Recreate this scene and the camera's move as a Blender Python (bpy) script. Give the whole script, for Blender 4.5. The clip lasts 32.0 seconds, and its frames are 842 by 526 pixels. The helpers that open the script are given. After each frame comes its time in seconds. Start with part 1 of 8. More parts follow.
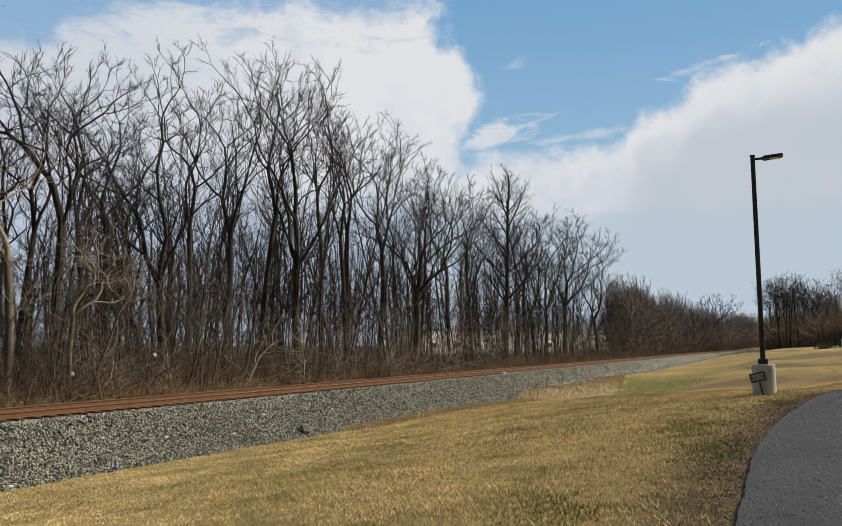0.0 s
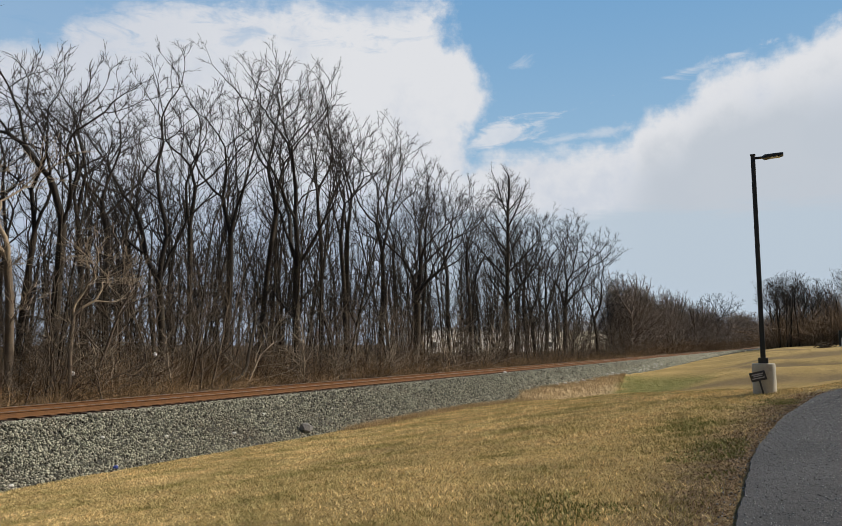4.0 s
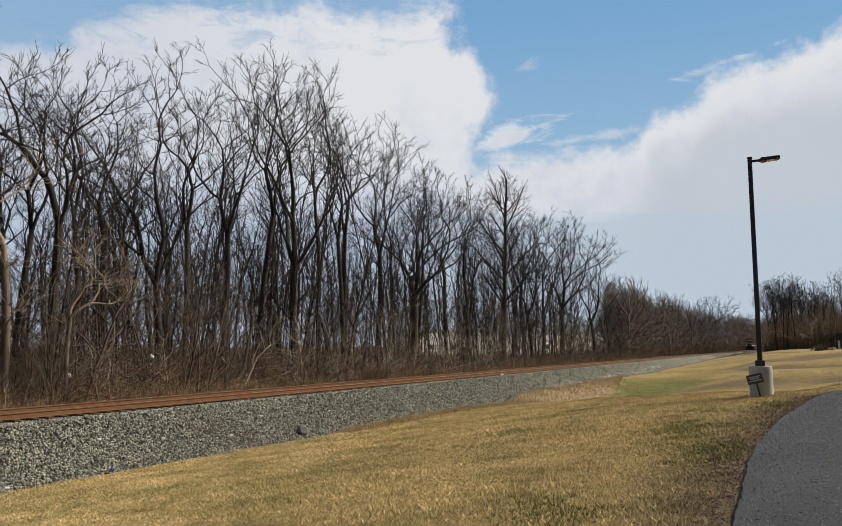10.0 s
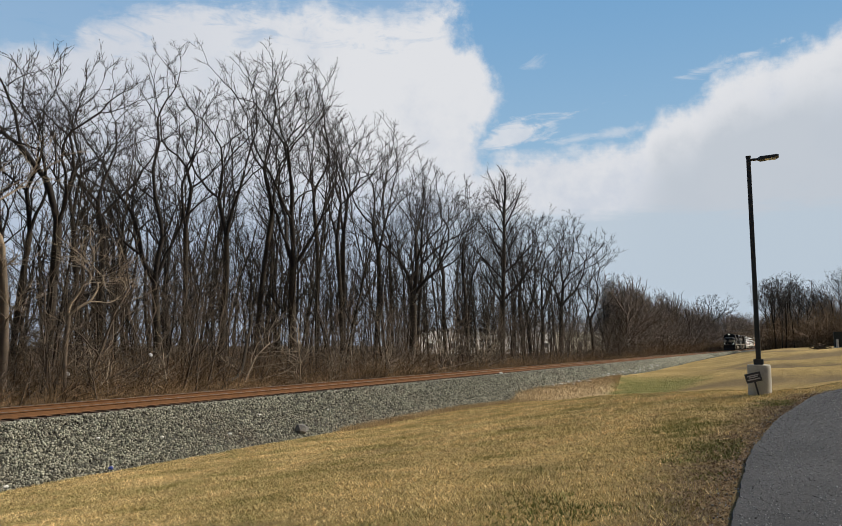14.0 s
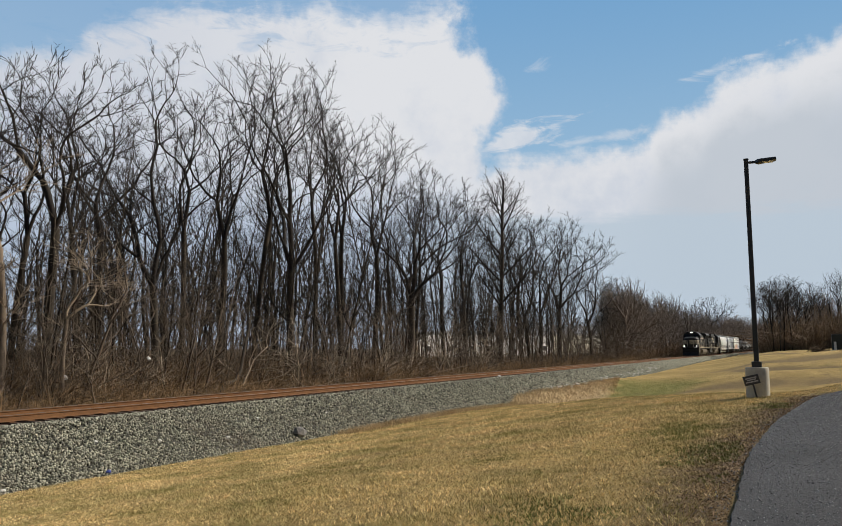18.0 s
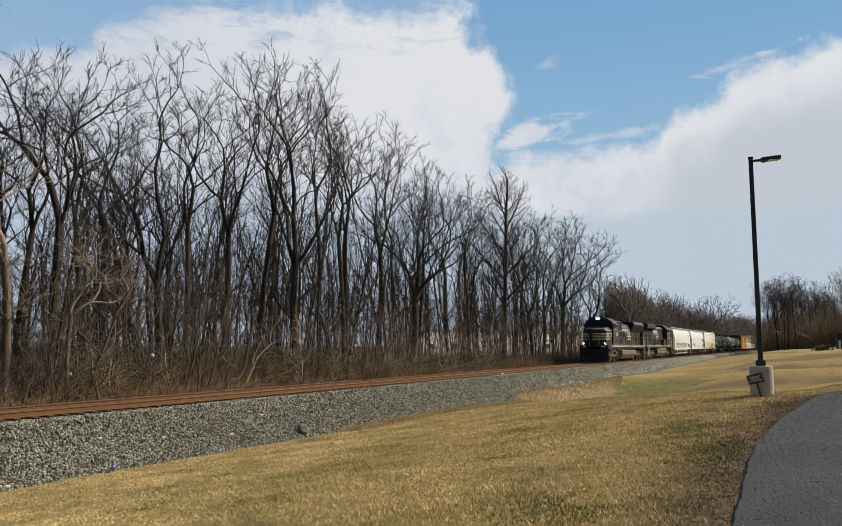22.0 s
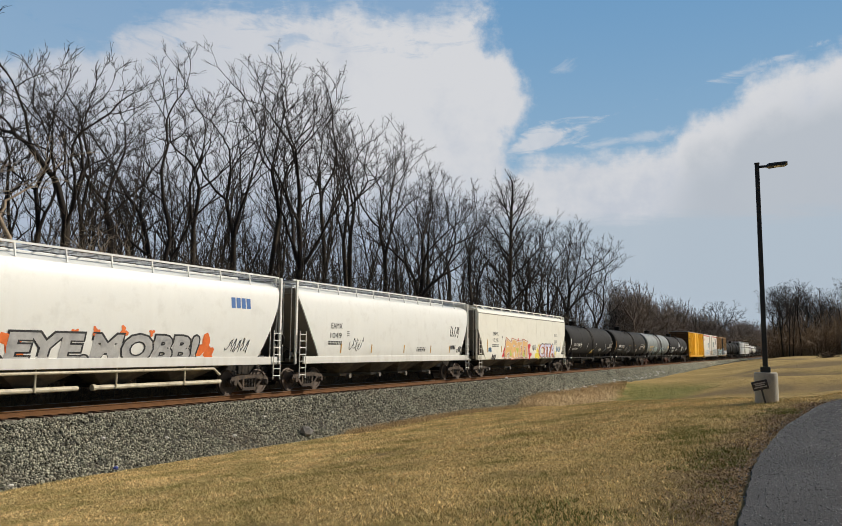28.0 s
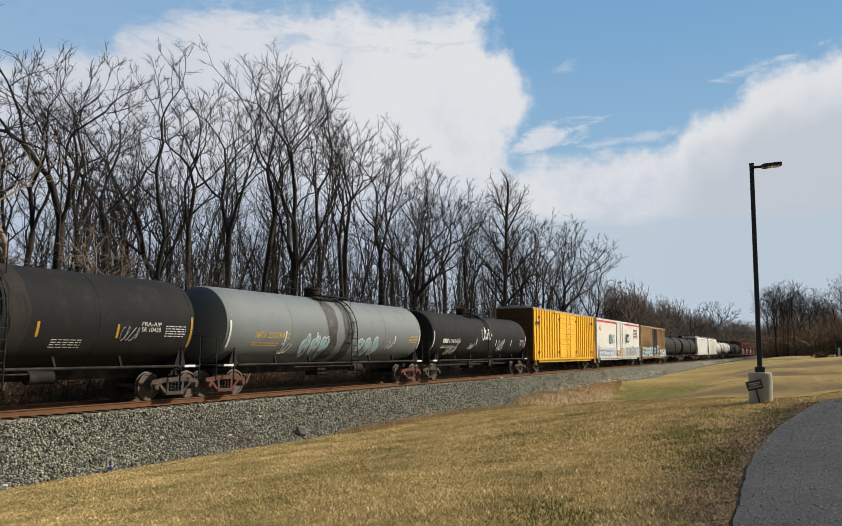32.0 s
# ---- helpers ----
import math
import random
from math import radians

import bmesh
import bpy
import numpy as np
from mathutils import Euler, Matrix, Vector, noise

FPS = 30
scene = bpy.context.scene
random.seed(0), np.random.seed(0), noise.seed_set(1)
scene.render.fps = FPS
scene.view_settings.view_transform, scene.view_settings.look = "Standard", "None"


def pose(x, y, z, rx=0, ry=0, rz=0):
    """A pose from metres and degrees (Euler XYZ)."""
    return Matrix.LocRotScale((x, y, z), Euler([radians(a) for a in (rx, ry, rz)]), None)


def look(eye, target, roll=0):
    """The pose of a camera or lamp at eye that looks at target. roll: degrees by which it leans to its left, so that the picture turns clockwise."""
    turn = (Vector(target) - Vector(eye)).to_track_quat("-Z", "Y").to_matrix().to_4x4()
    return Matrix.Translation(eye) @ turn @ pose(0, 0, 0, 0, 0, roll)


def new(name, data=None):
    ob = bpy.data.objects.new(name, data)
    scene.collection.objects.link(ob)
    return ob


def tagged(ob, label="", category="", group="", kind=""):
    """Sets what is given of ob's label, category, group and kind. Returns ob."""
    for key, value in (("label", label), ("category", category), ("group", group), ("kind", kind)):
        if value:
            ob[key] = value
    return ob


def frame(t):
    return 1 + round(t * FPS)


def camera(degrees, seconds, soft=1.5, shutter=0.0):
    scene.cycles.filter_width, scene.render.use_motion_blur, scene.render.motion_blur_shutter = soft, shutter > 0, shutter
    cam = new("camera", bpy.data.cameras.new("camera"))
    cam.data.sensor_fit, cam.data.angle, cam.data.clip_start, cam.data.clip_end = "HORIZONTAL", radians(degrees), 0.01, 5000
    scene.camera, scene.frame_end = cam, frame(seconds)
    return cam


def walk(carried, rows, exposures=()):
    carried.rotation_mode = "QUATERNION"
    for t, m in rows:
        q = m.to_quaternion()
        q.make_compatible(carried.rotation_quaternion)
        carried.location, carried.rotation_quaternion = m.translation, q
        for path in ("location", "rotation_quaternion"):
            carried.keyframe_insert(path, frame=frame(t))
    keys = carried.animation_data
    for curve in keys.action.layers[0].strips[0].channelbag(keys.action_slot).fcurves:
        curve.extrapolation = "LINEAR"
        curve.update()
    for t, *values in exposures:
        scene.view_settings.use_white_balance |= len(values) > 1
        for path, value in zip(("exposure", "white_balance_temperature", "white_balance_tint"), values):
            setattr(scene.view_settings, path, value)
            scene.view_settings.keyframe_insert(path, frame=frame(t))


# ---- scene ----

# ---------------------------------------------------------------- camera
# hand-held at eye height beside the path; seconds, yaw, pitch, roll
EYE = (0.0, 0.0, 1.6)
SWAY = [
    (0.0, -62.67, 6.19, 0.19),
    (0.5, -62.84, 6.09, 0.12),
    (1.0, -62.84, 6.09, 0.12),
    (1.5, -62.85, 6.24, 0.17),
    (2.0, -62.84, 6.24, 0.18),
    (2.5, -62.65, 6.37, 0.17),
    (3.0, -62.66, 6.18, 0.12),
    (3.5, -62.62, 6.14, 0.20),
    (5.5, -62.84, 6.13, 0.22),
    (6.0, -62.90, 6.13, 0.24),
    (6.5, -62.89, 6.18, 0.19),
    (7.0, -62.92, 6.20, 0.13),
    (7.5, -62.85, 6.24, 0.17),
    (8.0, -62.89, 6.21, 0.11),
    (8.5, -62.94, 6.26, 0.08),
    (9.0, -62.93, 6.24, 0.10),
    (9.5, -62.92, 6.21, 0.11),
    (10.0, -62.86, 6.30, 0.15),
    (10.5, -62.91, 6.21, 0.15),
    (11.0, -62.81, 6.24, 0.28),
    (11.5, -62.85, 6.18, 0.32),
    (12.0, -62.85, 6.08, 0.25),
    (12.5, -62.82, 6.23, 0.28),
    (13.0, -62.86, 6.21, 0.40),
    (13.5, -63.00, 6.18, 0.19),
    (14.0, -62.95, 6.20, 0.15),
    (14.5, -62.94, 6.28, 0.24),
    (16.5, -63.00, 6.36, 0.17),
    (17.0, -63.07, 6.36, 0.19),
    (17.5, -63.10, 6.35, 0.17),
    (18.0, -63.08, 6.42, 0.22),
    (18.5, -63.16, 6.36, 0.14),
    (19.0, -63.21, 6.30, 0.08),
    (19.5, -63.17, 6.31, 0.09),
    (20.0, -63.17, 6.29, 0.17),
    (20.5, -63.10, 6.29, 0.18),
    (21.0, -63.12, 6.25, 0.10),
    (21.5, -62.94, 6.31, 0.16),
    (22.0, -62.82, 6.25, 0.06),
    (22.5, -62.79, 6.21, 0.11),
    (23.0, -62.84, 6.13, 0.18),
    (23.5, -62.84, 6.07, 0.18),
    (24.0, -62.77, 6.19, 0.21),
    (24.5, -62.73, 6.19, 0.19),
    (25.0, -62.96, 6.37, 0.07),
    (25.5, -62.60, 6.33, -0.10),
    (27.5, -62.61, 6.47, -0.49),
    (28.0, -62.53, 6.48, -0.51),
    (28.5, -62.88, 6.47, -0.53),
    (29.0, -62.83, 6.36, -0.53),
    (29.5, -62.83, 6.24, -0.51),
    (30.0, -62.84, 6.35, -0.40),
    (30.5, -62.83, 6.30, -0.52),
    (31.0, -62.88, 6.33, -0.45),
    (31.5, -62.88, 6.45, -0.46),
    (32.0, -62.88, 6.47, -0.53),
]
cam = camera(58.25, 32.0, soft=0.8)
walk(cam, [(t, pose(*EYE, 90 + p, r, y)) for t, y, p, r in SWAY],
     [(0.0, 0.0), (25.5, 0.0), (27.5, -0.14), (28.5, -0.17), (30.0, -0.15), (31.0, -0.04), (32.0, 0.0)])

# ---------------------------------------------------------------- light
SUN_DIR = Vector((0.56, -0.61, 0.57)).normalized()      # towards the sun
world = bpy.data.worlds.new("sky_light")
scene.world = world
world.use_nodes = True
wn = world.node_tree.nodes
sky = wn.new("ShaderNodeTexSky")
sky.sky_type = "NISHITA"
sky.sun_disc = False
sky.sun_elevation = math.asin(SUN_DIR.z)
sky.sun_rotation = math.atan2(SUN_DIR.x, SUN_DIR.y)
sky.air_density, sky.dust_density, sky.ozone_density = 0.7, 0.4, 1.0
wn["Background"].inputs["Strength"].default_value = 0.05
world.node_tree.links.new(sky.outputs[0], wn["Background"].inputs["Color"])
sun = new("sun", bpy.data.lights.new("sun", "SUN"))
sun.data.energy, sun.data.angle, sun.data.color = 4.9, radians(0.55), (1.0, 0.92, 0.80)
sun.matrix_world = look(SUN_DIR * 60, (0, 0, 0))

# ---------------------------------------------------------------- plan
TRACK_Y = 20.15          # middle of the track
RAIL_Z = -0.17           # top of the rails
BED_Z = RAIL_Z - 0.235    # top of the ballast
SPEED = 19.1             # of the train, towards -x, metres a second


# ---------------------------------------------------------------- materials
def mat(name, base, rough=0.8, metal=0.0, vary=0.25, scale=3.0, fine=40.0, bump=0.2, dirt=None, dirt_scale=1.2, dirt_at=0.55,
        per_object=0.0, per_island=0.0, stretch=(1, 1, 1), coat=0.0):
    """A painted, stone or wooden surface: base colour, broken up at a coarse and a fine scale, with stains of a second colour."""
    m = bpy.data.materials.new(name)
    m.use_nodes = True
    n, lk = m.node_tree.nodes, m.node_tree.links
    b = n["Principled BSDF"]
    b.inputs["Metallic"].default_value = metal
    b.inputs["Coat Weight"].default_value = coat
    b.inputs["Specular IOR Level"].default_value = 0.5 if rough < 0.8 else 0.2
    tc, mp = n.new("ShaderNodeTexCoord"), n.new("ShaderNodeMapping")
    mp.inputs["Scale"].default_value = stretch
    lk.new(tc.outputs["Object"], mp.inputs["Vector"])

    def tex(s, detail, rgh=0.6):
        t = n.new("ShaderNodeTexNoise")
        t.inputs["Scale"].default_value, t.inputs["Detail"].default_value, t.inputs["Roughness"].default_value = s, detail, rgh
        lk.new(mp.outputs[0], t.inputs["Vector"])
        return t.outputs["Fac"]

    def calc(op, a, c, clamp=False):
        t = n.new("ShaderNodeMath")
        t.operation, t.use_clamp = op, clamp
        for i, v in enumerate((a, c)):
            if isinstance(v, (int, float)):
                t.inputs[i].default_value = v
            else:
                lk.new(v, t.inputs[i])
        return t.outputs[0]

    coarse, small = tex(scale, 5), tex(fine, 3)
    f = calc("ADD", calc("MULTIPLY", calc("SUBTRACT", coarse, 0.5), vary * 2.4), calc("MULTIPLY", calc("SUBTRACT", small, 0.5), vary * 2.0))
    if per_object:
        oi = n.new("ShaderNodeObjectInfo")
        f = calc("ADD", f, calc("MULTIPLY", calc("SUBTRACT", oi.outputs["Random"], 0.5), per_object))
    if per_island:
        ge = n.new("ShaderNodeNewGeometry")
        f = calc("ADD", f, calc("MULTIPLY", calc("SUBTRACT", ge.outputs["Random Per Island"], 0.5), per_island))
    val = calc("ADD", f, 1.0)
    mul = n.new("ShaderNodeVectorMath")
    mul.operation = "SCALE"
    mul.inputs[0].default_value = base[:3]
    lk.new(val, mul.inputs["Scale"])
    col = mul.outputs[0]
    if dirt:
        mix = n.new("ShaderNodeMix")
        mix.data_type = "RGBA"
        ramp = n.new("ShaderNodeMapRange")
        ramp.inputs["From Min"].default_value, ramp.inputs["From Max"].default_value = dirt_at - 0.08, dirt_at + 0.16
        lk.new(tex(dirt_scale, 8, 0.68), ramp.inputs["Value"])
        lk.new(ramp.outputs[0], mix.inputs["Factor"])
        lk.new(col, mix.inputs["A"])
        mix.inputs["B"].default_value = (*dirt, 1)
        col = mix.outputs["Result"]
    lk.new(col, b.inputs["Base Color"])
    lk.new(calc("ADD", calc("MULTIPLY", calc("SUBTRACT", coarse, 0.5), 0.25), rough, True), b.inputs["Roughness"])
    if bump:
        bp = n.new("ShaderNodeBump")
        bp.inputs["Strength"].default_value, bp.inputs["Distance"].default_value = bump, 0.02
        lk.new(small, bp.inputs["Height"])
        lk.new(bp.outputs[0], b.inputs["Normal"])
    return m


def glow(name, colour, strength):
    m = bpy.data.materials.new(name)
    m.use_nodes = True
    b = m.node_tree.nodes["Principled BSDF"]
    b.inputs["Base Color"].default_value = (*colour, 1)
    b.inputs["Emission Color"].default_value = (*colour, 1)
    b.inputs["Emission Strength"].default_value = strength
    return m


M_BARK = mat("bark", (0.056, 0.045, 0.034), 0.9, vary=0.35, scale=1.5, fine=25, bump=0.5, dirt=(0.155, 0.128, 0.095), dirt_scale=0.9, dirt_at=0.63, per_object=0.4)
M_BARK_WARM = mat("bark_warm", (0.145, 0.112, 0.082), 0.9, vary=0.3, scale=1.5, fine=25, bump=0.4, per_object=0.3)
M_TWIG = mat("twig", (0.036, 0.030, 0.026), 0.9, vary=0.3, scale=1.0, fine=9, bump=0.0, per_object=0.3)
# Paler than the near bark: the haze of distance is put into its colour.
M_HAZEBARK = mat("hazed_far_bark", (0.20, 0.162, 0.132), 0.9, vary=0.3, scale=0.5, fine=6, bump=0.0, per_object=0.5)
M_BRUSH = mat("brush", (0.195, 0.132, 0.078), 0.9, vary=0.3, scale=0.6, fine=8, bump=0.0, per_island=0.9)
M_WEED = mat("dead_weed", (0.30, 0.195, 0.10), 0.9, vary=0.3, scale=0.6, fine=8, bump=0.0, per_island=0.9)
M_STRAW = mat("dead_straw", (0.50, 0.365, 0.20), 0.9, vary=0.3, scale=0.5, fine=5, bump=0.0, per_island=0.8)
M_GRIT = mat("grit", (0.25, 0.245, 0.235), 0.9, vary=0.2, bump=0, per_island=1.4)
M_BLADE = mat("dry_grass_blades", (0.80, 0.615, 0.30), 0.85, vary=0.30, scale=0.45, fine=4.0, bump=0.0, dirt=(0.29, 0.265, 0.085), dirt_scale=0.7, dirt_at=0.53, per_island=1.2)
M_HILL = mat("coarse_hill_grass", (0.46, 0.315, 0.125), 0.9, vary=0.5, scale=0.12, fine=1.0, bump=0.0, dirt=(0.27, 0.22, 0.075), dirt_scale=0.16, dirt_at=0.52, per_island=0.8)
M_TAN = mat("tan_bark", (0.30, 0.235, 0.165), 0.9, vary=0.3, scale=1.5, fine=25, bump=0.4, per_object=0.3)
M_GREEN = mat("green_grass_blades", (0.225, 0.225, 0.07), 0.85, vary=0.28, scale=0.6, fine=3.0, bump=0.0, per_island=0.9)
M_LITTERBITS = mat("trodden_straw", (0.25, 0.165, 0.09), 0.9, vary=0.3, scale=0.6, fine=4.0, bump=0.0, per_island=1.3)
# Bed far darker than its stones: the gaps' shadow is in the colour.
M_BALLAST = mat("ballast_bed", (0.075, 0.072, 0.058), 0.95, vary=0.5, scale=2.0, fine=30, bump=1.0)
M_STONE = mat("ballast_stone", (0.278, 0.270, 0.205), 0.9, vary=0.2, scale=1.0, fine=25, bump=0.3, dirt=(0.20, 0.165, 0.125), dirt_scale=0.3, dirt_at=0.62, per_island=1.7)
M_ROCK = mat("rock", (0.20, 0.19, 0.175), 0.9, vary=0.3, scale=4, fine=30, bump=0.6, per_object=0.5)
M_RUST = mat("rusty_rail", (0.175, 0.085, 0.036), 0.85, vary=0.3, scale=1.2, fine=30, bump=0.3, dirt=(0.115, 0.058, 0.028), dirt_scale=2.0)
M_RAILTOP = mat("polished_rail_head", (0.42, 0.40, 0.38), 0.35, metal=1.0, vary=0.15, scale=2, fine=60, bump=0.05)
M_TIE = mat("creosoted_timber", (0.085, 0.058, 0.042), 0.95, vary=0.4, scale=2, fine=20, bump=0.6, stretch=(4, 1, 4), per_object=0.5)
M_ASPHALT = mat("asphalt", (0.063, 0.062, 0.063), 0.95, vary=0.62, scale=0.9, fine=36, bump=1.0, dirt=(0.20, 0.195, 0.185), dirt_scale=30, dirt_at=0.63)
M_CONCRETE = mat("concrete", (0.50, 0.46, 0.38), 0.9, vary=0.16, scale=2.5, fine=45, bump=0.35, dirt=(0.36, 0.32, 0.26), dirt_scale=3, dirt_at=0.6)
M_BLACKPOLE = mat("black_powder_coat", (0.012, 0.012, 0.013), 0.45, vary=0.15, bump=0.05)
M_WHITE_STONE = mat("pale_stone", (0.72, 0.70, 0.66), 0.9, vary=0.15, per_object=0.3)


def ground_material():
    """Dry winter turf with greener and barer patches, brown earth by the ditch."""
    m = bpy.data.materials.new("winter_turf")
    m.use_nodes = True
    n, lk = m.node_tree.nodes, m.node_tree.links
    b = n["Principled BSDF"]
    b.inputs["Roughness"].default_value = 0.95
    b.inputs["Specular IOR Level"].default_value = 0.1
    tc = n.new("ShaderNodeTexCoord")

    def tex(s, d, r=0.6, st=(1, 1, 1)):
        mp = n.new("ShaderNodeMapping")
        mp.inputs["Scale"].default_value = st
        lk.new(tc.outputs["Object"], mp.inputs[0])
        t = n.new("ShaderNodeTexNoise")
        t.inputs["Scale"].default_value, t.inputs["Detail"].default_value, t.inputs["Roughness"].default_value = s, d, r
        lk.new(mp.outputs[0], t.inputs["Vector"])
        return t.outputs["Fac"]

    def mixc(f, a, c, lo, hi):
        r = n.new("ShaderNodeMapRange")
        r.inputs["From Min"].default_value, r.inputs["From Max"].default_value = lo, hi
        lk.new(f, r.inputs["Value"])
        x = n.new("ShaderNodeMix")
        x.data_type = "RGBA"
        lk.new(r.outputs[0], x.inputs["Factor"])
        for s, v in (("A", a), ("B", c)):
            if isinstance(v, tuple):
                x.inputs[s].default_value = (*v, 1)
            else:
                lk.new(v, x.inputs[s])
        return x.outputs["Result"]

    col = mixc(tex(0.16, 6), (0.57, 0.40, 0.155), (0.37, 0.26, 0.095), 0.40, 0.60)
    col = mixc(tex(0.4, 5), col, (0.30, 0.235, 0.08), 0.58, 0.76)
    col = mixc(tex(1.1, 6, 0.72), col, (0.27, 0.195, 0.08), 0.52, 0.68)
    col = mixc(tex(9, 4, 0.75, (1, 1, 1)), (0.23, 0.16, 0.06), col, 0.34, 0.54)
    col = mixc(tex(55, 3, 0.8), col, (0.66, 0.46, 0.19), 0.55, 0.85)
    # green bottom of the drainage swale, worn earth along the path and painted mound shading
    at = n.new("ShaderNodeAttribute")
    at.attribute_name = "cover"
    sep = n.new("ShaderNodeSeparateColor")
    lk.new(at.outputs["Color"], sep.inputs[0])
    col = mixc(sep.outputs["Red"], col, mixc(tex(1.2, 5, 0.7), (0.18, 0.175, 0.05), (0.31, 0.26, 0.09), 0.4, 0.66), 0.25, 1.0)
    worn = mixc(tex(6, 5, 0.7), (0.25, 0.175, 0.085), (0.155, 0.112, 0.060), 0.35, 0.65)
    col = mixc(sep.outputs["Green"], col, worn, 0.2, 0.95)
    dead = mixc(tex(4, 6, 0.75, (1, 0.4, 1)), (0.34, 0.25, 0.135), (0.60, 0.45, 0.25), 0.38, 0.62)
    col = mixc(at.outputs["Alpha"], col, dead, 0.2, 0.8)
    lit = mixc(tex(3, 6, 0.7), (0.125, 0.09, 0.06), (0.20, 0.145, 0.09), 0.4, 0.65)
    col = mixc(sep.outputs["Blue"], col, lit, 0.2, 0.8)
    lk.new(col, b.inputs["Base Color"])
    bp = n.new("ShaderNodeBump")
    bp.inputs["Strength"].default_value, bp.inputs["Distance"].default_value = 1.0, 0.05
    lk.new(tex(30, 4, 0.8), bp.inputs["Height"])
    lk.new(bp.outputs[0], b.inputs["Normal"])
    return m


M_TURF = ground_material()


# ---------------------------------------------------------------- mesh tools
class Shape:
    """Collects vertices and faces of one mesh."""

    def __init__(self):
        self.v, self.f = [], []

    def add(self, verts, faces):
        k = len(self.v)
        self.v.extend(verts)
        self.f.extend([tuple(i + k for i in f) for f in faces])
        return self

    def box(self, x0, x1, y0, y1, z0, z1, c=0.0):
        """A box, its edges chamfered by c."""
        if c <= 0:
            p = [(x, y, z) for x in (x0, x1) for y in (y0, y1) for z in (z0, z1)]
            return self.add(p, [(0, 1, 3, 2), (4, 6, 7, 5), (0, 4, 5, 1), (2, 3, 7, 6), (0, 2, 6, 4), (1, 5, 7, 3)])
        p, ix = [], {}
        for i, x in enumerate((x0, x1)):
            for j, y in enumerate((y0, y1)):
                for k, z in enumerate((z0, z1)):
                    sx, sy, sz = (1, -1)[i] * c, (1, -1)[j] * c, (1, -1)[k] * c
                    for a, q in enumerate(((x, y + sy, z + sz), (x + sx, y, z + sz), (x + sx, y + sy, z))):
                        ix[i, j, k, a] = len(p)
                        p.append(q)
        f = []
        for s in (0, 1):
            for a, order in ((0, [(s, 0, 0), (s, 0, 1), (s, 1, 1), (s, 1, 0)]), (1, [(0, s, 0), (1, s, 0), (1, s, 1), (0, s, 1)]),
                             (2, [(0, 0, s), (0, 1, s), (1, 1, s), (1, 0, s)])):
                q = [ix[(*o, a)] for o in order]
                f.append(tuple(q if s == 0 else q[::-1]))
        for s in (0, 1):
            for t in (0, 1):
                flip = s != t
                for e in ([ix[0, s, t, 1], ix[0, s, t, 2], ix[1, s, t, 2], ix[1, s, t, 1]], [ix[s, 0, t, 2], ix[s, 0, t, 0], ix[s, 1, t, 0], ix[s, 1, t, 2]],
                          [ix[s, t, 0, 0], ix[s, t, 0, 1], ix[s, t, 1, 1], ix[s, t, 1, 0]]):
                    f.append(tuple(e[::-1] if not flip else e))
        for i in (0, 1):
            for j in (0, 1):
                for k in (0, 1):
                    q = [ix[i, j, k, a] for a in range(3)]
                    f.append(tuple(q if (i + j + k) % 2 else q[::-1]))
        return self.add(p, f)

    def tube(self, pts, radii, n=6, caps=True):
        """A round bar along points, with a radius at each."""
        pts = [Vector(p) for p in pts]
        if isinstance(radii, (int, float)):
            radii = [radii] * len(pts)
        k = len(self.v)
        for i, p in enumerate(pts):
            d = (pts[min(i + 1, len(pts) - 1)] - pts[max(i - 1, 0)])
            d = d.normalized() if d.length > 1e-9 else Vector((0, 0, 1))
            a = d.cross(Vector((0, 0, 1)) if abs(d.z) < 0.9 else Vector((1, 0, 0))).normalized()
            b = d.cross(a)
            for j in range(n):
                w = 2 * math.pi * j / n
                q = p + (a * math.cos(w) + b * math.sin(w)) * radii[i]
                self.v.append((q.x, q.y, q.z))
        for i in range(len(pts) - 1):
            for j in range(n):
                a, b = k + i * n + j, k + i * n + (j + 1) % n
                self.f.append((a, b, b + n, a + n))
        if caps:
            self.f.append(tuple(k + j for j in range(n))[::-1])
            self.f.append(tuple(k + (len(pts) - 1) * n + j for j in range(n)))
        return self

    def loft(self, rings, caps=True):
        """Joins equal rings of points, first to last."""
        k, n = len(self.v), len(rings[0])
        for r in rings:
            self.v.extend([tuple(p) for p in r])
        for i in range(len(rings) - 1):
            for j in range(n):
                a, b = k + i * n + j, k + i * n + (j + 1) % n
                self.f.append((a, a + n, b + n, b))
        if caps:
            self.f.append(tuple(k + j for j in range(n)))
            self.f.append(tuple(k + (len(rings) - 1) * n + j for j in range(n))[::-1])
        return self

    def slab(self, outline, x0, x1):
        """A profile in y, z drawn out along x."""
        return self.loft([[(x, y, z) for y, z in outline] for x in (x0, x1)])

    def plate(self, outline, y0, y1):
        """A profile in x, z drawn out along y."""
        return self.loft([[(x, y, z) for x, z in outline] for y in (y0, y1)])

    def lathe_x(self, profile, n=28, cy=0.0, cz=0.0):
        """A round body about an axis along x; profile of x, radius."""
        return self.loft([[(x, cy + r * math.cos(2 * math.pi * j / n), cz + r * math.sin(2 * math.pi * j / n)) for j in range(n)] for x, r in profile])

    def lathe_y(self, profile, n=20, cx=0.0, cz=0.0):
        return self.loft([[(cx + r * math.sin(2 * math.pi * j / n), y, cz + r * math.cos(2 * math.pi * j / n)) for j in range(n)] for y, r in profile])

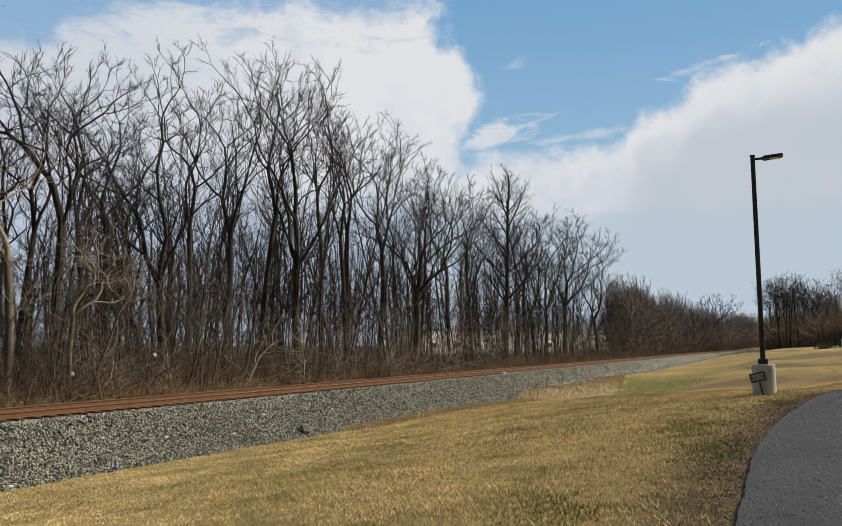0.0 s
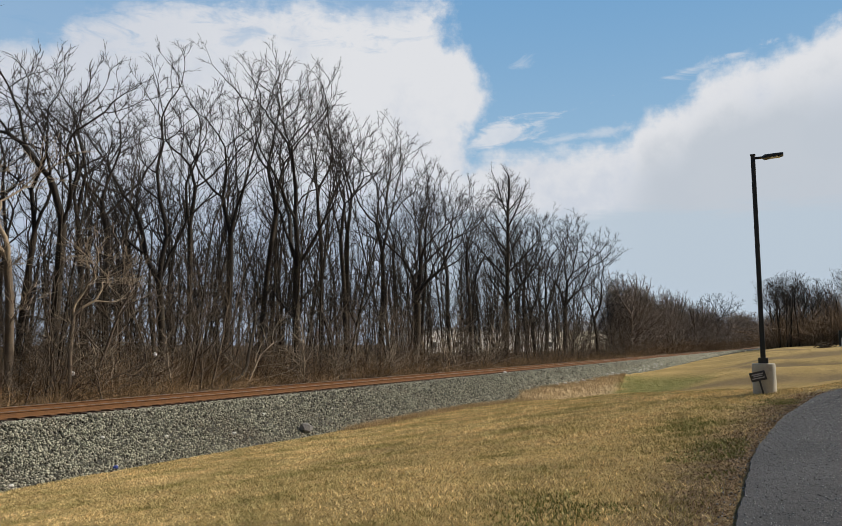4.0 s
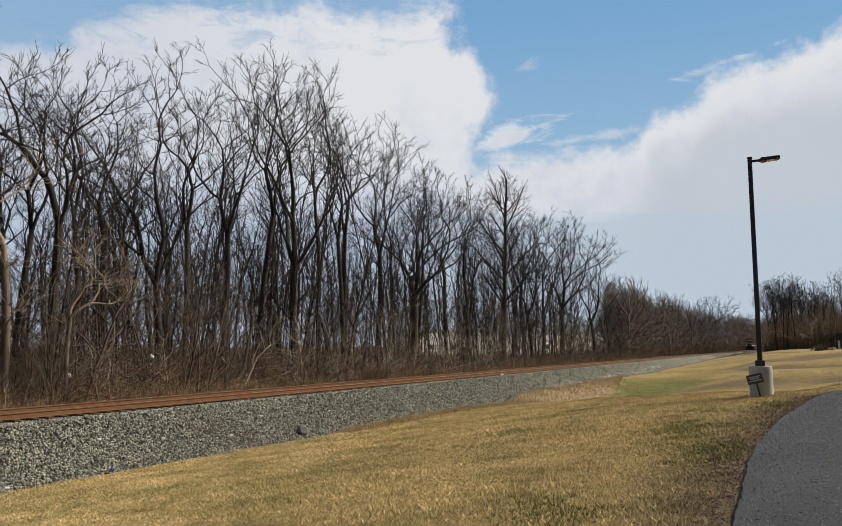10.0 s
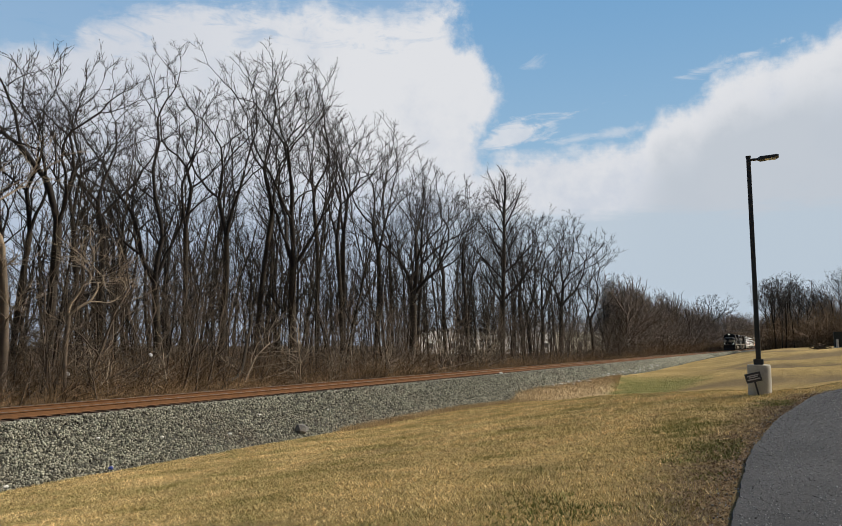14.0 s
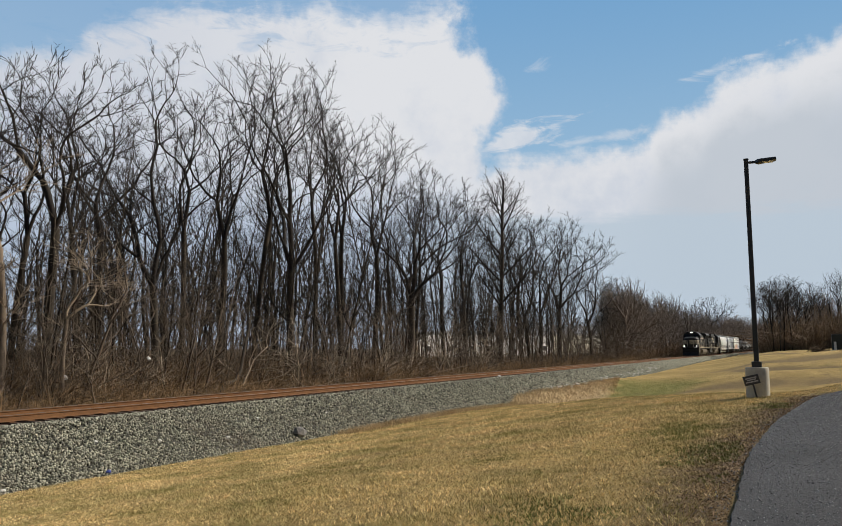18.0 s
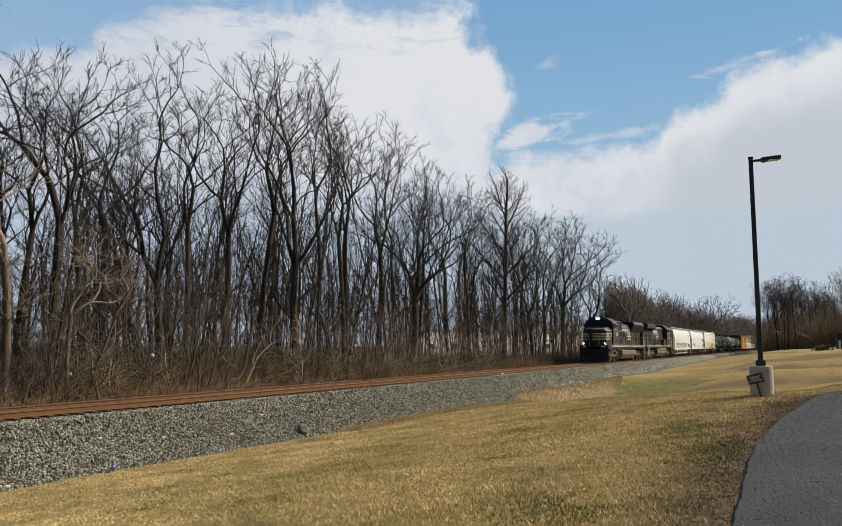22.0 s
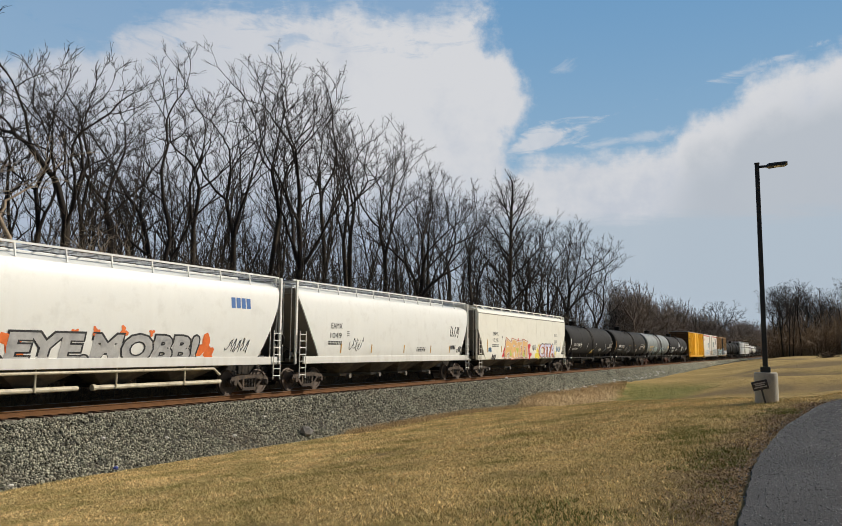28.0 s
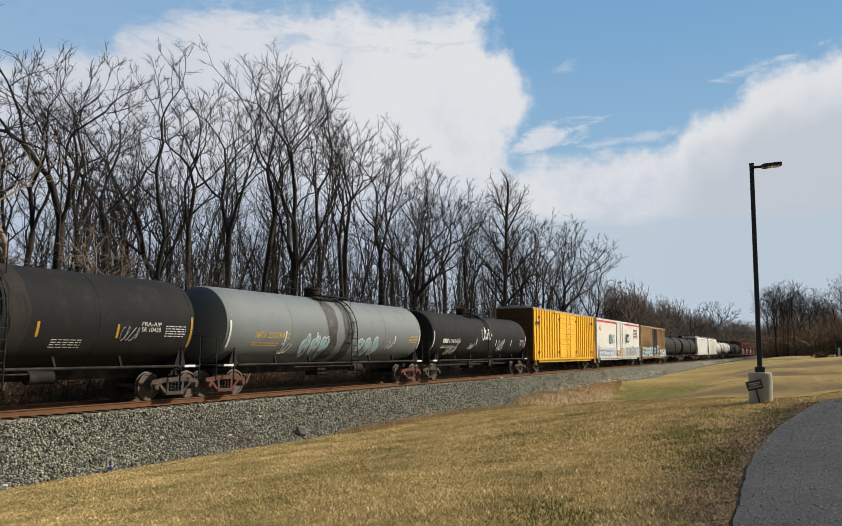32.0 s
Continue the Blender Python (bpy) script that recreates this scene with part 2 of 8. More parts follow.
    def lathe_z(self, profile, n=20, cx=0.0, cy=0.0):
        return self.loft([[(cx + r * math.sin(2 * math.pi * j / n), cy + r * math.cos(2 * math.pi * j / n), z) for j in range(n)] for z, r in profile])

    def mesh(self, name, material, smooth=32):
        me = bpy.data.meshes.new(name)
        me.from_pydata(self.v, [], self.f)
        me.materials.append(material)
        bm = bmesh.new()
        bm.from_mesh(me)
        bmesh.ops.recalc_face_normals(bm, faces=bm.faces)
        bm.to_mesh(me)
        bm.free()
        if smooth:
            me.polygons.foreach_set("use_smooth", np.ones(len(me.polygons), dtype=bool))
            me.set_sharp_from_angle(angle=radians(smooth))
        return me


def array_mesh(name, verts, faces, material):
    """A mesh from arrays of vertices and equal faces, for very many small pieces."""
    me = bpy.data.meshes.new(name)
    nv, nf, k = len(verts), len(faces), faces.shape[1]
    me.vertices.add(nv)
    me.vertices.foreach_set("co", verts.astype(np.float32).ravel())
    me.loops.add(nf * k)
    me.loops.foreach_set("vertex_index", faces.astype(np.int32).ravel())
    me.polygons.add(nf)
    me.polygons.foreach_set("loop_start", np.arange(0, nf * k, k, dtype=np.int32))
    me.update(calc_edges=True)
    me.materials.append(material)
    return me


def part(name, shape, material, parent, label="", at=None, smooth=32):
    """One mesh object under a thing or a part."""
    me = shape if isinstance(shape, bpy.types.Mesh) else shape.mesh(name, material, smooth)
    ob = new(name, me)
    ob.parent = parent
    if at is not None:
        ob.matrix_basis = at
    if label:
        tagged(ob, label)
    return ob


def thing(name, label, category, at=None, group="", kind=""):
    ob = new(name)
    if at is not None:
        ob.matrix_basis = at
    return tagged(ob, label, category, group, kind)


def solid(name, shape, material, label, category, at=None, group="", kind="", smooth=32):
    me = shape if isinstance(shape, bpy.types.Mesh) else shape.mesh(name, material, smooth)
    ob = new(name, me)
    if at is not None:
        ob.matrix_basis = at
    return tagged(ob, label, category, group, kind)


# ---------------------------------------------------------------- ground
def ramp(a, b, t):
    t = np.clip((t - a) / (b - a), 0, 1)
    return t * t * (3 - 2 * t)


def path_edge(x):
    """The left edge of the asphalt path."""
    return 0.78 - np.where(x > 11, 0.0093, 0.0065) * (x - 11) ** 2 - 0.07 * np.clip(np.asarray(x, float) - 19.4, 0, 5) ** 2


def ground_z(x, y):
    """Height of the land: a mown bank that falls to the ditch by the track, a swale across it, a hill beyond."""
    x, y = np.asarray(x, float), np.asarray(y, float)
    shelf = 0.0 + 0.015 * np.clip(x, -20, 24) + 0.27 * ramp(1.5, -1.6, y) * ramp(15.5, 25, x)
    toe = -1.62 - 0.2 * ramp(32, 46, x) + 0.35 * ramp(52, 75, x) + 0.2 * ramp(75, 130, x) + 0.5 * ramp(130, 230, x)
    fall = ramp(-0.5, 17.5, y) * 0.75 + 0.25 * np.clip((y - 1.0) / 15.2, 0, 1)
    near = shelf + (toe - shelf) * fall
    crest = 21.5 + 1.25 * np.clip(y, 0, 18) + 3.0 * ramp(1.0, -1.5, y)       # where the bank breaks off into the swale
    hill = 0.95 - 0.055 * np.clip(y, -20, 20) + 0.0 * x
    swale = -1.0 + 0.55 * ramp(4, -10, y) - 0.65 * ramp(2, 13, y)
    far = swale + (hill - swale) * ramp(48, 150, x) + 0.75 * np.exp(-((x - 42 - 0.5 * y) / 4.6) ** 2) * ramp(3.5, -2, y) + 0.75 * np.exp(-((x - 62 + 0.4 * y) / 4.2) ** 2) * ramp(9, 3, y) + 0.50 * np.exp(-((x - 82 - 0.9 * y) / 4.6) ** 2) * ramp(8, 2, y) + 0.60 * np.exp(-((x - 106 + 1.4 * y) / 5.5) ** 2) * ramp(9, 1, y)
    far = far + (toe - far) * ramp(5, 16.2, y) * (1 - 0.3 * ramp(60, 150, x))
    k = ramp(0, 5.5, x - crest)
    z = near * (1 - k) + np.minimum(far, near) * k * (1 - ramp(30, 60, x)) + far * k * ramp(30, 60, x)
    bed = BED_Z - 0.02
    under = ramp(15.6, 17.2, y)
    z = z * (1 - under) + (toe - 0.12) * under
    # a bank of dead grass covers the foot of the ballast along the swale
    bank = ramp(41, 46.5, x) * ramp(88, 72, x) * ramp(13.4, 15.9, y) * ramp(17.0, 16.5, y)
    z = z + (np.maximum(z, -1.36 + 0.04 * np.sin(x * 1.3)) - z) * bank
    forest = ramp(22.2, 24.2, y)
    z = z * (1 - forest) + (-0.42) * forest
    z = z + 0.035 * np.sin(x * 0.35 + y * 0.2) * np.sin(y * 0.45) * (1 - under)
    z = np.where(x > 260, z * (1 - ramp(260, 400, x)) + 0.0, z)
    return z


def mound_shade(x, y):
    """Relief shading painted brown, with thinner grass, on the further slope's mound faces."""
    h = 0.9 * np.exp(-((x - 37 - 0.5 * y) / 2.2) ** 2) + 1.0 * np.exp(-((x - 56 + 0.4 * y) / 2.8) ** 2) + 1.0 * np.exp(-((x - 76 - 0.9 * y) / 3.2) ** 2) + 1.0 * np.exp(-((x - 99 + 1.4 * y) / 4.0) ** 2) + 0.8 * np.exp(-((x - 124 - 0.8 * y) / 5.0) ** 2)
    return np.clip(h, 0, 1) * ramp(11, 5, y + 0.8 * np.sin(x * 0.5)) * ramp(26, 29, x) * (0.72 + 0.28 * np.sin(1.1 * y + 0.3 * x) * np.sin(0.37 * y - 0.21 * x))


def build_ground():
    xs = np.concatenate([np.linspace(-2600, -60, 10), np.linspace(-50, -2, 17), np.arange(-1.5, 60, 0.42), np.linspace(60.4, 140, 130), np.linspace(143, 320, 45), np.linspace(340, 2600, 14)])
    ys = np.concatenate([np.linspace(-2600, -60, 10), np.linspace(-50, -6, 16), np.arange(-5.5, 26, 0.40), np.linspace(27, 60, 14), np.linspace(70, 2600, 14)])
    gx, gy = np.meshgrid(xs, ys, indexing="ij")
    v = np.stack([gx, gy, ground_z(gx, gy)], -1).reshape(-1, 3)
    n = len(ys)
    i, j = np.meshgrid(np.arange(len(xs) - 1), np.arange(n - 1), indexing="ij")
    a = (i * n + j).ravel()
    me = array_mesh("ground", v, np.stack([a, a + n, a + n + 1, a + 1], 1), M_TURF)
    me.polygons.foreach_set("use_smooth", np.ones(len(me.polygons), dtype=bool))
    x, y = v[:, 0], v[:, 1]
    green = ramp(46, 53, x) * ramp(82, 64, x) * ramp(6.0, 9.0, y) * ramp(13.6, 12.0, y - 0.2 * (x - 54) + 0.7 * np.sin(x * 0.8))
    e = path_edge(x)
    earth = np.exp(-((y - e - 0.35) / 0.75) ** 2) * ((x > -5) & (x < 22))
    # the mounds' painted shading shares the worn earth's brown
    earth = np.maximum(earth, np.clip(1.5 * mound_shade(x, y), 0, 0.9))
    litter = ramp(21.5, 23.5, y) + ramp(225, 260, x) * (y < 16)
    straw = ramp(40, 44, x) * ramp(84, 70, x) * ramp(12.0, 13.4, y - 0.2 * (x - 54)) * ramp(18, 17, y)
    col = np.stack([green, np.clip(earth, 0, 1), np.clip(litter, 0, 1), straw], 1).astype(np.float32)
    at = me.color_attributes.new("cover", "FLOAT_COLOR", "POINT")
    at.data.foreach_set("color", col.ravel())
    return solid("ground", me, M_TURF, "dry yellow winter turf falling to a drainage ditch", "ground", kind="structure")


build_ground()


def build_path():
    xs = np.concatenate([np.linspace(-12, 0, 20), np.linspace(0.1, 30, 260), np.linspace(30.5, 36, 12)])
    rings = []
    for x in xs:
        e = float(path_edge(x)) + 0.014 * math.sin(x * 1.3) + 0.008 * math.sin(x * 4.3 + 1) + 0.006 * math.sin(x * 13)
        w = 3.2
        slope = (float(path_edge(x + 0.1)) - float(path_edge(x - 0.1))) / 0.2
        rr = []
        for k in (0, 0.03, 0.12, 0.5, 1, 1.6, 2.4, w, w + 0.04):
            ox, oy = k * slope / math.hypot(1, slope), -k / math.hypot(1, slope)
            px, py = x + ox, e + oy
            top = 0.035 if 0 < k <= w else -0.06
            rr.append((px, py, float(ground_z(px, py)) + top))
        rings.append(rr)
    s = Shape()
    n = len(rings[0])
    s.v = [p for r in rings for p in r]
    s.f = [(i * n + j, i * n + j + 1, (i + 1) * n + j + 1, (i + 1) * n + j) for i in range(len(rings) - 1) for j in range(n - 1)]
    return solid("path", s, M_ASPHALT, "grey asphalt footpath curving away through the grass", "path", kind="structure")


build_path()


# ---------------------------------------------------------------- track
def build_track():
    x0, x1 = -120.0, 950.0
    bed = Shape()
    xs = list(np.linspace(x0, 0, 12)) + list(np.linspace(3, 130, 128)) + list(np.linspace(140, x1, 40))
    rings = []
    for x in xs:
        toe = float(ground_z(x, 15.9)) - 0.25
        w = 0.0
        y = TRACK_Y
        rings.append([(x, y - 1.95 - 1.8 * (BED_Z - toe) + w, toe), (x, y - 3.0 + w * 0.5, BED_Z - 0.60), (x, y - 2.0, BED_Z - 0.06), (x, y - 1.75, BED_Z), (x, y + 1.75, BED_Z), (x, y + 2.1, BED_Z - 0.08),
                      (x, y + 3.4, -0.75), (x, y + 3.4, -2.2), (x, y - 2.5, -2.4)])
    bed.loft(rings)
    solid("ballast_bed", bed, M_BALLAST, "sloped bed of crushed grey stone under the track", "ballast", kind="structure", smooth=0)
    rail_half = [(0, 0), (0.070, 0), (0.070, 0.012), (0.012, 0.028), (0.010, 0.125), (0.036, 0.138), (0.036, 0.168)]
    prof = rail_half + [(-a, b) for a, b in rail_half[::-1]]
    for off in (-0.755, 0.755):
        t = thing("rail", "rust-brown steel rail with a polished head", "rail", pose(0, TRACK_Y + off, RAIL_Z - 0.172), group="rails")
        part("rail_bar", Shape().slab(prof[1:-1], x0, x1), M_RUST, t)
        part("rail_head", Shape().box(x0, x1, -0.034, 0.034, 0.167, 0.172), M_RAILTOP, t, "worn bright running surface")
    tie = Shape().box(-0.115, 0.115, -1.3, 1.3, -0.17, 0.0, 0.015).mesh("tie", M_TIE)
    plate = Shape().box(-0.1, 0.1, -0.19, 0.19, 0.0, 0.018, 0.004).mesh("tie_plate", M_RUST)
    rnd = random.Random(4)
    first = None
    n = 0
    x = -6.0
    while n < 290:
        t = new("tie", tie)
        t.matrix_basis = pose(x + rnd.uniform(-0.02, 0.02), TRACK_Y + rnd.uniform(-0.04, 0.04), RAIL_Z - 0.19 + rnd.uniform(-0.004, 0.006), 0, 0, rnd.uniform(-0.8, 0.8))
        tagged(t, "dark creosoted timber sleeper bedded in stone", "sleeper", "sleepers under the rails")
        for o in (-0.755, 0.755):
            p = new("tie_plate", plate)
            p.parent = t
            p.matrix_basis = pose(0, o, 0)
        x += 0.5
        n += 1
    far = Shape()
    while x < x1 - 2:
        far.box(x - 0.115, x + 0.115, TRACK_Y - 1.3, TRACK_Y + 1.3, RAIL_Z - 0.36, RAIL_Z - 0.186)
        x += 0.55
    solid("far_sleepers", far, M_TIE, "rows of dark timber sleepers further along the track", "sleepers", kind="stuff")


build_track()


def scatter_stones():
    """The loose crushed stone on the slope of the bed."""
    rs = np.random.RandomState(3)
    n = 115000
    x = 8 + 232 * rs.rand(n) ** 2.3
    u = rs.rand(n)
    near = BED_Z
    toe = ground_z(x, np.full(n, 15.9)) - 0.02
    span = 1.8 * (near - toe) + 0.35
    y = TRACK_Y - 1.35 - u * (span + 0.5)
    d = np.maximum(TRACK_Y - 1.75 - y, 0)
    z = near - np.maximum(d - 0.2, 0) / 1.8 + rs.uniform(-0.012, 0.036, n)
    on_bed = z > ground_z(x, y) - 0.05
    x, y, z = x[on_bed], y[on_bed], z[on_bed]
    far_grow = 1 + x / 70
    return x, y, z, rs.uniform(0.017, 0.040, len(x)) * far_grow, rs


def stone_cloud(name, x, y, z, r, rs, material, label, category):
    n = len(x)
    oct_v = np.array([(1, 0, 0), (-1, 0, 0), (0, 1, 0), (0, -1, 0), (0, 0, 1), (0, 0, -1)], float)
    oct_f = np.array([(0, 2, 4), (2, 1, 4), (1, 3, 4), (3, 0, 4), (2, 0, 5), (1, 2, 5), (3, 1, 5), (0, 3, 5)])
    v = oct_v[None] * (r[:, None, None] * rs.uniform(0.6, 1.25, (n, 6, 1)))
    q = rs.normal(size=(n, 4))
    q /= np.linalg.norm(q, axis=1)[:, None]
    w, a, b, c = q.T
    R = np.stack([np.stack([1 - 2 * (b * b + c * c), 2 * (a * b - c * w), 2 * (a * c + b * w)], -1), np.stack([2 * (a * b + c * w), 1 - 2 * (a * a + c * c), 2 * (b * c - a * w)], -1),
                  np.stack([2 * (a * c - b * w), 2 * (b * c + a * w), 1 - 2 * (a * a + b * b)], -1)], 1)
    v = np.einsum("nij,nkj->nki", R, v) + np.stack([x, y, z], -1)[:, None]
    f = oct_f[None] + 6 * np.arange(n)[:, None, None]
    return solid(name, array_mesh(name, v.reshape(-1, 3), f.reshape(-1, 3), material), material, label, category, kind="stuff")


stone_cloud("ballast_stones", *scatter_stones(), M_STONE, "loose angular grey crushed stone on the bed's slope", "ballast stones")


def grass_blades():
    """Short dry blades in tufts where the lawn is near."""
    rs = np.random.RandomState(8)
    m = 122000
    tx = 3.0 + 36 * rs.rand(m) ** 1.55
    ty = -1.5 + 17.8 * rs.rand(m)
    behind = rs.rand(m) < 0.16                       # a thinner coat round and behind the eye
    tx = np.where(behind, -10 + 13.5 * rs.rand(m), tx)
    ty = np.where(behind, -9 + 19 * rs.rand(m), ty)
    edge = path_edge(tx)
    ok = (ty > edge + 0.10 + 1.0 * rs.rand(m) ** 2.2) & (ty < 15.9 + 0.25 * np.sin(tx * 1.7) + 0.2 * rs.rand(m)) & (tx < 21.5 + 1.25 * np.clip(ty, 0, 18) + 6) & (behind | (ty < 1.55 * tx + 1.5)) | (behind & (ty < edge - 3.35))
    tx, ty = tx[ok], ty[ok]
    m = len(tx)
    per = 7
    n = m * per
    size = rs.uniform(0.6, 1.5, m) * (1 + 0.35 * np.sin(tx * 0.9 + ty) * np.sin(ty * 1.3))
    k = np.repeat(np.arange(m), per)
    a = rs.rand(n) * 6.283
    d = 0.06 * rs.rand(n) * size[k] * (1 + tx[k] / 40)
    x, y = tx[k] + np.cos(a) * d, ty[k] + np.sin(a) * d
    z = ground_z(x, y) - 0.004
    h = rs.uniform(0.016, 0.040, n) * size[k]
    w = rs.uniform(0.0024, 0.0046, n) * (0.72 + np.maximum(tx[k], 0) / 11)
    b = a + rs.normal(0, 0.8, n)
    lean = rs.uniform(0.2, 1.5, n) * h
    c = rs.rand(n) * 6.283
    dx, dy = np.cos(c) * w, np.sin(c) * w
    p0 = np.stack([x - dx, y - dy, z], -1)
    p1 = np.stack([x + dx, y + dy, z], -1)
    p2 = np.stack([x + np.cos(b) * lean, y + np.sin(b) * lean, z + h], -1)
    v = np.stack([p0, p1, p2], 1).reshape(-1, 3)
    solid("grass", array_mesh("grass", v, np.arange(3 * n).reshape(-1, 3), M_BLADE), M_BLADE, "short dry straw-coloured grass with greener tufts", "grass", kind="stuff")


grass_blades()


def rough_grass():
    """Longer dead grass by the ditch and coarse tufts over the hill."""
    rs = np.random.RandomState(21)

    def lay(name, label, x, y, h, w):
        n = len(x)
        z = ground_z(x, y) - 0.01
        a, b = rs.rand(n) * 6.283, rs.rand(n) * 6.283
        lean = rs.uniform(0.1, 1.2, n) * h
        dx, dy = np.cos(a) * w, np.sin(a) * w
        tri = np.stack([np.stack([x - dx, y - dy, z], -1), np.stack([x + dx, y + dy, z], -1), np.stack([x + np.cos(b) * lean, y + np.sin(b) * lean, z + h], -1)], 1)
        solid(name, array_mesh(name, tri.reshape(-1, 3), np.arange(3 * n).reshape(-1, 3), {"ditch_grass": M_STRAW, "swale_grass": M_GREEN}.get(name, M_HILL)), M_STRAW, label, "grass", kind="stuff")

    n = 26000
    x = 24 + 54 * rs.rand(n)
    y = 15.4 + (0.25 + 0.95 * ramp(36, 46, x) * ramp(84, 66, x)) * rs.normal(0, 1, n)
    ok = (y < 16.7 - 0.6 * ramp(44, 40, x)) & (y > 12.2 + 0.2 * (x - 54))
    x, y = x[ok], y[ok]
    n = len(x)
    lay("ditch_grass", "long pale dead grass along the ditch", x, y, rs.uniform(0.06, 0.26, n), rs.uniform(0.006, 0.014, n))
    n = 60000
    x = 27 + 110 * rs.rand(n) ** 1.5
    y = -16 + 32 * rs.rand(n)
    wet = ramp(46, 53, x) * ramp(82, 64, x) * ramp(6.0, 9.0, y) * ramp(13.6, 12.0, y - 0.2 * (x - 54) + 0.7 * np.sin(x * 0.8))
    ok = (x > 21.5 + 1.25 * np.clip(y, 0, 18)) & (y < 15.6 - 3.0 * ramp(40, 44, x) * ramp(84, 74, x)) & (rs.rand(n) > 0.9 * wet) & (rs.rand(n) > 1.5 * mound_shade(x, y)) & (rs.rand(n) > 0.3)
    x, y = x[ok], y[ok]
    n = len(x)
    n2 = 9000
    x2, y2 = 46 + 34 * rs.rand(n2), 5.5 + 13 * rs.rand(n2)
    wet = ramp(46, 53, x2) * ramp(82, 64, x2) * ramp(6.0, 9.0, y2) * ramp(13.6, 12.0, y2 - 0.2 * (x2 - 54) + 0.7 * np.sin(x2 * 0.8)) * (y2 < 15.5)
    keep = rs.rand(n2) < wet
    x2, y2 = x2[keep], y2[keep]
    lay("swale_grass", "greener rough grass in the bottom of the swale", x2, y2, rs.uniform(0.04, 0.12, len(x2)), rs.uniform(0.008, 0.016, len(x2)))
    lay("hill_grass", "coarse dry grass on the further slope", x, y, rs.uniform(0.015, 0.034, n), rs.uniform(0.005, 0.011, n) * (1 + x / 40))


rough_grass()
M_PALE = mat("pale_dead_branches", (0.34, 0.275, 0.20), 0.9, vary=0.3, scale=1.5, fine=20, bump=0.2, per_object=0.4)


def path_side():
    """Green tufts and trodden brown litter between lawn and path."""
    rs = np.random.RandomState(41)
    n = 15000
    x = 4.5 + 15 * rs.rand(n) ** 1.3
    off = 0.9 + 0.55 * np.sin(x * 0.9 + 1) + 0.45 * rs.normal(0, 1, n)
    patch = np.sin(x * 1.7 + off * 1.2) + np.sin(x * 0.7 - off * 2.3 + 1) + 0.7 * np.sin(x * 4.1 + off * 3) > 0.35
    x, off = x[patch & (off > 0.1)], off[patch & (off > 0.1)]
    for name, label, material, px, po, h, flat in (
            ("green_tufts", "green winter grass beside the path", M_GREEN, x, off, (0.02, 0.05), 0.9),
            ("path_side_litter", "brown trodden straw and leaf litter at the path's edge", M_LITTERBITS, -6 + 27 * rs.rand(32000), 0.45 * np.abs(rs.normal(0, 1, 32000)), (0.006, 0.025), 2.6)):
        n = len(px)
        py = path_edge(px) + 0.01 + po
        z = ground_z(px, py) + 0.002
        hh = rs.uniform(*h, n)
        w = rs.uniform(0.003, 0.006, n) * (1 + px / 14)
        a, b = rs.rand(n) * 6.283, rs.rand(n) * 6.283
        dx, dy = np.cos(a) * w, np.sin(a) * w
        lean = flat * rs.uniform(0.3, 1.4, n) * hh
        tri = np.stack([np.stack([px - dx, py - dy, z], -1), np.stack([px + dx, py + dy, z], -1), np.stack([px + np.cos(b) * lean, py + np.sin(b) * lean, z + hh], -1)], 1)
        solid(name, array_mesh(name, tri.reshape(-1, 3), np.arange(3 * n).reshape(-1, 3), material), material, label, "grass" if flat < 1 else "litter", kind="stuff")


path_side()


def path_grit():
    """Loose grit on the path and along its edge."""
    rs = np.random.RandomState(31)
    n = 34000
    x = -9 + 37 * rs.rand(n) ** 0.9
    y = path_edge(x) + 0.25 - 3.2 * rs.rand(n) ** 0.9
    z = ground_z(x, y) + np.where(y < path_edge(x) - 0.05, 0.036, 0.006)
    stone_cloud("path_grit", x, y, z, (0.003 + 0.009 * rs.rand(n) ** 2.2) * (1 + np.maximum(x, 0) / 30), rs, M_GRIT, "loose pale grit on the asphalt", "grit")


path_grit()


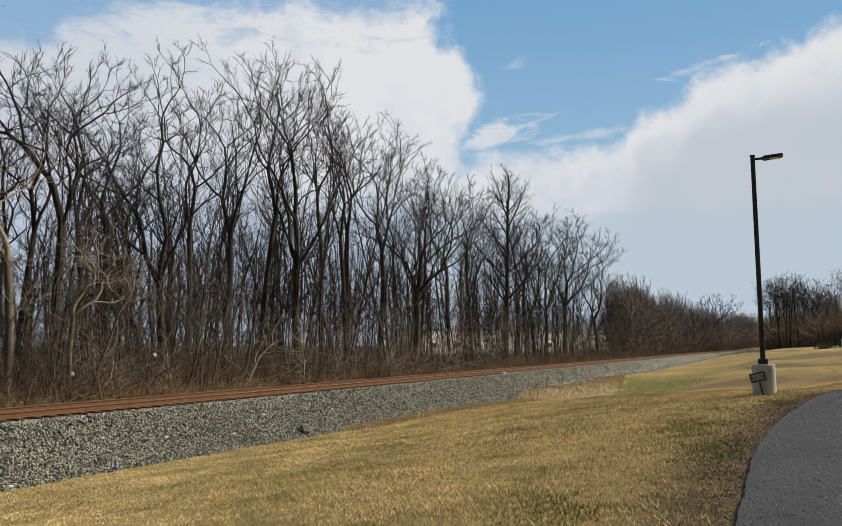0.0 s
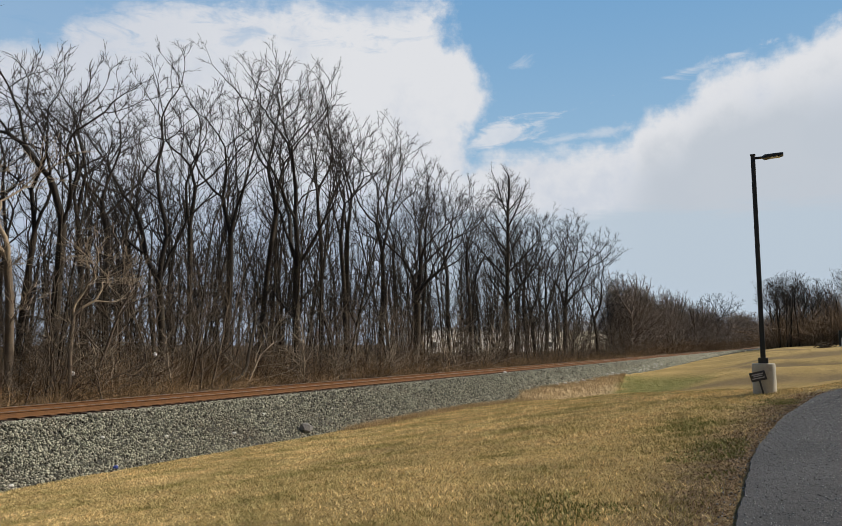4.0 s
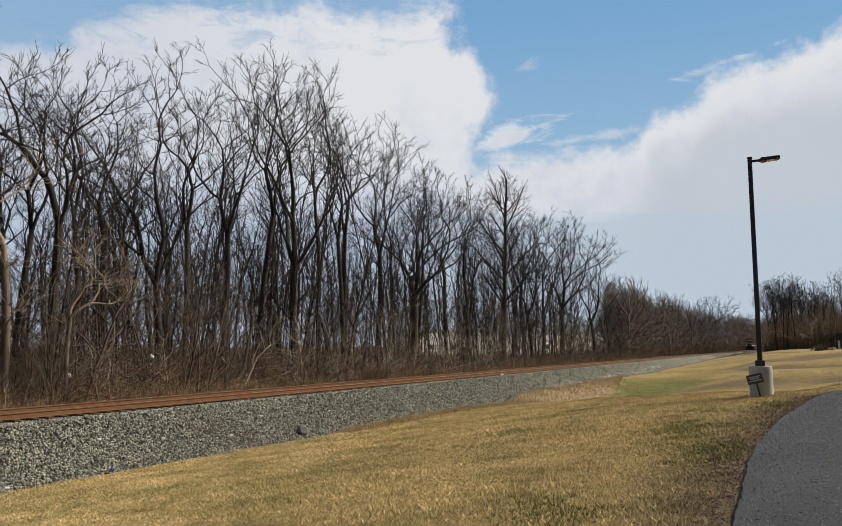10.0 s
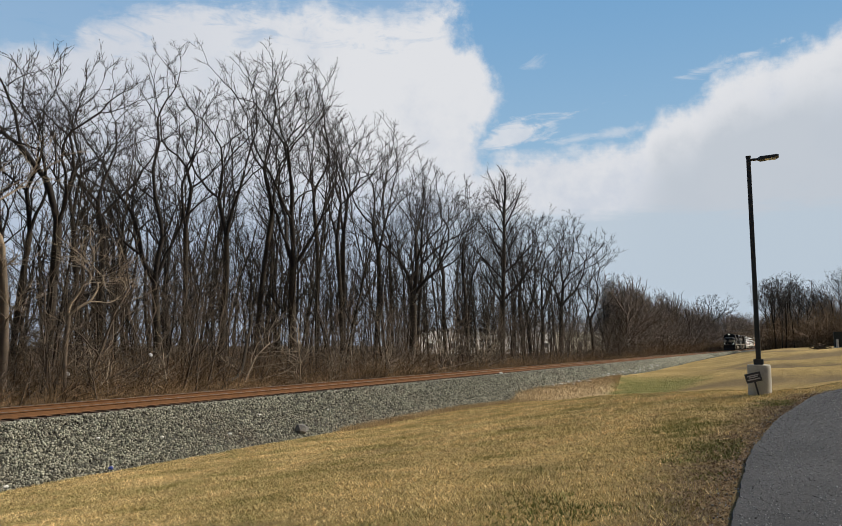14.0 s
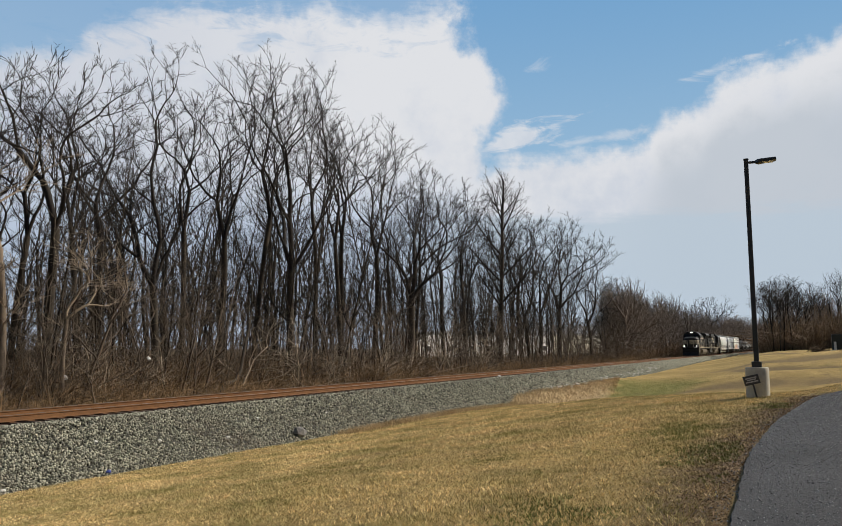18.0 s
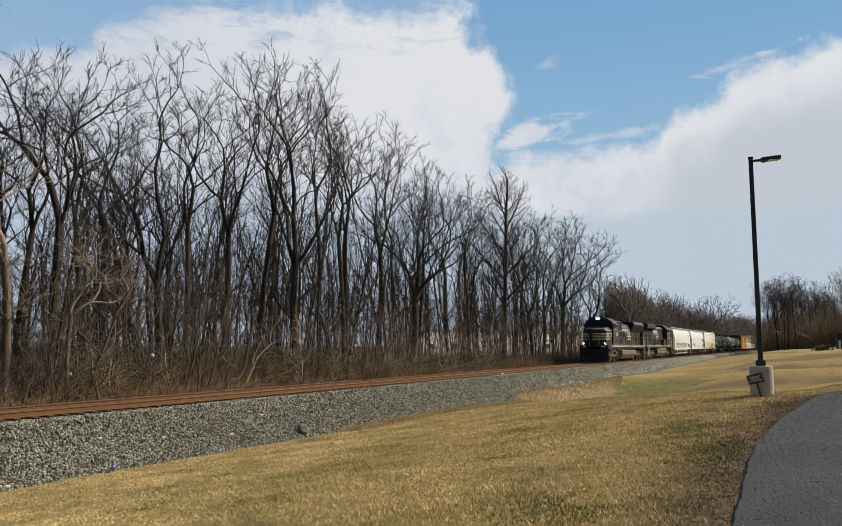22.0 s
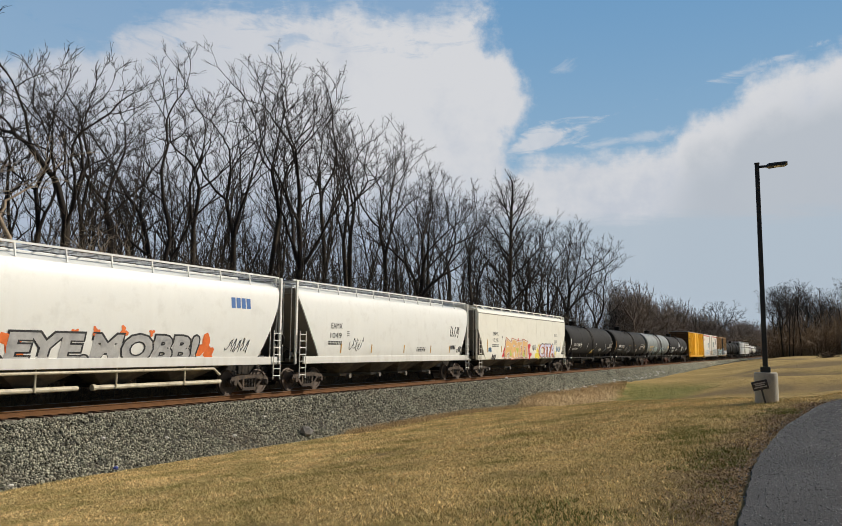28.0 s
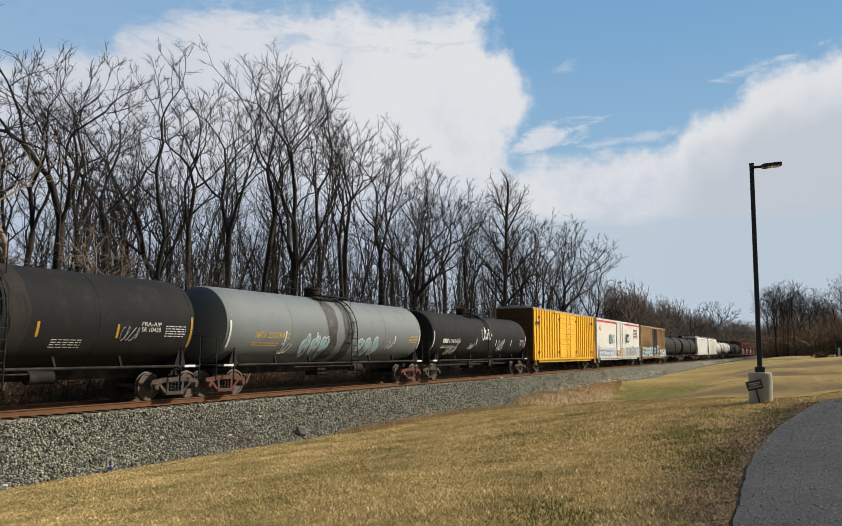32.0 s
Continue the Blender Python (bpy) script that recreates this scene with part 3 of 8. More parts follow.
# ---------------------------------------------------------------- sky
def build_sky():
    """A far backdrop of drifting cloud and blue, all along the side that the view takes in."""
    m = bpy.data.materials.new("sky_and_cloud")
    m.use_nodes = True
    n, lk = m.node_tree.nodes, m.node_tree.links
    n.clear()
    out, em = n.new("ShaderNodeOutputMaterial"), n.new("ShaderNodeEmission")
    lk.new(em.outputs[0], out.inputs["Surface"])
    tc = n.new("ShaderNodeTexCoord")
    nv = n.new("ShaderNodeVectorMath")
    nv.operation = "NORMALIZE"
    lk.new(tc.outputs["Object"], nv.inputs[0])
    d = nv.outputs[0]
    sep = n.new("ShaderNodeSeparateXYZ")
    lk.new(d, sep.inputs[0])

    def calc(op, a, c=0.0, e=0.0, clamp=False):
        t = n.new("ShaderNodeMath")
        t.operation, t.use_clamp = op, clamp
        for i, v in enumerate((a, c, e)):
            if isinstance(v, (int, float)):
                t.inputs[i].default_value = v
            else:
                lk.new(v, t.inputs[i])
        return t.outputs[0]

    def smooth(v, lo, hi):
        t = n.new("ShaderNodeMapRange")
        t.interpolation_type = "SMOOTHSTEP"
        t.inputs["From Min"].default_value, t.inputs["From Max"].default_value = lo, hi
        lk.new(v, t.inputs["Value"])
        return t.outputs[0]

    def noise_of(scale, detail, rough=0.55, st=(1, 1, 1), warp=0.0):
        mp = n.new("ShaderNodeMapping")
        mp.inputs["Scale"].default_value = st
        lk.new(d, mp.inputs[0])
        t = n.new("ShaderNodeTexNoise")
        t.inputs["Scale"].default_value, t.inputs["Detail"].default_value, t.inputs["Roughness"].default_value = scale, detail, rough
        t.inputs["Distortion"].default_value = warp
        lk.new(mp.outputs[0], t.inputs["Vector"])
        return calc("SUBTRACT", t.outputs["Fac"], 0.5)

    def blend(f, a, b):
        x = n.new("ShaderNodeMix")
        x.data_type = "RGBA"
        lk.new(f, x.inputs["Factor"])
        for s, v in (("A", a), ("B", b)):
            if isinstance(v, tuple):
                x.inputs[s].default_value = (*v, 1)
            else:
                lk.new(v, x.inputs[s])
        return x.outputs["Result"]

    def outline(v, points, lo, hi):
        """A line drawn through points, each a station between lo and hi and a height in degrees."""
        r = n.new("ShaderNodeValToRGB")
        e = r.color_ramp.elements
        for k, (at, value) in enumerate(points):
            c = e[k] if k < 2 else e.new(1.0)
            c.position = (at - lo) / (hi - lo)
            c.color = (value / 60 + 0.5,) * 3 + (1,)
        t = n.new("ShaderNodeMapRange")
        t.inputs["From Min"].default_value, t.inputs["From Max"].default_value = lo, hi
        lk.new(v, t.inputs["Value"])
        lk.new(t.outputs[0], r.inputs[0])
        return calc("MULTIPLY", calc("SUBTRACT", r.outputs[0], 0.5), 60.0)

    # degrees: az to the right of the middle of the bank, el above the horizon
    az = calc("MULTIPLY", calc("ARCTAN2", sep.outputs["X"], sep.outputs["Y"]), 180 / math.pi)
    el = calc("MULTIPLY", calc("ARCSINE", sep.outputs["Z"]), 180 / math.pi)
    big, mid, fine = noise_of(5, 6, 0.55), noise_of(15, 7, 0.6), noise_of(34, 6, 0.6)
    torn, layer = noise_of(16, 8, 0.65, (1, 1, 3.0), 0.6), noise_of(7, 8, 0.6, (1, 1, 6.0), 0.5)
    wob = calc("ADD", calc("MULTIPLY", mid, 4.2), calc("MULTIPLY", fine, 3.4))
    # the bank at the left of the clear wedge, and the low veil that climbs into the bank at its right
    side = outline(el, ((0, 4.5), (10, 4.4), (13.9, 3.9), (16.4, 3.6), (17.4, 4.4), (18.3, 5.4), (19.7, 4.6), (21.3, 3.2), (22.4, 1.9), (25.4, 1.3), (34, -1)), 0, 40)
    left = calc("ADD", calc("SUBTRACT", side, az), wob)
    crest = outline(az, ((-40, 13), (3, 13.9), (5.4, 14.4), (12.3, 14.5), (15.2, 15.0), (16.6, 16.5), (18.7, 16.8), (20.4, 18.3), (22.7, 19.2), (29.4, 20.3), (45, 22)), -45, 45)
    depth = calc("SUBTRACT", crest, el)
    low = calc("ADD", depth, calc("ADD", calc("MULTIPLY", wob, 0.75), calc("MULTIPLY", layer, 1.6)))
    # torn streaks that run up into the blue
    def strand(a0, e0, slope, wide, reach, strength):
        along = calc("SUBTRACT", az, a0)
        off = calc("ABSOLUTE", calc("SUBTRACT", el, calc("ADD", calc("MULTIPLY", along, slope), e0)))
        body = calc("SUBTRACT", calc("MULTIPLY", calc("SUBTRACT", 1.0, calc("DIVIDE", calc("ABSOLUTE", calc("SUBTRACT", along, reach * 0.38)), reach * 0.66)), wide), off)
        return calc("MULTIPLY", smooth(calc("ADD", body, calc("MULTIPLY", torn, 3.6)), -0.15, 0.75), strength)

    streak = calc("MAXIMUM", strand(3.2, 15.0, 0.28, 1.15, 7.6, 0.85), strand(18.6, 19.0, 0.21, 0.75, 6.8, 0.62))
    streak = calc("MAXIMUM", streak, calc("MAXIMUM", strand(6.9, 20.5, 0.2, 0.30, 1.5, 0.35), strand(11.5, 15.3, 0.1, 0.5, 5.0, 0.5)))
    cover = calc("MAXIMUM", smooth(left, -0.6, 1.3), calc("MAXIMUM", smooth(low, -0.6, 1.1), streak))
    lid = outline(az, ((-40, 17.5), (-30.7, 19.8), (-27.6, 20.8), (-26, 22.5), (-20.4, 24.4), (-8.4, 25.6), (-4.2, 24.4), (-0.8, 25.4), (1.8, 26.0), (3.0, 29.0), (40, 29.9)), -45, 45)
    under = calc("ADD", calc("SUBTRACT", lid, el), calc("ADD", calc("MULTIPLY", wob, 0.7), calc("MULTIPLY", torn, 4.0)))
    cover = calc("MULTIPLY", cover, calc("ADD", 0.16, calc("MULTIPLY", smooth(under, -0.5, 1.6), 0.84)))
    thin = calc("MULTIPLY", calc("MULTIPLY", smooth(torn, 0.02, 0.2), smooth(calc("SUBTRACT", lid, el), 6.0, 1.0)), 0.55)
    cover = calc("MULTIPLY", cover, calc("SUBTRACT", 1.0, thin))
    blue = blend(smooth(el, 4.0, 30.0), (0.40, 0.60, 0.78), (0.185, 0.40, 0.68))
    # bright billows, greyer inside the right-hand bank and blue-grey below the veil
    lump = calc("ADD", calc("MULTIPLY", big, 4.0), calc("MULTIPLY", mid, 5.0))
    inside = calc("MULTIPLY", smooth(calc("ADD", depth, lump), 1.2, 5.0), smooth(calc("ADD", az, lump), 13.0, 17.5))
    base = calc("MULTIPLY", smooth(calc("SUBTRACT", calc("ADD", calc("MULTIPLY", layer, 5.0), 9.9), el), -0.5, 1.3), smooth(az, -9.0, 4.0))
    tone = blend(smooth(calc("ADD", calc("ADD", calc("MULTIPLY", el, 0.05), calc("MULTIPLY", big, 1.6)), calc("MULTIPLY", mid, 2.0)), 0.1, 0.95), (0.66, 0.71, 0.80), (0.83, 0.845, 0.88))
    tone = blend(calc("MULTIPLY", smooth(az, -6.0, -26.0), 0.55), tone, (0.60, 0.655, 0.76))
    tone = blend(calc("MULTIPLY", inside, 0.9), tone, (0.575, 0.63, 0.70))
    behind = calc("MULTIPLY", smooth(calc("SUBTRACT", calc("ADD", calc("MULTIPLY", big, 6.0), 14.5), el), 0.0, 7.0), smooth(az, 7.0, -3.0))
    tone = blend(calc("MULTIPLY", behind, 0.85), tone, (0.50, 0.60, 0.74))
    tone = blend(calc("MULTIPLY", base, 0.9), tone, (0.545, 0.645, 0.745))
    lk.new(blend(cover, blue, tone), em.inputs["Color"])
    em.inputs["Strength"].default_value = 0.89
    # a band of a sphere
    r, rings = 3200.0, []
    for e in np.linspace(-3, 62, 27):
        rings.append([(r * math.sin(radians(a)) * math.cos(radians(e)), r * math.cos(radians(a)) * math.cos(radians(e)), r * math.sin(radians(e))) for a in np.linspace(-85, 62, 50)])
    s = Shape()
    k = len(rings[0])
    s.v = [p for q in rings for p in q]
    s.f = [(i * k + j, i * k + j + 1, (i + 1) * k + j + 1, (i + 1) * k + j) for i in range(len(rings) - 1) for j in range(k - 1)]
    return solid("sky_backdrop", s, m, "pale blue winter sky with broad drifting white cloud", "sky", pose(0, 0, 0, 0, 0, -62.7), kind="structure")


sky_bank = build_sky()


# ---------------------------------------------------------------- trees
def limb(shape, rnd, p, d, length, r, level, spec):
    """One branch with its side branches: a crooked tapering bar that bends up, forking into finer ones."""
    seg = (9, 7, 5, 4, 3)[level]
    side = (8, 6, 4, 3, 3)[level]
    wig = spec["wiggle"] * (0.5, 1.0, 1.25, 1.5, 1.7)[level]
    pts, rad = [p.copy()], [r]
    q, step = p.copy(), length / seg
    tip = max(spec["twig"] * 0.6, r * (0.50 if level < 3 else 0.42))
    for i in range(seg):
        d = d + Vector((rnd.gauss(0, wig), rnd.gauss(0, wig), rnd.gauss(0, wig * 0.7))) + Vector((0, 0, spec["lift"] * (0.2, 1.0, 1.0, 0.8, 0.5)[level]))
        d.normalize()
        q = q + d * step
        pts.append(q.copy())
        rad.append(r + (tip - r) * ((i + 1) / seg) ** 0.9)
    out = shape[0] if level == 0 else shape[1]
    out.tube(pts, rad, side, caps=level == 0)
    if level >= spec["levels"]:
        return
    count = spec["count"][level]
    turn = rnd.uniform(0, 6.28)
    start = spec["bare"] if level == 0 else 0.22
    for i in range(count):
        t = start + (1 - start) * ((i + rnd.uniform(0.1, 0.9)) / count)
        k = min(seg - 1, int(t * seg))
        u = t * seg - k
        base = pts[k].lerp(pts[k + 1], u)
        along = (pts[k + 1] - pts[k]).normalized()
        turn += 2.4 + rnd.uniform(-0.7, 0.7)
        a = along.cross(Vector((math.cos(turn), math.sin(turn), 0.3))).normalized()
        ang = radians(rnd.uniform(*spec["angle"][level]))
        nd = along * math.cos(ang) + a * math.sin(ang)
        rr = (rad[k] + (rad[k + 1] - rad[k]) * u)
        ln = length * rnd.uniform(*spec["ratio"][level]) * (1.06 - 0.42 * t)
        limb(shape, rnd, base, nd, ln, max(spec["twig"], min(rr * rnd.uniform(0.58, 0.80), ln * 0.030)), level + 1, spec)
    # the leader goes on past the last fork
    if level < spec["levels"]:
        for s in range(spec["fork"] if level == 0 else 1):
            nd = (d + Vector((rnd.gauss(0, 0.30), rnd.gauss(0, 0.30), 0.10))).normalized()
            limb(shape, rnd, q, nd, length * rnd.uniform(0.8, 1.1) * (spec["leader"] if level == 0 else 0.45), rad[-1] * 0.92, level + 1, spec)


SPECS = {
    # one straight stem with short ascending boughs
    "single": dict(wiggle=0.035, lift=0.04, levels=4, count=(20, 6, 4, 3), bare=0.34, fork=2, leader=0.2, angle=((32, 56), (24, 55), (28, 62), (28, 66)), ratio=((0.22, 0.36), (0.40, 0.6), (0.4, 0.62), (0.45, 0.7)), twig=0.011),
    # slender understorey poles
    "pole": dict(wiggle=0.06, lift=0.03, levels=2, count=(11, 5), bare=0.30, fork=2, leader=0.3, angle=((25, 60), (28, 65)), ratio=((0.18, 0.34), (0.4, 0.7)), twig=0.016),
    # thin young stem
    "sapling": dict(wiggle=0.13, lift=0.03, levels=3, count=(8, 4, 3), bare=0.12, fork=1, leader=0.5, angle=((28, 65), (28, 70), (25, 70)), ratio=((0.40, 0.7), (0.4, 0.7), (0.4, 0.65)), twig=0.020),
    # dense low crowns of the far wood
    "far": dict(wiggle=0.11, lift=0.03, levels=3, count=(8, 6, 5), bare=0.18, fork=3, leader=0.8, angle=((25, 62), (25, 62), (25, 68)), ratio=((0.65, 1.0), (0.45, 0.7), (0.45, 0.7)), twig=0.030),
}


def grow(seed, style, girth=0.015, stem=0.52, lean=(0, 0)):
    """Trunk and crown meshes of a bare tree one metre tall (scaled when set out)."""
    rnd = random.Random(seed)
    spec = SPECS[style]
    shape = (Shape(), Shape())
    H = 20.0
    d = Vector((lean[0] + rnd.uniform(-0.05, 0.05), lean[1] + rnd.uniform(-0.05, 0.05), 1)).normalized()
    limb(shape, rnd, Vector((0, 0, -0.4)), d, H * stem, H * girth, 0, spec)
    top = float(np.percentile([v[2] for v in shape[1].v], 99.0))
    for s in shape:
        s.v = [(x * 20 / top, y * 20 / top, z * 20 / top) for x, y, z in s.v]
    # a flare at the foot
    shape[0].v = [(x * (1 + 0.5 * max(0, 1 - z / 0.9)), y * (1 + 0.5 * max(0, 1 - z / 0.9)), z) for x, y, z in shape[0].v]
    return shape


SIGHT = Vector((0.459, -0.889, 0)), Vector((0.889, 0.459, 0))     # along the wood's face, and into it


def fork_tree(seed, girth, bole, arms, wiggle=0.10, lift=0.05, reach=1.0, fine=0.0125, lean=(0, 0)):
    """Trunk and crown of a bare tree that forks again and again, each limb winding upward; arms give the tilt and share of the first limbs."""
    rnd = random.Random(seed)
    trunk, top = Shape(), Shape()

    def run(out, p, d, r0, r1, length, n, sides, up, wig):
        pts, rad = [p.copy()], [r0]
        bend = Vector((rnd.gauss(0, wig), rnd.gauss(0, wig), rnd.gauss(0, wig * 0.5))) * 0.8
        for i in range(n):
            if rnd.random() < 0.6:
                bend = Vector((rnd.gauss(0, wig), rnd.gauss(0, wig), rnd.gauss(0, wig * 0.5))) * 0.8
            d = (d + bend + Vector((0, 0, up))).normalized()
            p = p + d * (length / n)
            pts.append(p.copy())
            rad.append(r0 + (r1 - r0) * (i + 1) / n)
        out.tube(pts, rad, sides, caps=False)
        return pts, d

    def twig(p, d, length):
        for k in range(rnd.choice((2, 2, 3))):
            a = d.orthogonal()
            a.rotate(Matrix.Rotation(rnd.uniform(0, 6.28), 3, d))
            nd = (d + a * rnd.uniform(0.15, 0.75) + Vector((0, 0, 0.15))).normalized()
            run(top, p, nd, 0.0100, 0.0060, length * rnd.uniform(0.5, 1.2), 3, 3, 0.06, 0.26)

    def go(p, d, r):
        if r < fine:
            pts, nd = run(top, p, d, r, 0.0075, rnd.uniform(0.45, 0.85), 3, 3, 0.05, 0.24)
            twig(pts[1], nd, 0.36)
            twig(pts[2], nd, 0.36)
            twig(pts[-1], nd, 0.42)
            return
        length = reach * 4.6 * r ** 0.5 * rnd.uniform(0.6, 1.35)
        sides = 7 if r > 0.09 else 5 if r > 0.04 else 4 if r > 0.02 else 3
        share = rnd.uniform(0.74, 0.90)
        r1 = r * 0.94
        pts, nd = run(top, p, d, r, r1, length, 4 if r > 0.02 else 3, sides, lift, wiggle * (0.8 if r > 0.05 else 1.15))
        if r < 0.06 and rnd.random() < 0.5:
            twig(pts[2], nd, 0.55)
        a = nd.orthogonal()
        a.rotate(Matrix.Rotation(rnd.uniform(0, 6.28), 3, nd))
        for k, (q, t) in enumerate(((share, radians(rnd.uniform(6, 22))), (1.02 * (1 - share * share) ** 0.5, -radians(rnd.uniform(24, 50))))):
            go(pts[-1], nd * math.cos(t) + a * math.sin(t), r1 * q)

    d = (SIGHT[0] * lean[0] + SIGHT[1] * lean[1] + Vector((0, 0, 1))).normalized()
    pts, d = run(trunk, Vector((0, 0, -0.4)), d, girth, girth * 0.84, bole, 9, 9, 0.0, 0.030)
    # a few thin boughs on the bole
    for k in range(rnd.choice((3, 4, 5))):
        w = rnd.uniform(0, 6.28)
        go(pts[rnd.choice((4, 5, 6, 7, 8))], Vector((math.cos(w), math.sin(w), rnd.uniform(0.3, 0.9))).normalized(), girth * rnd.uniform(0.10, 0.2))
    for right, away, share in arms:
        go(pts[-1], (SIGHT[0] * math.tan(radians(right)) + SIGHT[1] * math.tan(radians(away)) + Vector((0, 0, 1))).normalized(), girth * 0.86 * share)
    high = float(np.percentile([v[2] for v in top.v], 98.6))
    for s in (trunk, top):
        s.v = [(x * 19.6 / high, y * 19.6 / high, (z if z < high else high + (z - high) * 0.4) * 19.6 / high) for x, y, z in s.v]
    trunk.v = [(x * (1 + 0.5 * max(0, 1 - z / 0.9)), y * (1 + 0.5 * max(0, 1 - z / 0.9)), z) for x, y, z in trunk.v]
    return trunk, top


def quick_mesh(name, s, material):
    me = bpy.data.meshes.new(name)
    me.from_pydata(s.v, [], s.f)
    me.materials.append(material)
    me.polygons.foreach_set("use_smooth", np.ones(len(me.polygons), dtype=bool))
    return me


KINDS = {}


def keep_kind(key, pair):
    warm = key.startswith(("warm", "sapling"))
    skin = (M_PALE, M_PALE) if key.startswith("pale") else (M_BARK_WARM, M_TAN) if key.startswith("warm") else (M_BARK_WARM, M_BARK_WARM) if warm else (M_HAZEBARK, M_HAZEBARK) if key.startswith("far") else (M_BARK, M_TWIG)
    KINDS[key] = (quick_mesh("trunk", pair[0], skin[0]), quick_mesh("crown", pair[1], skin[1]))


for key, seed, style, girth, stem, lean in (
        ("single_a", 41, "single", 0.0135, 0.80, (0, 0)),
        ("far_a", 51, "far", 0.016, 0.36, (0, 0)), ("far_b", 52, "far", 0.015, 0.40, (0, 0)), ("far_c", 53, "far", 0.017, 0.32, (0.05, 0)),
        ("pole_a", 91, "pole", 0.0058, 0.84, (0.05, 0)), ("pole_b", 92, "pole", 0.0066, 0.80, (-0.08, 0.03)), ("pole_c", 94, "pole", 0.0052, 0.86, (0.12, 0)), ("pole_d", 95, "pole", 0.0062, 0.82, (-0.03, -0.06)),
        ("pale_a", 66, "sapling", 0.008, 0.55, (0.25, 0)), ("pale_b", 67, "sapling", 0.008, 0.50, (-0.3, 0.1)), ("sapling_a", 61, "sapling", 0.007, 0.66, (0.1, 0)), ("sapling_b", 62, "sapling", 0.0075, 0.60, (-0.12, 0.05)), ("sapling_c", 63, "sapling", 0.0065, 0.70, (0, 0))):
    keep_kind(key, grow(seed, style, girth, stem, lean))
for key, seed, girth, bole, arms, wiggle, lift, reach, lean in (
        ("winding", 101, 0.20, 6.5, ((-12, 4, 0.80), (18, -6, 0.55)), 0.17, 0.05, 1.1, (-0.03, 0)),
        ("forked_a", 102, 0.22, 5.5, ((-28, 4, 0.80), (6, -8, 0.70), (24, 6, 0.50)), 0.10, 0.06, 1.2, (-0.05, 0)),
        ("forked_b", 103, 0.27, 6.2, ((-20, 5, 0.66), (-3, -4, 0.74), (40, 0, 0.50)), 0.09, 0.075, 1.1, (0.0, 0)),
        ("broad_a", 104, 0.29, 5.6, ((-22, 4, 0.62), (8, -8, 0.70), (38, 4, 0.60)), 0.10, 0.06, 1.05, (0.03, 0)),
        ("broad_b", 105, 0.22, 5.0, ((-14, 0, 0.62), (20, -5, 0.72), (38, 6, 0.52)), 0.10, 0.055, 1.1, (0.05, 0)),
        ("drawn_a", 106, 0.17, 8.5, ((-7, 2, 0.80), (10, -5, 0.62)), 0.085, 0.09, 1.15, (0.02, 0)),
        ("drawn_b", 107, 0.16, 8.0, ((-14, 6, 0.66), (5, -3, 0.78)), 0.085, 0.09, 1.15, (-0.04, 0.02)),
        ("drawn_c", 108, 0.18, 7.4, ((-9, -6, 0.72), (13, 5, 0.70)), 0.085, 0.09, 1.15, (0.04, 0)),
        ("drawn_d", 109, 0.15, 9.4, ((-5, 5, 0.72), (8, -6, 0.72)), 0.085, 0.09, 1.1, (-0.02, 0)),
        ("rank_a", 111, 0.125, 8.5, ((-8, 3, 0.8), (12, -6, 0.6)), 0.10, 0.085, 1.3, (0.02, 0)),
        ("rank_b", 112, 0.12, 9.2, ((-12, -5, 0.7), (8, 4, 0.7)), 0.10, 0.085, 1.3, (-0.05, 0)),
        ("rank_c", 113, 0.13, 7.6, ((-6, 4, 0.7), (18, -4, 0.7)), 0.10, 0.085, 1.3, (0.05, 0)),
        ("warm_a", 114, 0.12, 4.6, ((-32, -6, 0.66), (4, 10, 0.74), (38, 0, 0.60)), 0.20, 0.01, 0.9, (0.05, 0)),
        ("warm_b", 115, 0.11, 4.6, ((-24, 6, 0.70), (30, -8, 0.74)), 0.20, 0.01, 0.9, (-0.08, 0))):
    keep_kind(key, fork_tree(seed, girth * 0.90, bole, arms, wiggle, lift, reach, 0.0105 if key.startswith("warm") else 0.0165 if key.startswith("rank") else 0.0132, lean))


def tree(kind, x, y, h, turn, label, group, z=None, wide=1.0, warm=False):
    z = float(ground_z(x, y)) - 0.05 if z is None else z
    t = thing("tree" if not kind.startswith("sapling") else "sapling", label, "tree", pose(x, y, z, 0, 0, turn), group)
    t.scale = (h / 20 * wide, h / 20 * wide, h / 20)
    for nm, me in zip(("trunk", "crown"), KINDS[kind]):
        part(nm, me, None, t)
    return t


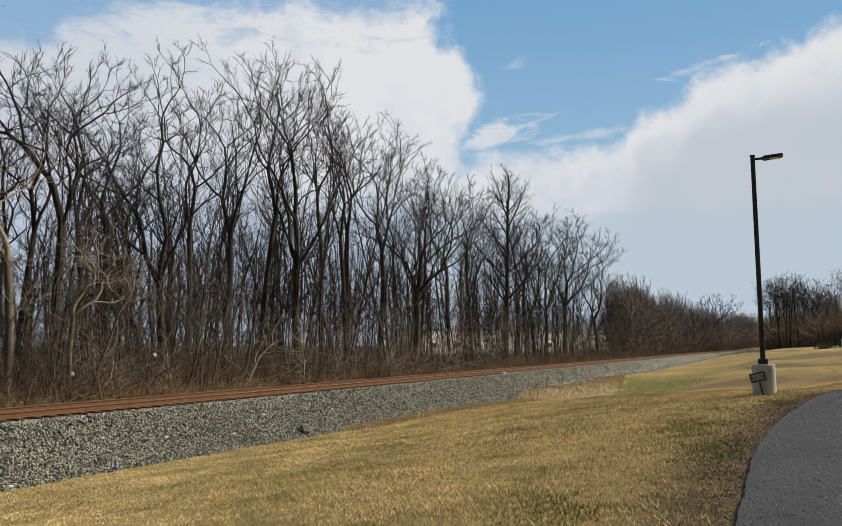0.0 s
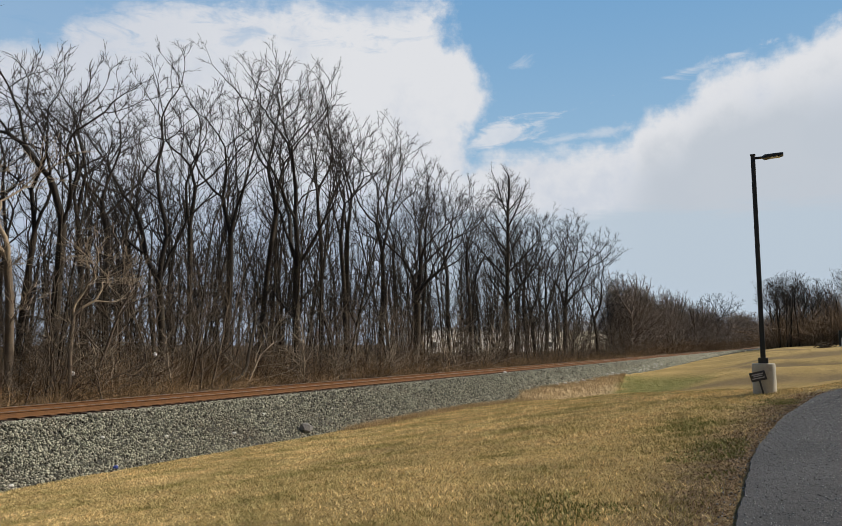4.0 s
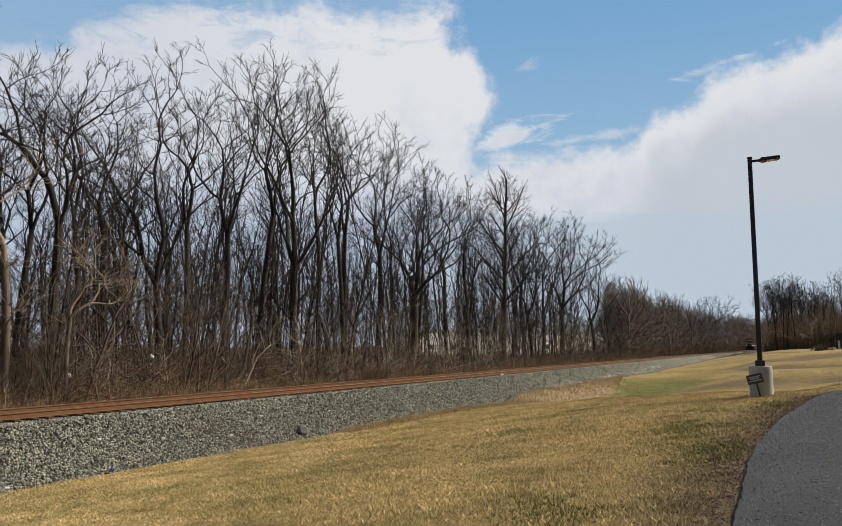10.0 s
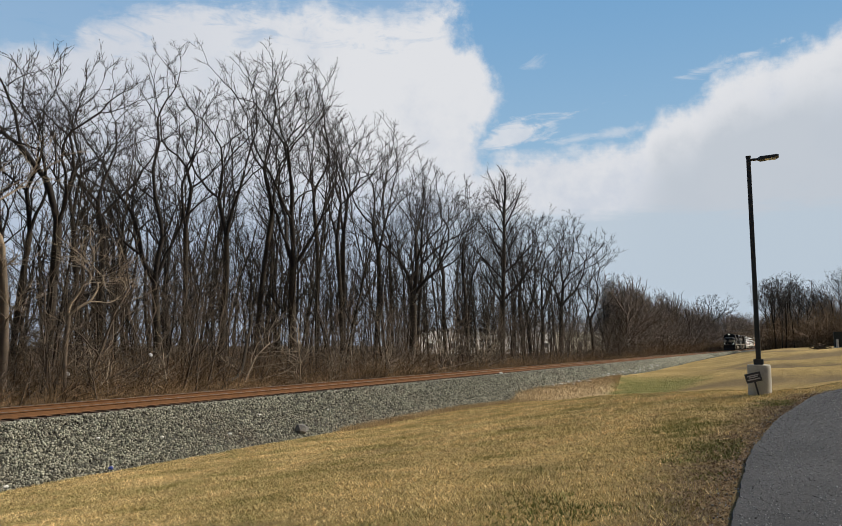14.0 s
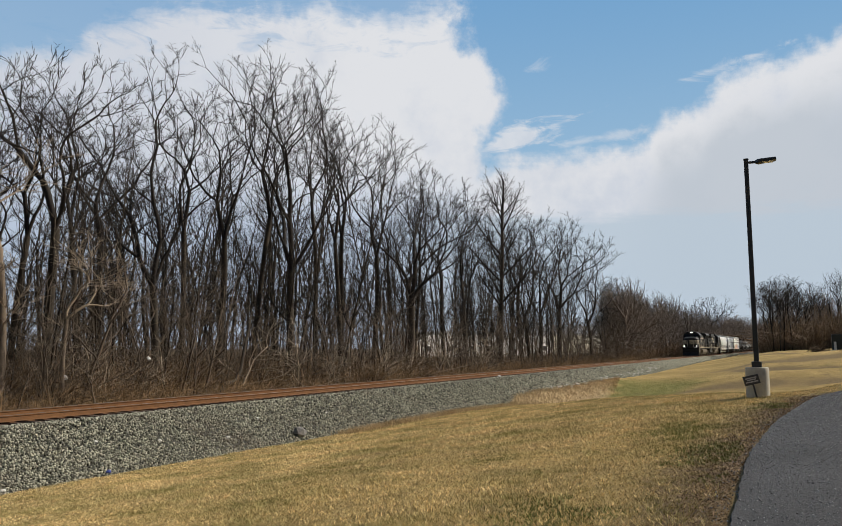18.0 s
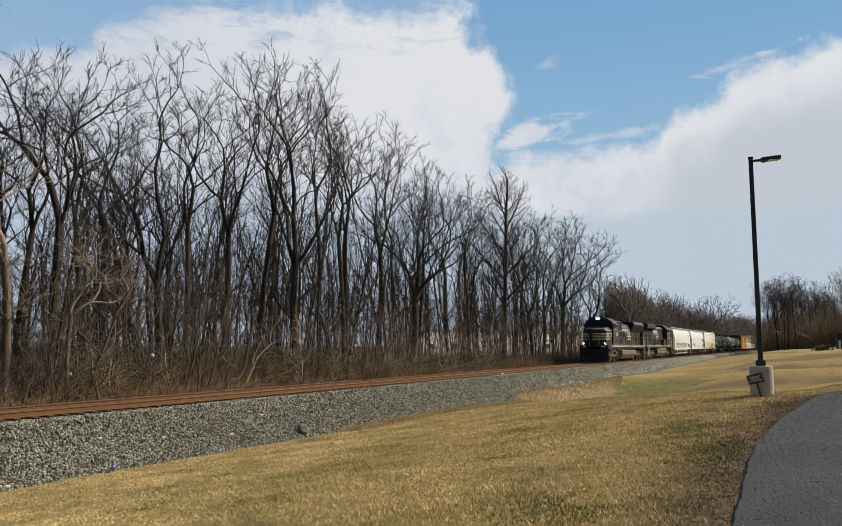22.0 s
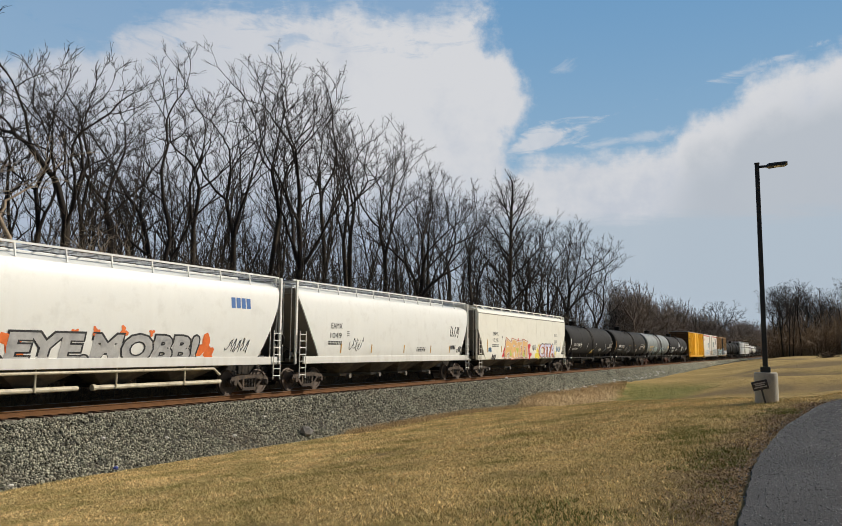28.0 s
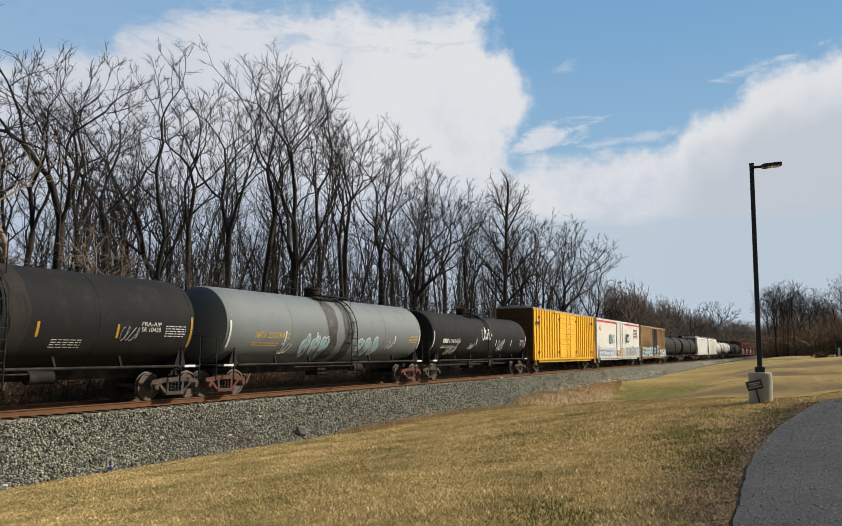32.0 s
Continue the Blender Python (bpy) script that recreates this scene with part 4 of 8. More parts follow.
# the front trees of the wood, one by one: kind, x, y, height, turn, width
FRONT = [
    ("winding", 20.7, 27.5, 15.8, 0, 1.0), ("drawn_b", 21.4, 31.0, 15.4, 190, 1.1), ("warm_a", 15.0, 25.6, 11.0, 0, 1.2), ("warm_b", 17.2, 25.4, 10.4, 160, 1.3), ("warm_b", 19.4, 24.8, 6.5, 20, 1.3),
    ("drawn_d", 23.3, 29.0, 15.0, 100, 1.1), ("drawn_c", 25.3, 30.0, 15.8, 20, 1.1), ("forked_a", 26.8, 27.8, 17.2, 0, 1.0), ("drawn_b", 31.8, 31.0, 18.7, 60, 1.0),
    ("drawn_c", 33.5, 30.0, 18.8, 300, 1.0), ("drawn_a", 35.9, 29.5, 20.2, 0, 0.9), ("forked_b", 37.4, 27.5, 20.6, 0, 0.9), ("drawn_d", 43.8, 30.5, 22.0, 140, 0.95),
    ("drawn_b", 46.4, 30.0, 21.0, 0, 0.95), ("drawn_a", 49.0, 31.5, 21.4, 250, 1.0), ("drawn_c", 51.0, 30.0, 20.4, 285, 0.95), ("drawn_d", 55.8, 31.0, 17.6, 30, 0.9), ("broad_a", 52.9, 27.8, 16.8, 0, 1.0),
    ("drawn_b", 60.0, 31.0, 18.4, 110, 1.0), ("drawn_c", 63.7, 30.0, 18.4, 0, 1.05), ("drawn_a", 69.8, 30.5, 18.2, 90, 1.1), ("single_a", 75.9, 29.0, 20.9, 60, 1.0),
    ("broad_b", 83.4, 28.5, 18.2, 0, 1.0), ("drawn_c", 86.7, 30.5, 19.6, 70, 1.15), ("forked_b", 95.0, 31.0, 19.0, 180, 1.0), ("broad_a", 100.5, 30.0, 20.0, 0, 1.0),
    ("broad_b", 111.9, 28.5, 18.4, 0, 1.05),
]
LABELS = {"drawn": "tall slender bare tree with upswept branches", "forked": "tall bare tree forking low into long leaders", "broad": "bare dark tree with a broad sweeping crown",
          "winding": "tall bare tree with one winding leader",
          "single": "straight-stemmed bare tree with short rising boughs", "far": "bare grey-brown tree with a dense twiggy crown", "sapling": "thin bare sapling in the undergrowth",
          "rank": "slender bare tree within the wood", "pole": "thin bare pole of a young tree", "warm": "low tan-barked bare tree at the wood's edge"}
for k, x, y, h, turn, wide in FRONT:
    tree(k, x, y, h, turn, LABELS[k.split("_")[0]], "trees of the wood beside the track", wide=wide)
rnd = random.Random(77)
# the ranks behind
for i in range(84):
    x = 12 + 104 * ((i + rnd.random()) / 84) ** 1.75
    y = rnd.uniform(31, 46)
    h = rnd.uniform(12.5, 16.5) * (0.88 if x < 32 else 1.0) * (1 + (y - 31) / 100)
    k = rnd.choice(("rank_a", "rank_b", "rank_c"))
    tree(k, x, y, h, rnd.uniform(0, 360), LABELS["rank"], "trees of the wood beside the track", wide=rnd.uniform(0.8, 1.1))
# deep in the wood
for i in range(42):
    x, y = rnd.uniform(14, 66), rnd.uniform(46, 72)
    tree(rnd.choice(("rank_a", "rank_b", "rank_c")), x, y, rnd.uniform(11, 15.5), rnd.uniform(0, 360), LABELS["rank"], "trees of the wood beside the track", wide=rnd.uniform(0.9, 1.3))


def young_growth():
    """The many thin young stems inside the wood, joined."""
    vs, fs, k = [], [], 0
    src = []
    for key in ("pole_a", "pole_b", "pole_c", "pole_d"):
        for me in KINDS[key]:
            v = np.empty(len(me.vertices) * 3, np.float32)
            me.vertices.foreach_get("co", v)
            q = [p.vertices[:] for p in me.polygons if len(p.vertices) == 4]
            src.append((key, v.reshape(-1, 3), np.array(q)))
    for i in range(440):
        x = 9 + 112 * rnd.random() ** 1.65
        y = 26.5 + 24 * rnd.random()
        key = rnd.choice(("pole_a", "pole_b", "pole_c", "pole_d"))
        h, wide, turn = rnd.uniform(7.5, 15.5) * (0.8 if x < 30 else 1.0) / 20, rnd.uniform(0.7, 1.05), rnd.uniform(0, 6.28)
        z = float(ground_z(x, y)) - 0.05
        c, s_ = math.cos(turn) * h * wide, math.sin(turn) * h * wide
        for kk, v, q in src:
            if kk == key:
                vs.append(np.stack([x + v[:, 0] * c - v[:, 1] * s_, y + v[:, 0] * s_ + v[:, 1] * c, z + v[:, 2] * h], -1))
                fs.append(q + k)
                k += len(v)
    me = array_mesh("young_growth", np.concatenate(vs), np.concatenate(fs), M_BARK)
    solid("young_growth", me, M_BARK, "thicket of thin bare young stems in the wood", "young trees", kind="stuff")


young_growth()
for i in range(230):
    x = 12 + 112 * rnd.random() ** 1.9
    y = 24.4 + 10 * rnd.random() ** 1.4
    k = rnd.choice(("sapling_a", "sapling_b", "sapling_c"))
    tree(k, x, y, rnd.uniform(2.5, 7.5), rnd.uniform(0, 360), LABELS["sapling"], "saplings along the track", wide=rnd.uniform(0.9, 1.5))
for i in range(16):
    tree(rnd.choice(("sapling_a", "sapling_b", "sapling_c")), rnd.uniform(20, 31), rnd.uniform(26, 33), rnd.uniform(5, 8.5), rnd.uniform(0, 360), LABELS["sapling"], "saplings along the track", wide=rnd.uniform(0.9, 1.3))
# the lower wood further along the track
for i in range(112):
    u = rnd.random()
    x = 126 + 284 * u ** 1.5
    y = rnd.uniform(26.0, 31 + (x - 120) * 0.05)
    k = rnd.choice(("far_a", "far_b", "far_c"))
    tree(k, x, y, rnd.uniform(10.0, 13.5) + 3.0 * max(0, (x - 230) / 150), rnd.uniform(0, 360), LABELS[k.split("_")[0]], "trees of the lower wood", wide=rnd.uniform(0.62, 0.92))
tree("broad_a", 285, 30, 20.0, 30, LABELS["broad"], "trees of the lower wood", wide=1.2)
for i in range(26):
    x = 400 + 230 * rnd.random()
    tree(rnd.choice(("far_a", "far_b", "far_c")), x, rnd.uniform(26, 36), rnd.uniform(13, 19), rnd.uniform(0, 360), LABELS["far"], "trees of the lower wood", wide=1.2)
# the wood beyond the grassy hill
for i in range(104):
    x = rnd.uniform(178, 240) if i % 2 else rnd.uniform(225, 285)
    y = 8.0 * (x / 180) - 58 * rnd.random() ** 1.15
    k = rnd.choice(("drawn_a", "drawn_b", "broad_a", "broad_b", "forked_b", "drawn_d", "rank_a", "rank_b")) if i % 2 else rnd.choice(("far_a", "far_b", "far_c"))
    tree(k, x, y, rnd.uniform(14.0, 17.8) * x / 190 if i % 2 else rnd.uniform(12, 18), rnd.uniform(0, 360), LABELS[k.split("_")[0]], "trees beyond the hill", wide=rnd.uniform(0.8, 1.1))


# low bushes at the foot of the wood
for i in range(110):
    x = 9 + 118 * rnd.random() ** 1.3
    k = rnd.choice(("sapling_a", "sapling_b", "sapling_c"))
    t = tree(k, x, 23.4 + 3.5 * rnd.random(), rnd.uniform(1.3, 2.8), rnd.uniform(0, 360), "bare tangled bush at the wood's foot", "bushes along the track", wide=rnd.uniform(1.6, 2.6))
    t.name = "bush"


def brush():
    """Tangled stems of the undergrowth, brambles and dead weeds along the wood's foot."""
    rs = np.random.RandomState(5)

    def stems(n, x, y, h, r, lean, a):
        """Arching three-sided stems of four joints each."""
        z = np.where(y > 22, np.maximum(ground_z(x, y), -0.6), ground_z(x, y)) - 0.05
        b = rs.rand(n) * 6.283
        p = np.stack([x, y, z], -1)
        rings = []
        for k, f in enumerate((0, 0.35, 0.7, 1.0)):
            out = lean * h * (f ** 1.3)
            c = p + np.stack([np.cos(a) * out + rs.normal(0, 0.07, n) * h * f, np.sin(a) * out + rs.normal(0, 0.07, n) * h * f, h * (f - 0.42 * np.minimum(lean, 1.3) * f * f)], -1)
            rr = r * (1 - 0.7 * f)
            rings.append(np.stack([c + np.stack([np.cos(b + w) * rr, np.sin(b + w) * rr, np.sin(b + w) * rr * lean], -1) for w in (0, 2.094, 4.188)], 1))
        v = np.concatenate(rings, 1)
        f = np.array([(i * 3 + j, i * 3 + (j + 1) % 3, i * 3 + 3 + (j + 1) % 3, i * 3 + 3 + j) for i in range(3) for j in range(3)])
        return v.reshape(-1, 3), (f[None] + 12 * np.arange(n)[:, None, None]).reshape(-1, 4)

    def lay(name, label, n, cx, cy, spread, tall, r, material):
        """Clumps: stems fan out from shared feet."""
        m = len(cx)
        k = rs.randint(0, m, n)
        a = rs.rand(n) * 6.283
        d = spread * rs.rand(n) ** 0.7
        x, y = cx[k] + np.cos(a) * d, cy[k] + np.sin(a) * d
        h = tall[k] * rs.uniform(0.35, 1.15, n)
        v, f = stems(n, x, y, h, r * rs.uniform(0.6, 1.5, n) * (1 + x / 130), rs.uniform(0.05, 1.25, n) ** 1.2, a + rs.normal(0, 0.9, n))
        solid(name, array_mesh(name, v, f, material), material, label, "undergrowth", kind="stuff")

    m = 520
    cx = 7 + 120 * rs.rand(m) ** 1.3
    cy = 23.3 + 8 * rs.rand(m) ** 1.3
    tall = (0.7 + 2.2 * rs.rand(m) ** 1.6) * (0.5 + 0.5 * np.clip((cy - 23) / 2.2, 0, 1)) * np.where(cx > 56, 0.75, 1.0)
    lay("undergrowth", "tangled brown brambles at the wood's foot", 17000, cx, cy, 0.55, tall, 0.011, M_BRUSH)
    m = 420
    cx = 7 + 122 * rs.rand(m) ** 1.2
    cy = 26 + 15 * rs.rand(m)
    lay("inner_undergrowth", "tall brown scrub between the trunks", 17000, cx, cy, 0.9, (1.3 + 2.3 * rs.rand(m) ** 1.3) * np.where(cx > 56, 0.52, np.where(cx > 38, 0.75, 1.0)), 0.013, M_BRUSH)
    m = 260
    cx = 10 + 62 * rs.rand(m) ** 1.2
    cy = 36 + 30 * rs.rand(m)
    lay("back_undergrowth", "brown scrub deep in the wood", 12000, cx, cy, 1.6, 1.5 + 1.7 * rs.rand(m), 0.018, M_BRUSH)
    m = 320
    cx = 7 + 120 * rs.rand(m) ** 1.3
    cy = 22.7 + 2.6 * rs.rand(m)
    lay("dead_weeds", "pale dead weeds and tall grass along the track", 11000, cx, cy, 0.5, 0.4 + 0.9 * rs.rand(m), 0.007, M_WEED)
    m = 260
    cx = 118 + 320 * rs.rand(m) ** 1.3
    cy = 23.6 + 7 * rs.rand(m)
    lay("far_undergrowth", "low brown scrub along the further track", 8000, cx, cy, 1.2, 1.5 + 3.2 * rs.rand(m), 0.014, M_BRUSH)
    m = 200
    cx = rs.uniform(170, 245, m)
    cy = 8.5 * cx / 180 - 70 * rs.rand(m)
    lay("hill_undergrowth", "brown scrub below the trees on the hill", 24000, cx, cy, 2.6, 3.5 + 6.5 * rs.rand(m), 0.024, M_BRUSH)


brush()


# pale dead shrubs that stand out before the wood
for i in range(22):
    x = 36 + 24 * rnd.random() if i % 4 else 18 + 18 * rnd.random()
    t = tree(rnd.choice(("pale_a", "pale_b")), x, 23.9 + 1.6 * rnd.random(), rnd.uniform(1.8, 3.8), rnd.uniform(0, 360), "pale tangled dead shrub at the wood's foot", "bushes along the track", wide=rnd.uniform(1.1, 1.8))
    t.name = "bush"


def leaning_trunk():
    """A dark young trunk that springs sideways from the bank before it rises."""
    t = thing("leaning_tree", "dark crooked young tree leaning out of the brush", "tree", pose(27.6, 24.6, -0.45))
    way = [(0, 0, -0.1), (0.4, 0, 0.38), (1.1, 0, 0.5), (1.6, 0.1, 1.0), (2.1, 0.3, 2.15), (2.8, 0.6, 3.25), (3.4, 1.0, 4.4), (3.7, 1.2, 5.6)]
    part("trunk", Shape().tube(way, [0.12, 0.11, 0.10, 0.09, 0.075, 0.06, 0.045, 0.02], 8), M_BARK, t)
    twigs = Shape()
    rnd4 = random.Random(3)
    for k in range(4, 8):
        for q in range(4):
            p, d = Vector(way[k]), Vector((rnd4.gauss(0, 1), rnd4.gauss(0, 1), rnd4.uniform(0.2, 1.2))).normalized()
            twigs.tube([p, p + d * 0.7, p + d * 1.3 + Vector((0, 0, 0.25))], [0.022, 0.014, 0.007], 4)
    part("crown", twigs, M_TWIG, t)


leaning_trunk()


# ---------------------------------------------------------------- street lamp
def street_lamp():
    t = thing("street_lamp", "black area lamp on a square pole and round concrete base", "lamp", pose(21.6, 1.19, 0.29, 0, 0, 2))
    part("concrete_base", Shape().lathe_z([(-0.4, 0.285), (0.70, 0.285), (0.765, 0.278), (0.785, 0.26)], 40), M_CONCRETE, t, "round weathered concrete footing", smooth=0)
    part("base_cover", Shape().box(-0.12, 0.12, -0.12, 0.12, 0.785, 0.93, 0.012), M_BLACKPOLE, t)
    part("pole", Shape().loft([[(a * w, b * w, z) for a, b in ((-1, -0.8), (-0.8, -1), (0.8, -1), (1, -0.8), (1, 0.8), (0.8, 1), (-0.8, 1), (-1, 0.8))] for z, w in ((0.9, 0.062), (3.5, 0.058), (6.28, 0.055))]), M_BLACKPOLE, t)
    part("pole_cap", Shape().box(-0.066, 0.066, -0.066, 0.066, 6.275, 6.31, 0.01), M_BLACKPOLE, t)
    part("arm", Shape().box(-0.03, 0.03, -0.30, -0.05, 6.17, 6.23, 0.008), M_BLACKPOLE, t)
    h = part("lamp_head", Shape().loft([[(a * w, y, z + b * k) for a, b in ((-1, -0.5), (1, -0.5), (1, 0.2), (0.8, 0.5), (-0.8, 0.5), (-1, 0.2))] for y, w, k, z in ((-0.22, 0.05, 0.06, 6.20), (-0.29, 0.14, 0.10, 6.205), (-0.70, 0.15, 0.07, 6.235), (-0.735, 0.12, 0.05, 6.24))]), M_BLACKPOLE, t)
    part("lens", Shape().box(-0.11, 0.11, -0.66, -0.36, 6.168, 6.180), mat("lamp_glass", (0.5, 0.5, 0.48), 0.25, vary=0.05, bump=0), h, "unlit glass panel")
    return t


street_lamp()


def leaning_sign():
    """A small sign on a stake, tipped against the lamp's base."""
    m_board = mat("sign_board", (0.030, 0.032, 0.045), 0.5, vary=0.2, bump=0.1)
    m_mark = mat("sign_marks", (0.42, 0.42, 0.46), 0.6, vary=0.15, bump=0)
    t = thing("lawn_sign", "small dark sign on a stake leaning on the concrete base", "sign", pose(21.24, 1.22, 0.29, 0, -9, 0))
    s = part("board", Shape().box(-0.012, 0.012, -0.22, 0.16, 0.36, 0.60, 0.004), m_board, t, at=pose(0, 0, 0, -14, 0, 0))
    for z, w in ((0.535, 0.14), (0.49, 0.11), (0.435, 0.15)):
        part("mark", Shape().box(-0.016, -0.011, -0.03 - w, -0.03 + w, z - 0.014, z + 0.014), m_mark, s, "pale line of worn lettering")
    part("stake", Shape().box(-0.015, 0.015, -0.045, 0.0, -0.05, 0.42, 0.004), m_board, t, at=pose(0, 0, 0, -12, 0, 0))


leaning_sign()


def rock(seed, r, squash=0.7, sub=2):
    rs = np.random.RandomState(seed)
    bm = bmesh.new()
    bmesh.ops.create_icosphere(bm, subdivisions=sub, radius=r)
    for v in bm.verts:
        v.co *= 1 + 0.35 * noise.noise(v.co * (1.6 / r) + Vector((seed, 0, 0)))
        v.co.z *= squash
    me = bpy.data.meshes.new("rock")
    bm.to_mesh(me)
    bm.free()
    me.materials.append(M_ROCK)
    return me


def rocks():
    r1 = rock(2, 0.27, 0.9, 1)
    solid("boulder", r1, M_ROCK, "dark angular boulder at the foot of the ballast", "rock", pose(22.4, 16.2, -1.36, 10, 20, 30))
    rnd2 = random.Random(9)
    small = rock(5, 0.065, 0.6)
    small.materials.clear()
    small.materials.append(M_WHITE_STONE)
    for x, y in ((11.2, 16.15), (16.6, 17.0), (14.6, 17.3), (21.5, 17.4), (19.2, 16.7), (25.5, 17.2)):
        z = BED_Z - max(TRACK_Y - 1.95 - y, 0) / 1.8
        solid("pale_stone", small, M_WHITE_STONE, "pale fist-sized stone on the ballast slope", "stone", pose(x, y, z + 0.02, 0, 0, rnd2.uniform(0, 360)), "pale stones")
    for i in range(60):
        x = 52 + 48 * rnd2.random()
        y = 16.1 + (x - 52) * 0.022 + rnd2.gauss(0, 0.22)
        o = solid("pale_stone", small, M_WHITE_STONE, "pale riprap stone along the ditch", "stone", pose(x, y, max(float(ground_z(x, y)), BED_Z - max(TRACK_Y - 1.95 - y, 0) / 1.8) + 0.05, 0, 0, rnd2.uniform(0, 360)), "pale stones of the ditch")
        k = rnd2.uniform(1.0, 2.4)
        o.scale = (k, k, k)
    # a white litter bag between the rails and stray litter in the brush
    white = mat("white_litter", (0.8, 0.8, 0.8), 0.6, vary=0.1, bump=0)
    lump = rock(11, 0.11, 0.7)
    lump.materials.clear()
    lump.materials.append(white)
    solid("litter", lump, white, "white scrap of litter beside the rail", "litter", pose(49.3, 19.0, BED_Z + 0.06), "litter")
    blue = mat("blue_litter", (0.03, 0.06, 0.35), 0.5, vary=0.1, bump=0)
    can = rock(12, 0.07, 0.6)
    can.materials.clear()
    can.materials.append(blue)
    solid("litter", can, blue, "blue scrap of litter at the foot of the ballast", "litter", pose(13.9, 15.95, float(ground_z(13.9, 15.95)) + 0.1), "litter")
    for x, y, z in ((19.6, 25.0, 0.55), (24.2, 25.6, 1.2)):
        solid("litter", lump, white, "white scrap of plastic caught in the brush", "litter", pose(x, y, z, 20, 40, 0), "litter")


rocks()


# ---------------------------------------------------------------- far buildings
def far_building(x, y, wx, wy, h, wall, roof, label, gable=0.0):
    t = thing("warehouse", label, "building", pose(x, y, -0.6, 0, 0, -15))
    part("wall", Shape().box(-wx / 2, wx / 2, -wy / 2, wy / 2, 0, h), wall, t)
    if gable:
        part("roof", Shape().slab([(-wy / 2 - 0.4, h), (0, h + gable), (wy / 2 + 0.4, h), (wy / 2 + 0.4, h - 0.2), (-wy / 2 - 0.4, h - 0.2)], -wx / 2 - 0.4, wx / 2 + 0.4), roof, t)
    else:
        part("roof", Shape().box(-wx / 2 - 0.3, wx / 2 + 0.3, -wy / 2 - 0.3, wy / 2 + 0.3, h, h + 0.7), roof, t)
    n = int(wx / 7)
    dark = M_BLACKPOLE
    for i in range(n):
        cx = -wx / 2 + (i + 0.5) * wx / n
        w = part("window", Shape().box(cx - 0.8, cx + 0.8, -wy / 2 - 0.06, -wy / 2 - 0.01, h * 0.30, h * 0.52), dark, t)


M_PALEWALL = mat("pale_wall", (0.84, 0.82, 0.76), 0.85, vary=0.12, scale=0.2, fine=3, bump=0.1)
M_GREYROOF = mat("grey_roof", (0.30, 0.31, 0.33), 0.7, vary=0.15, scale=0.3, fine=4, bump=0.1)
far_building(160, 66, 50, 6, 5.0, M_PALEWALL, M_GREYROOF, "long pale warehouse seen through the trees")
far_building(226, 66, 46, 6, 6.2, mat("cream_wall", (0.78, 0.72, 0.55), 0.85, vary=0.12, scale=0.2, fine=3, bump=0.1), M_GREYROOF, "long cream warehouse with a grey pitched roof behind the wood", 2.6)
far_building(188, 74, 9, 9, 3.8, mat("grey_siding", (0.35, 0.37, 0.40), 0.8, vary=0.1), M_GREYROOF, "small grey gabled shed behind the wood", 2.0)


def hill_things():
    m_bark = M_BRUSH
    b = thing("brush_pile", "brown heap of cut branches on the hill", "brush pile", pose(128, -1.4, float(ground_z(128, -1.4))))
    rnd3 = random.Random(6)
    s = Shape()
    for i in range(170):
        a, c = rnd3.uniform(0, 6.28), rnd3.uniform(0, 1)
        p = Vector((rnd3.gauss(0, 0.35), rnd3.gauss(0, 0.45), rnd3.uniform(0, 0.9) * (1 - c * 0.3)))
        q = p + Vector((math.cos(a), math.sin(a), rnd3.uniform(-0.3, 0.4))) * rnd3.uniform(0.4, 0.9)
        q.z, p.z = max(q.z, 0.05), max(p.z, 0.02)
        s.tube([p, q], [0.07, 0.03], 4)
    part("branches", s, m_bark, b)
    u = thing("utility_cabinet", "dark green utility cabinet with a pale post beside it", "cabinet", pose(128, -4.6, float(ground_z(128, -4.6))))
    part("cabinet_box", Shape().box(-0.8, 0.8, -1.3, 1.3, 0, 2.4, 0.08), mat("dark_green_paint", (0.012, 0.018, 0.015), 0.5), u)
    part("plinth", Shape().box(-1, 1, -1.5, 1.5, -0.3, 0.12, 0.03), M_CONCRETE, u)
    part("marker_post", Shape().tube([(-1.4, 0.9, -0.2), (-1.4, 0.9, 1.3)], 0.16, 8), M_WHITE_STONE, u, "short pale marker post")


hill_things()


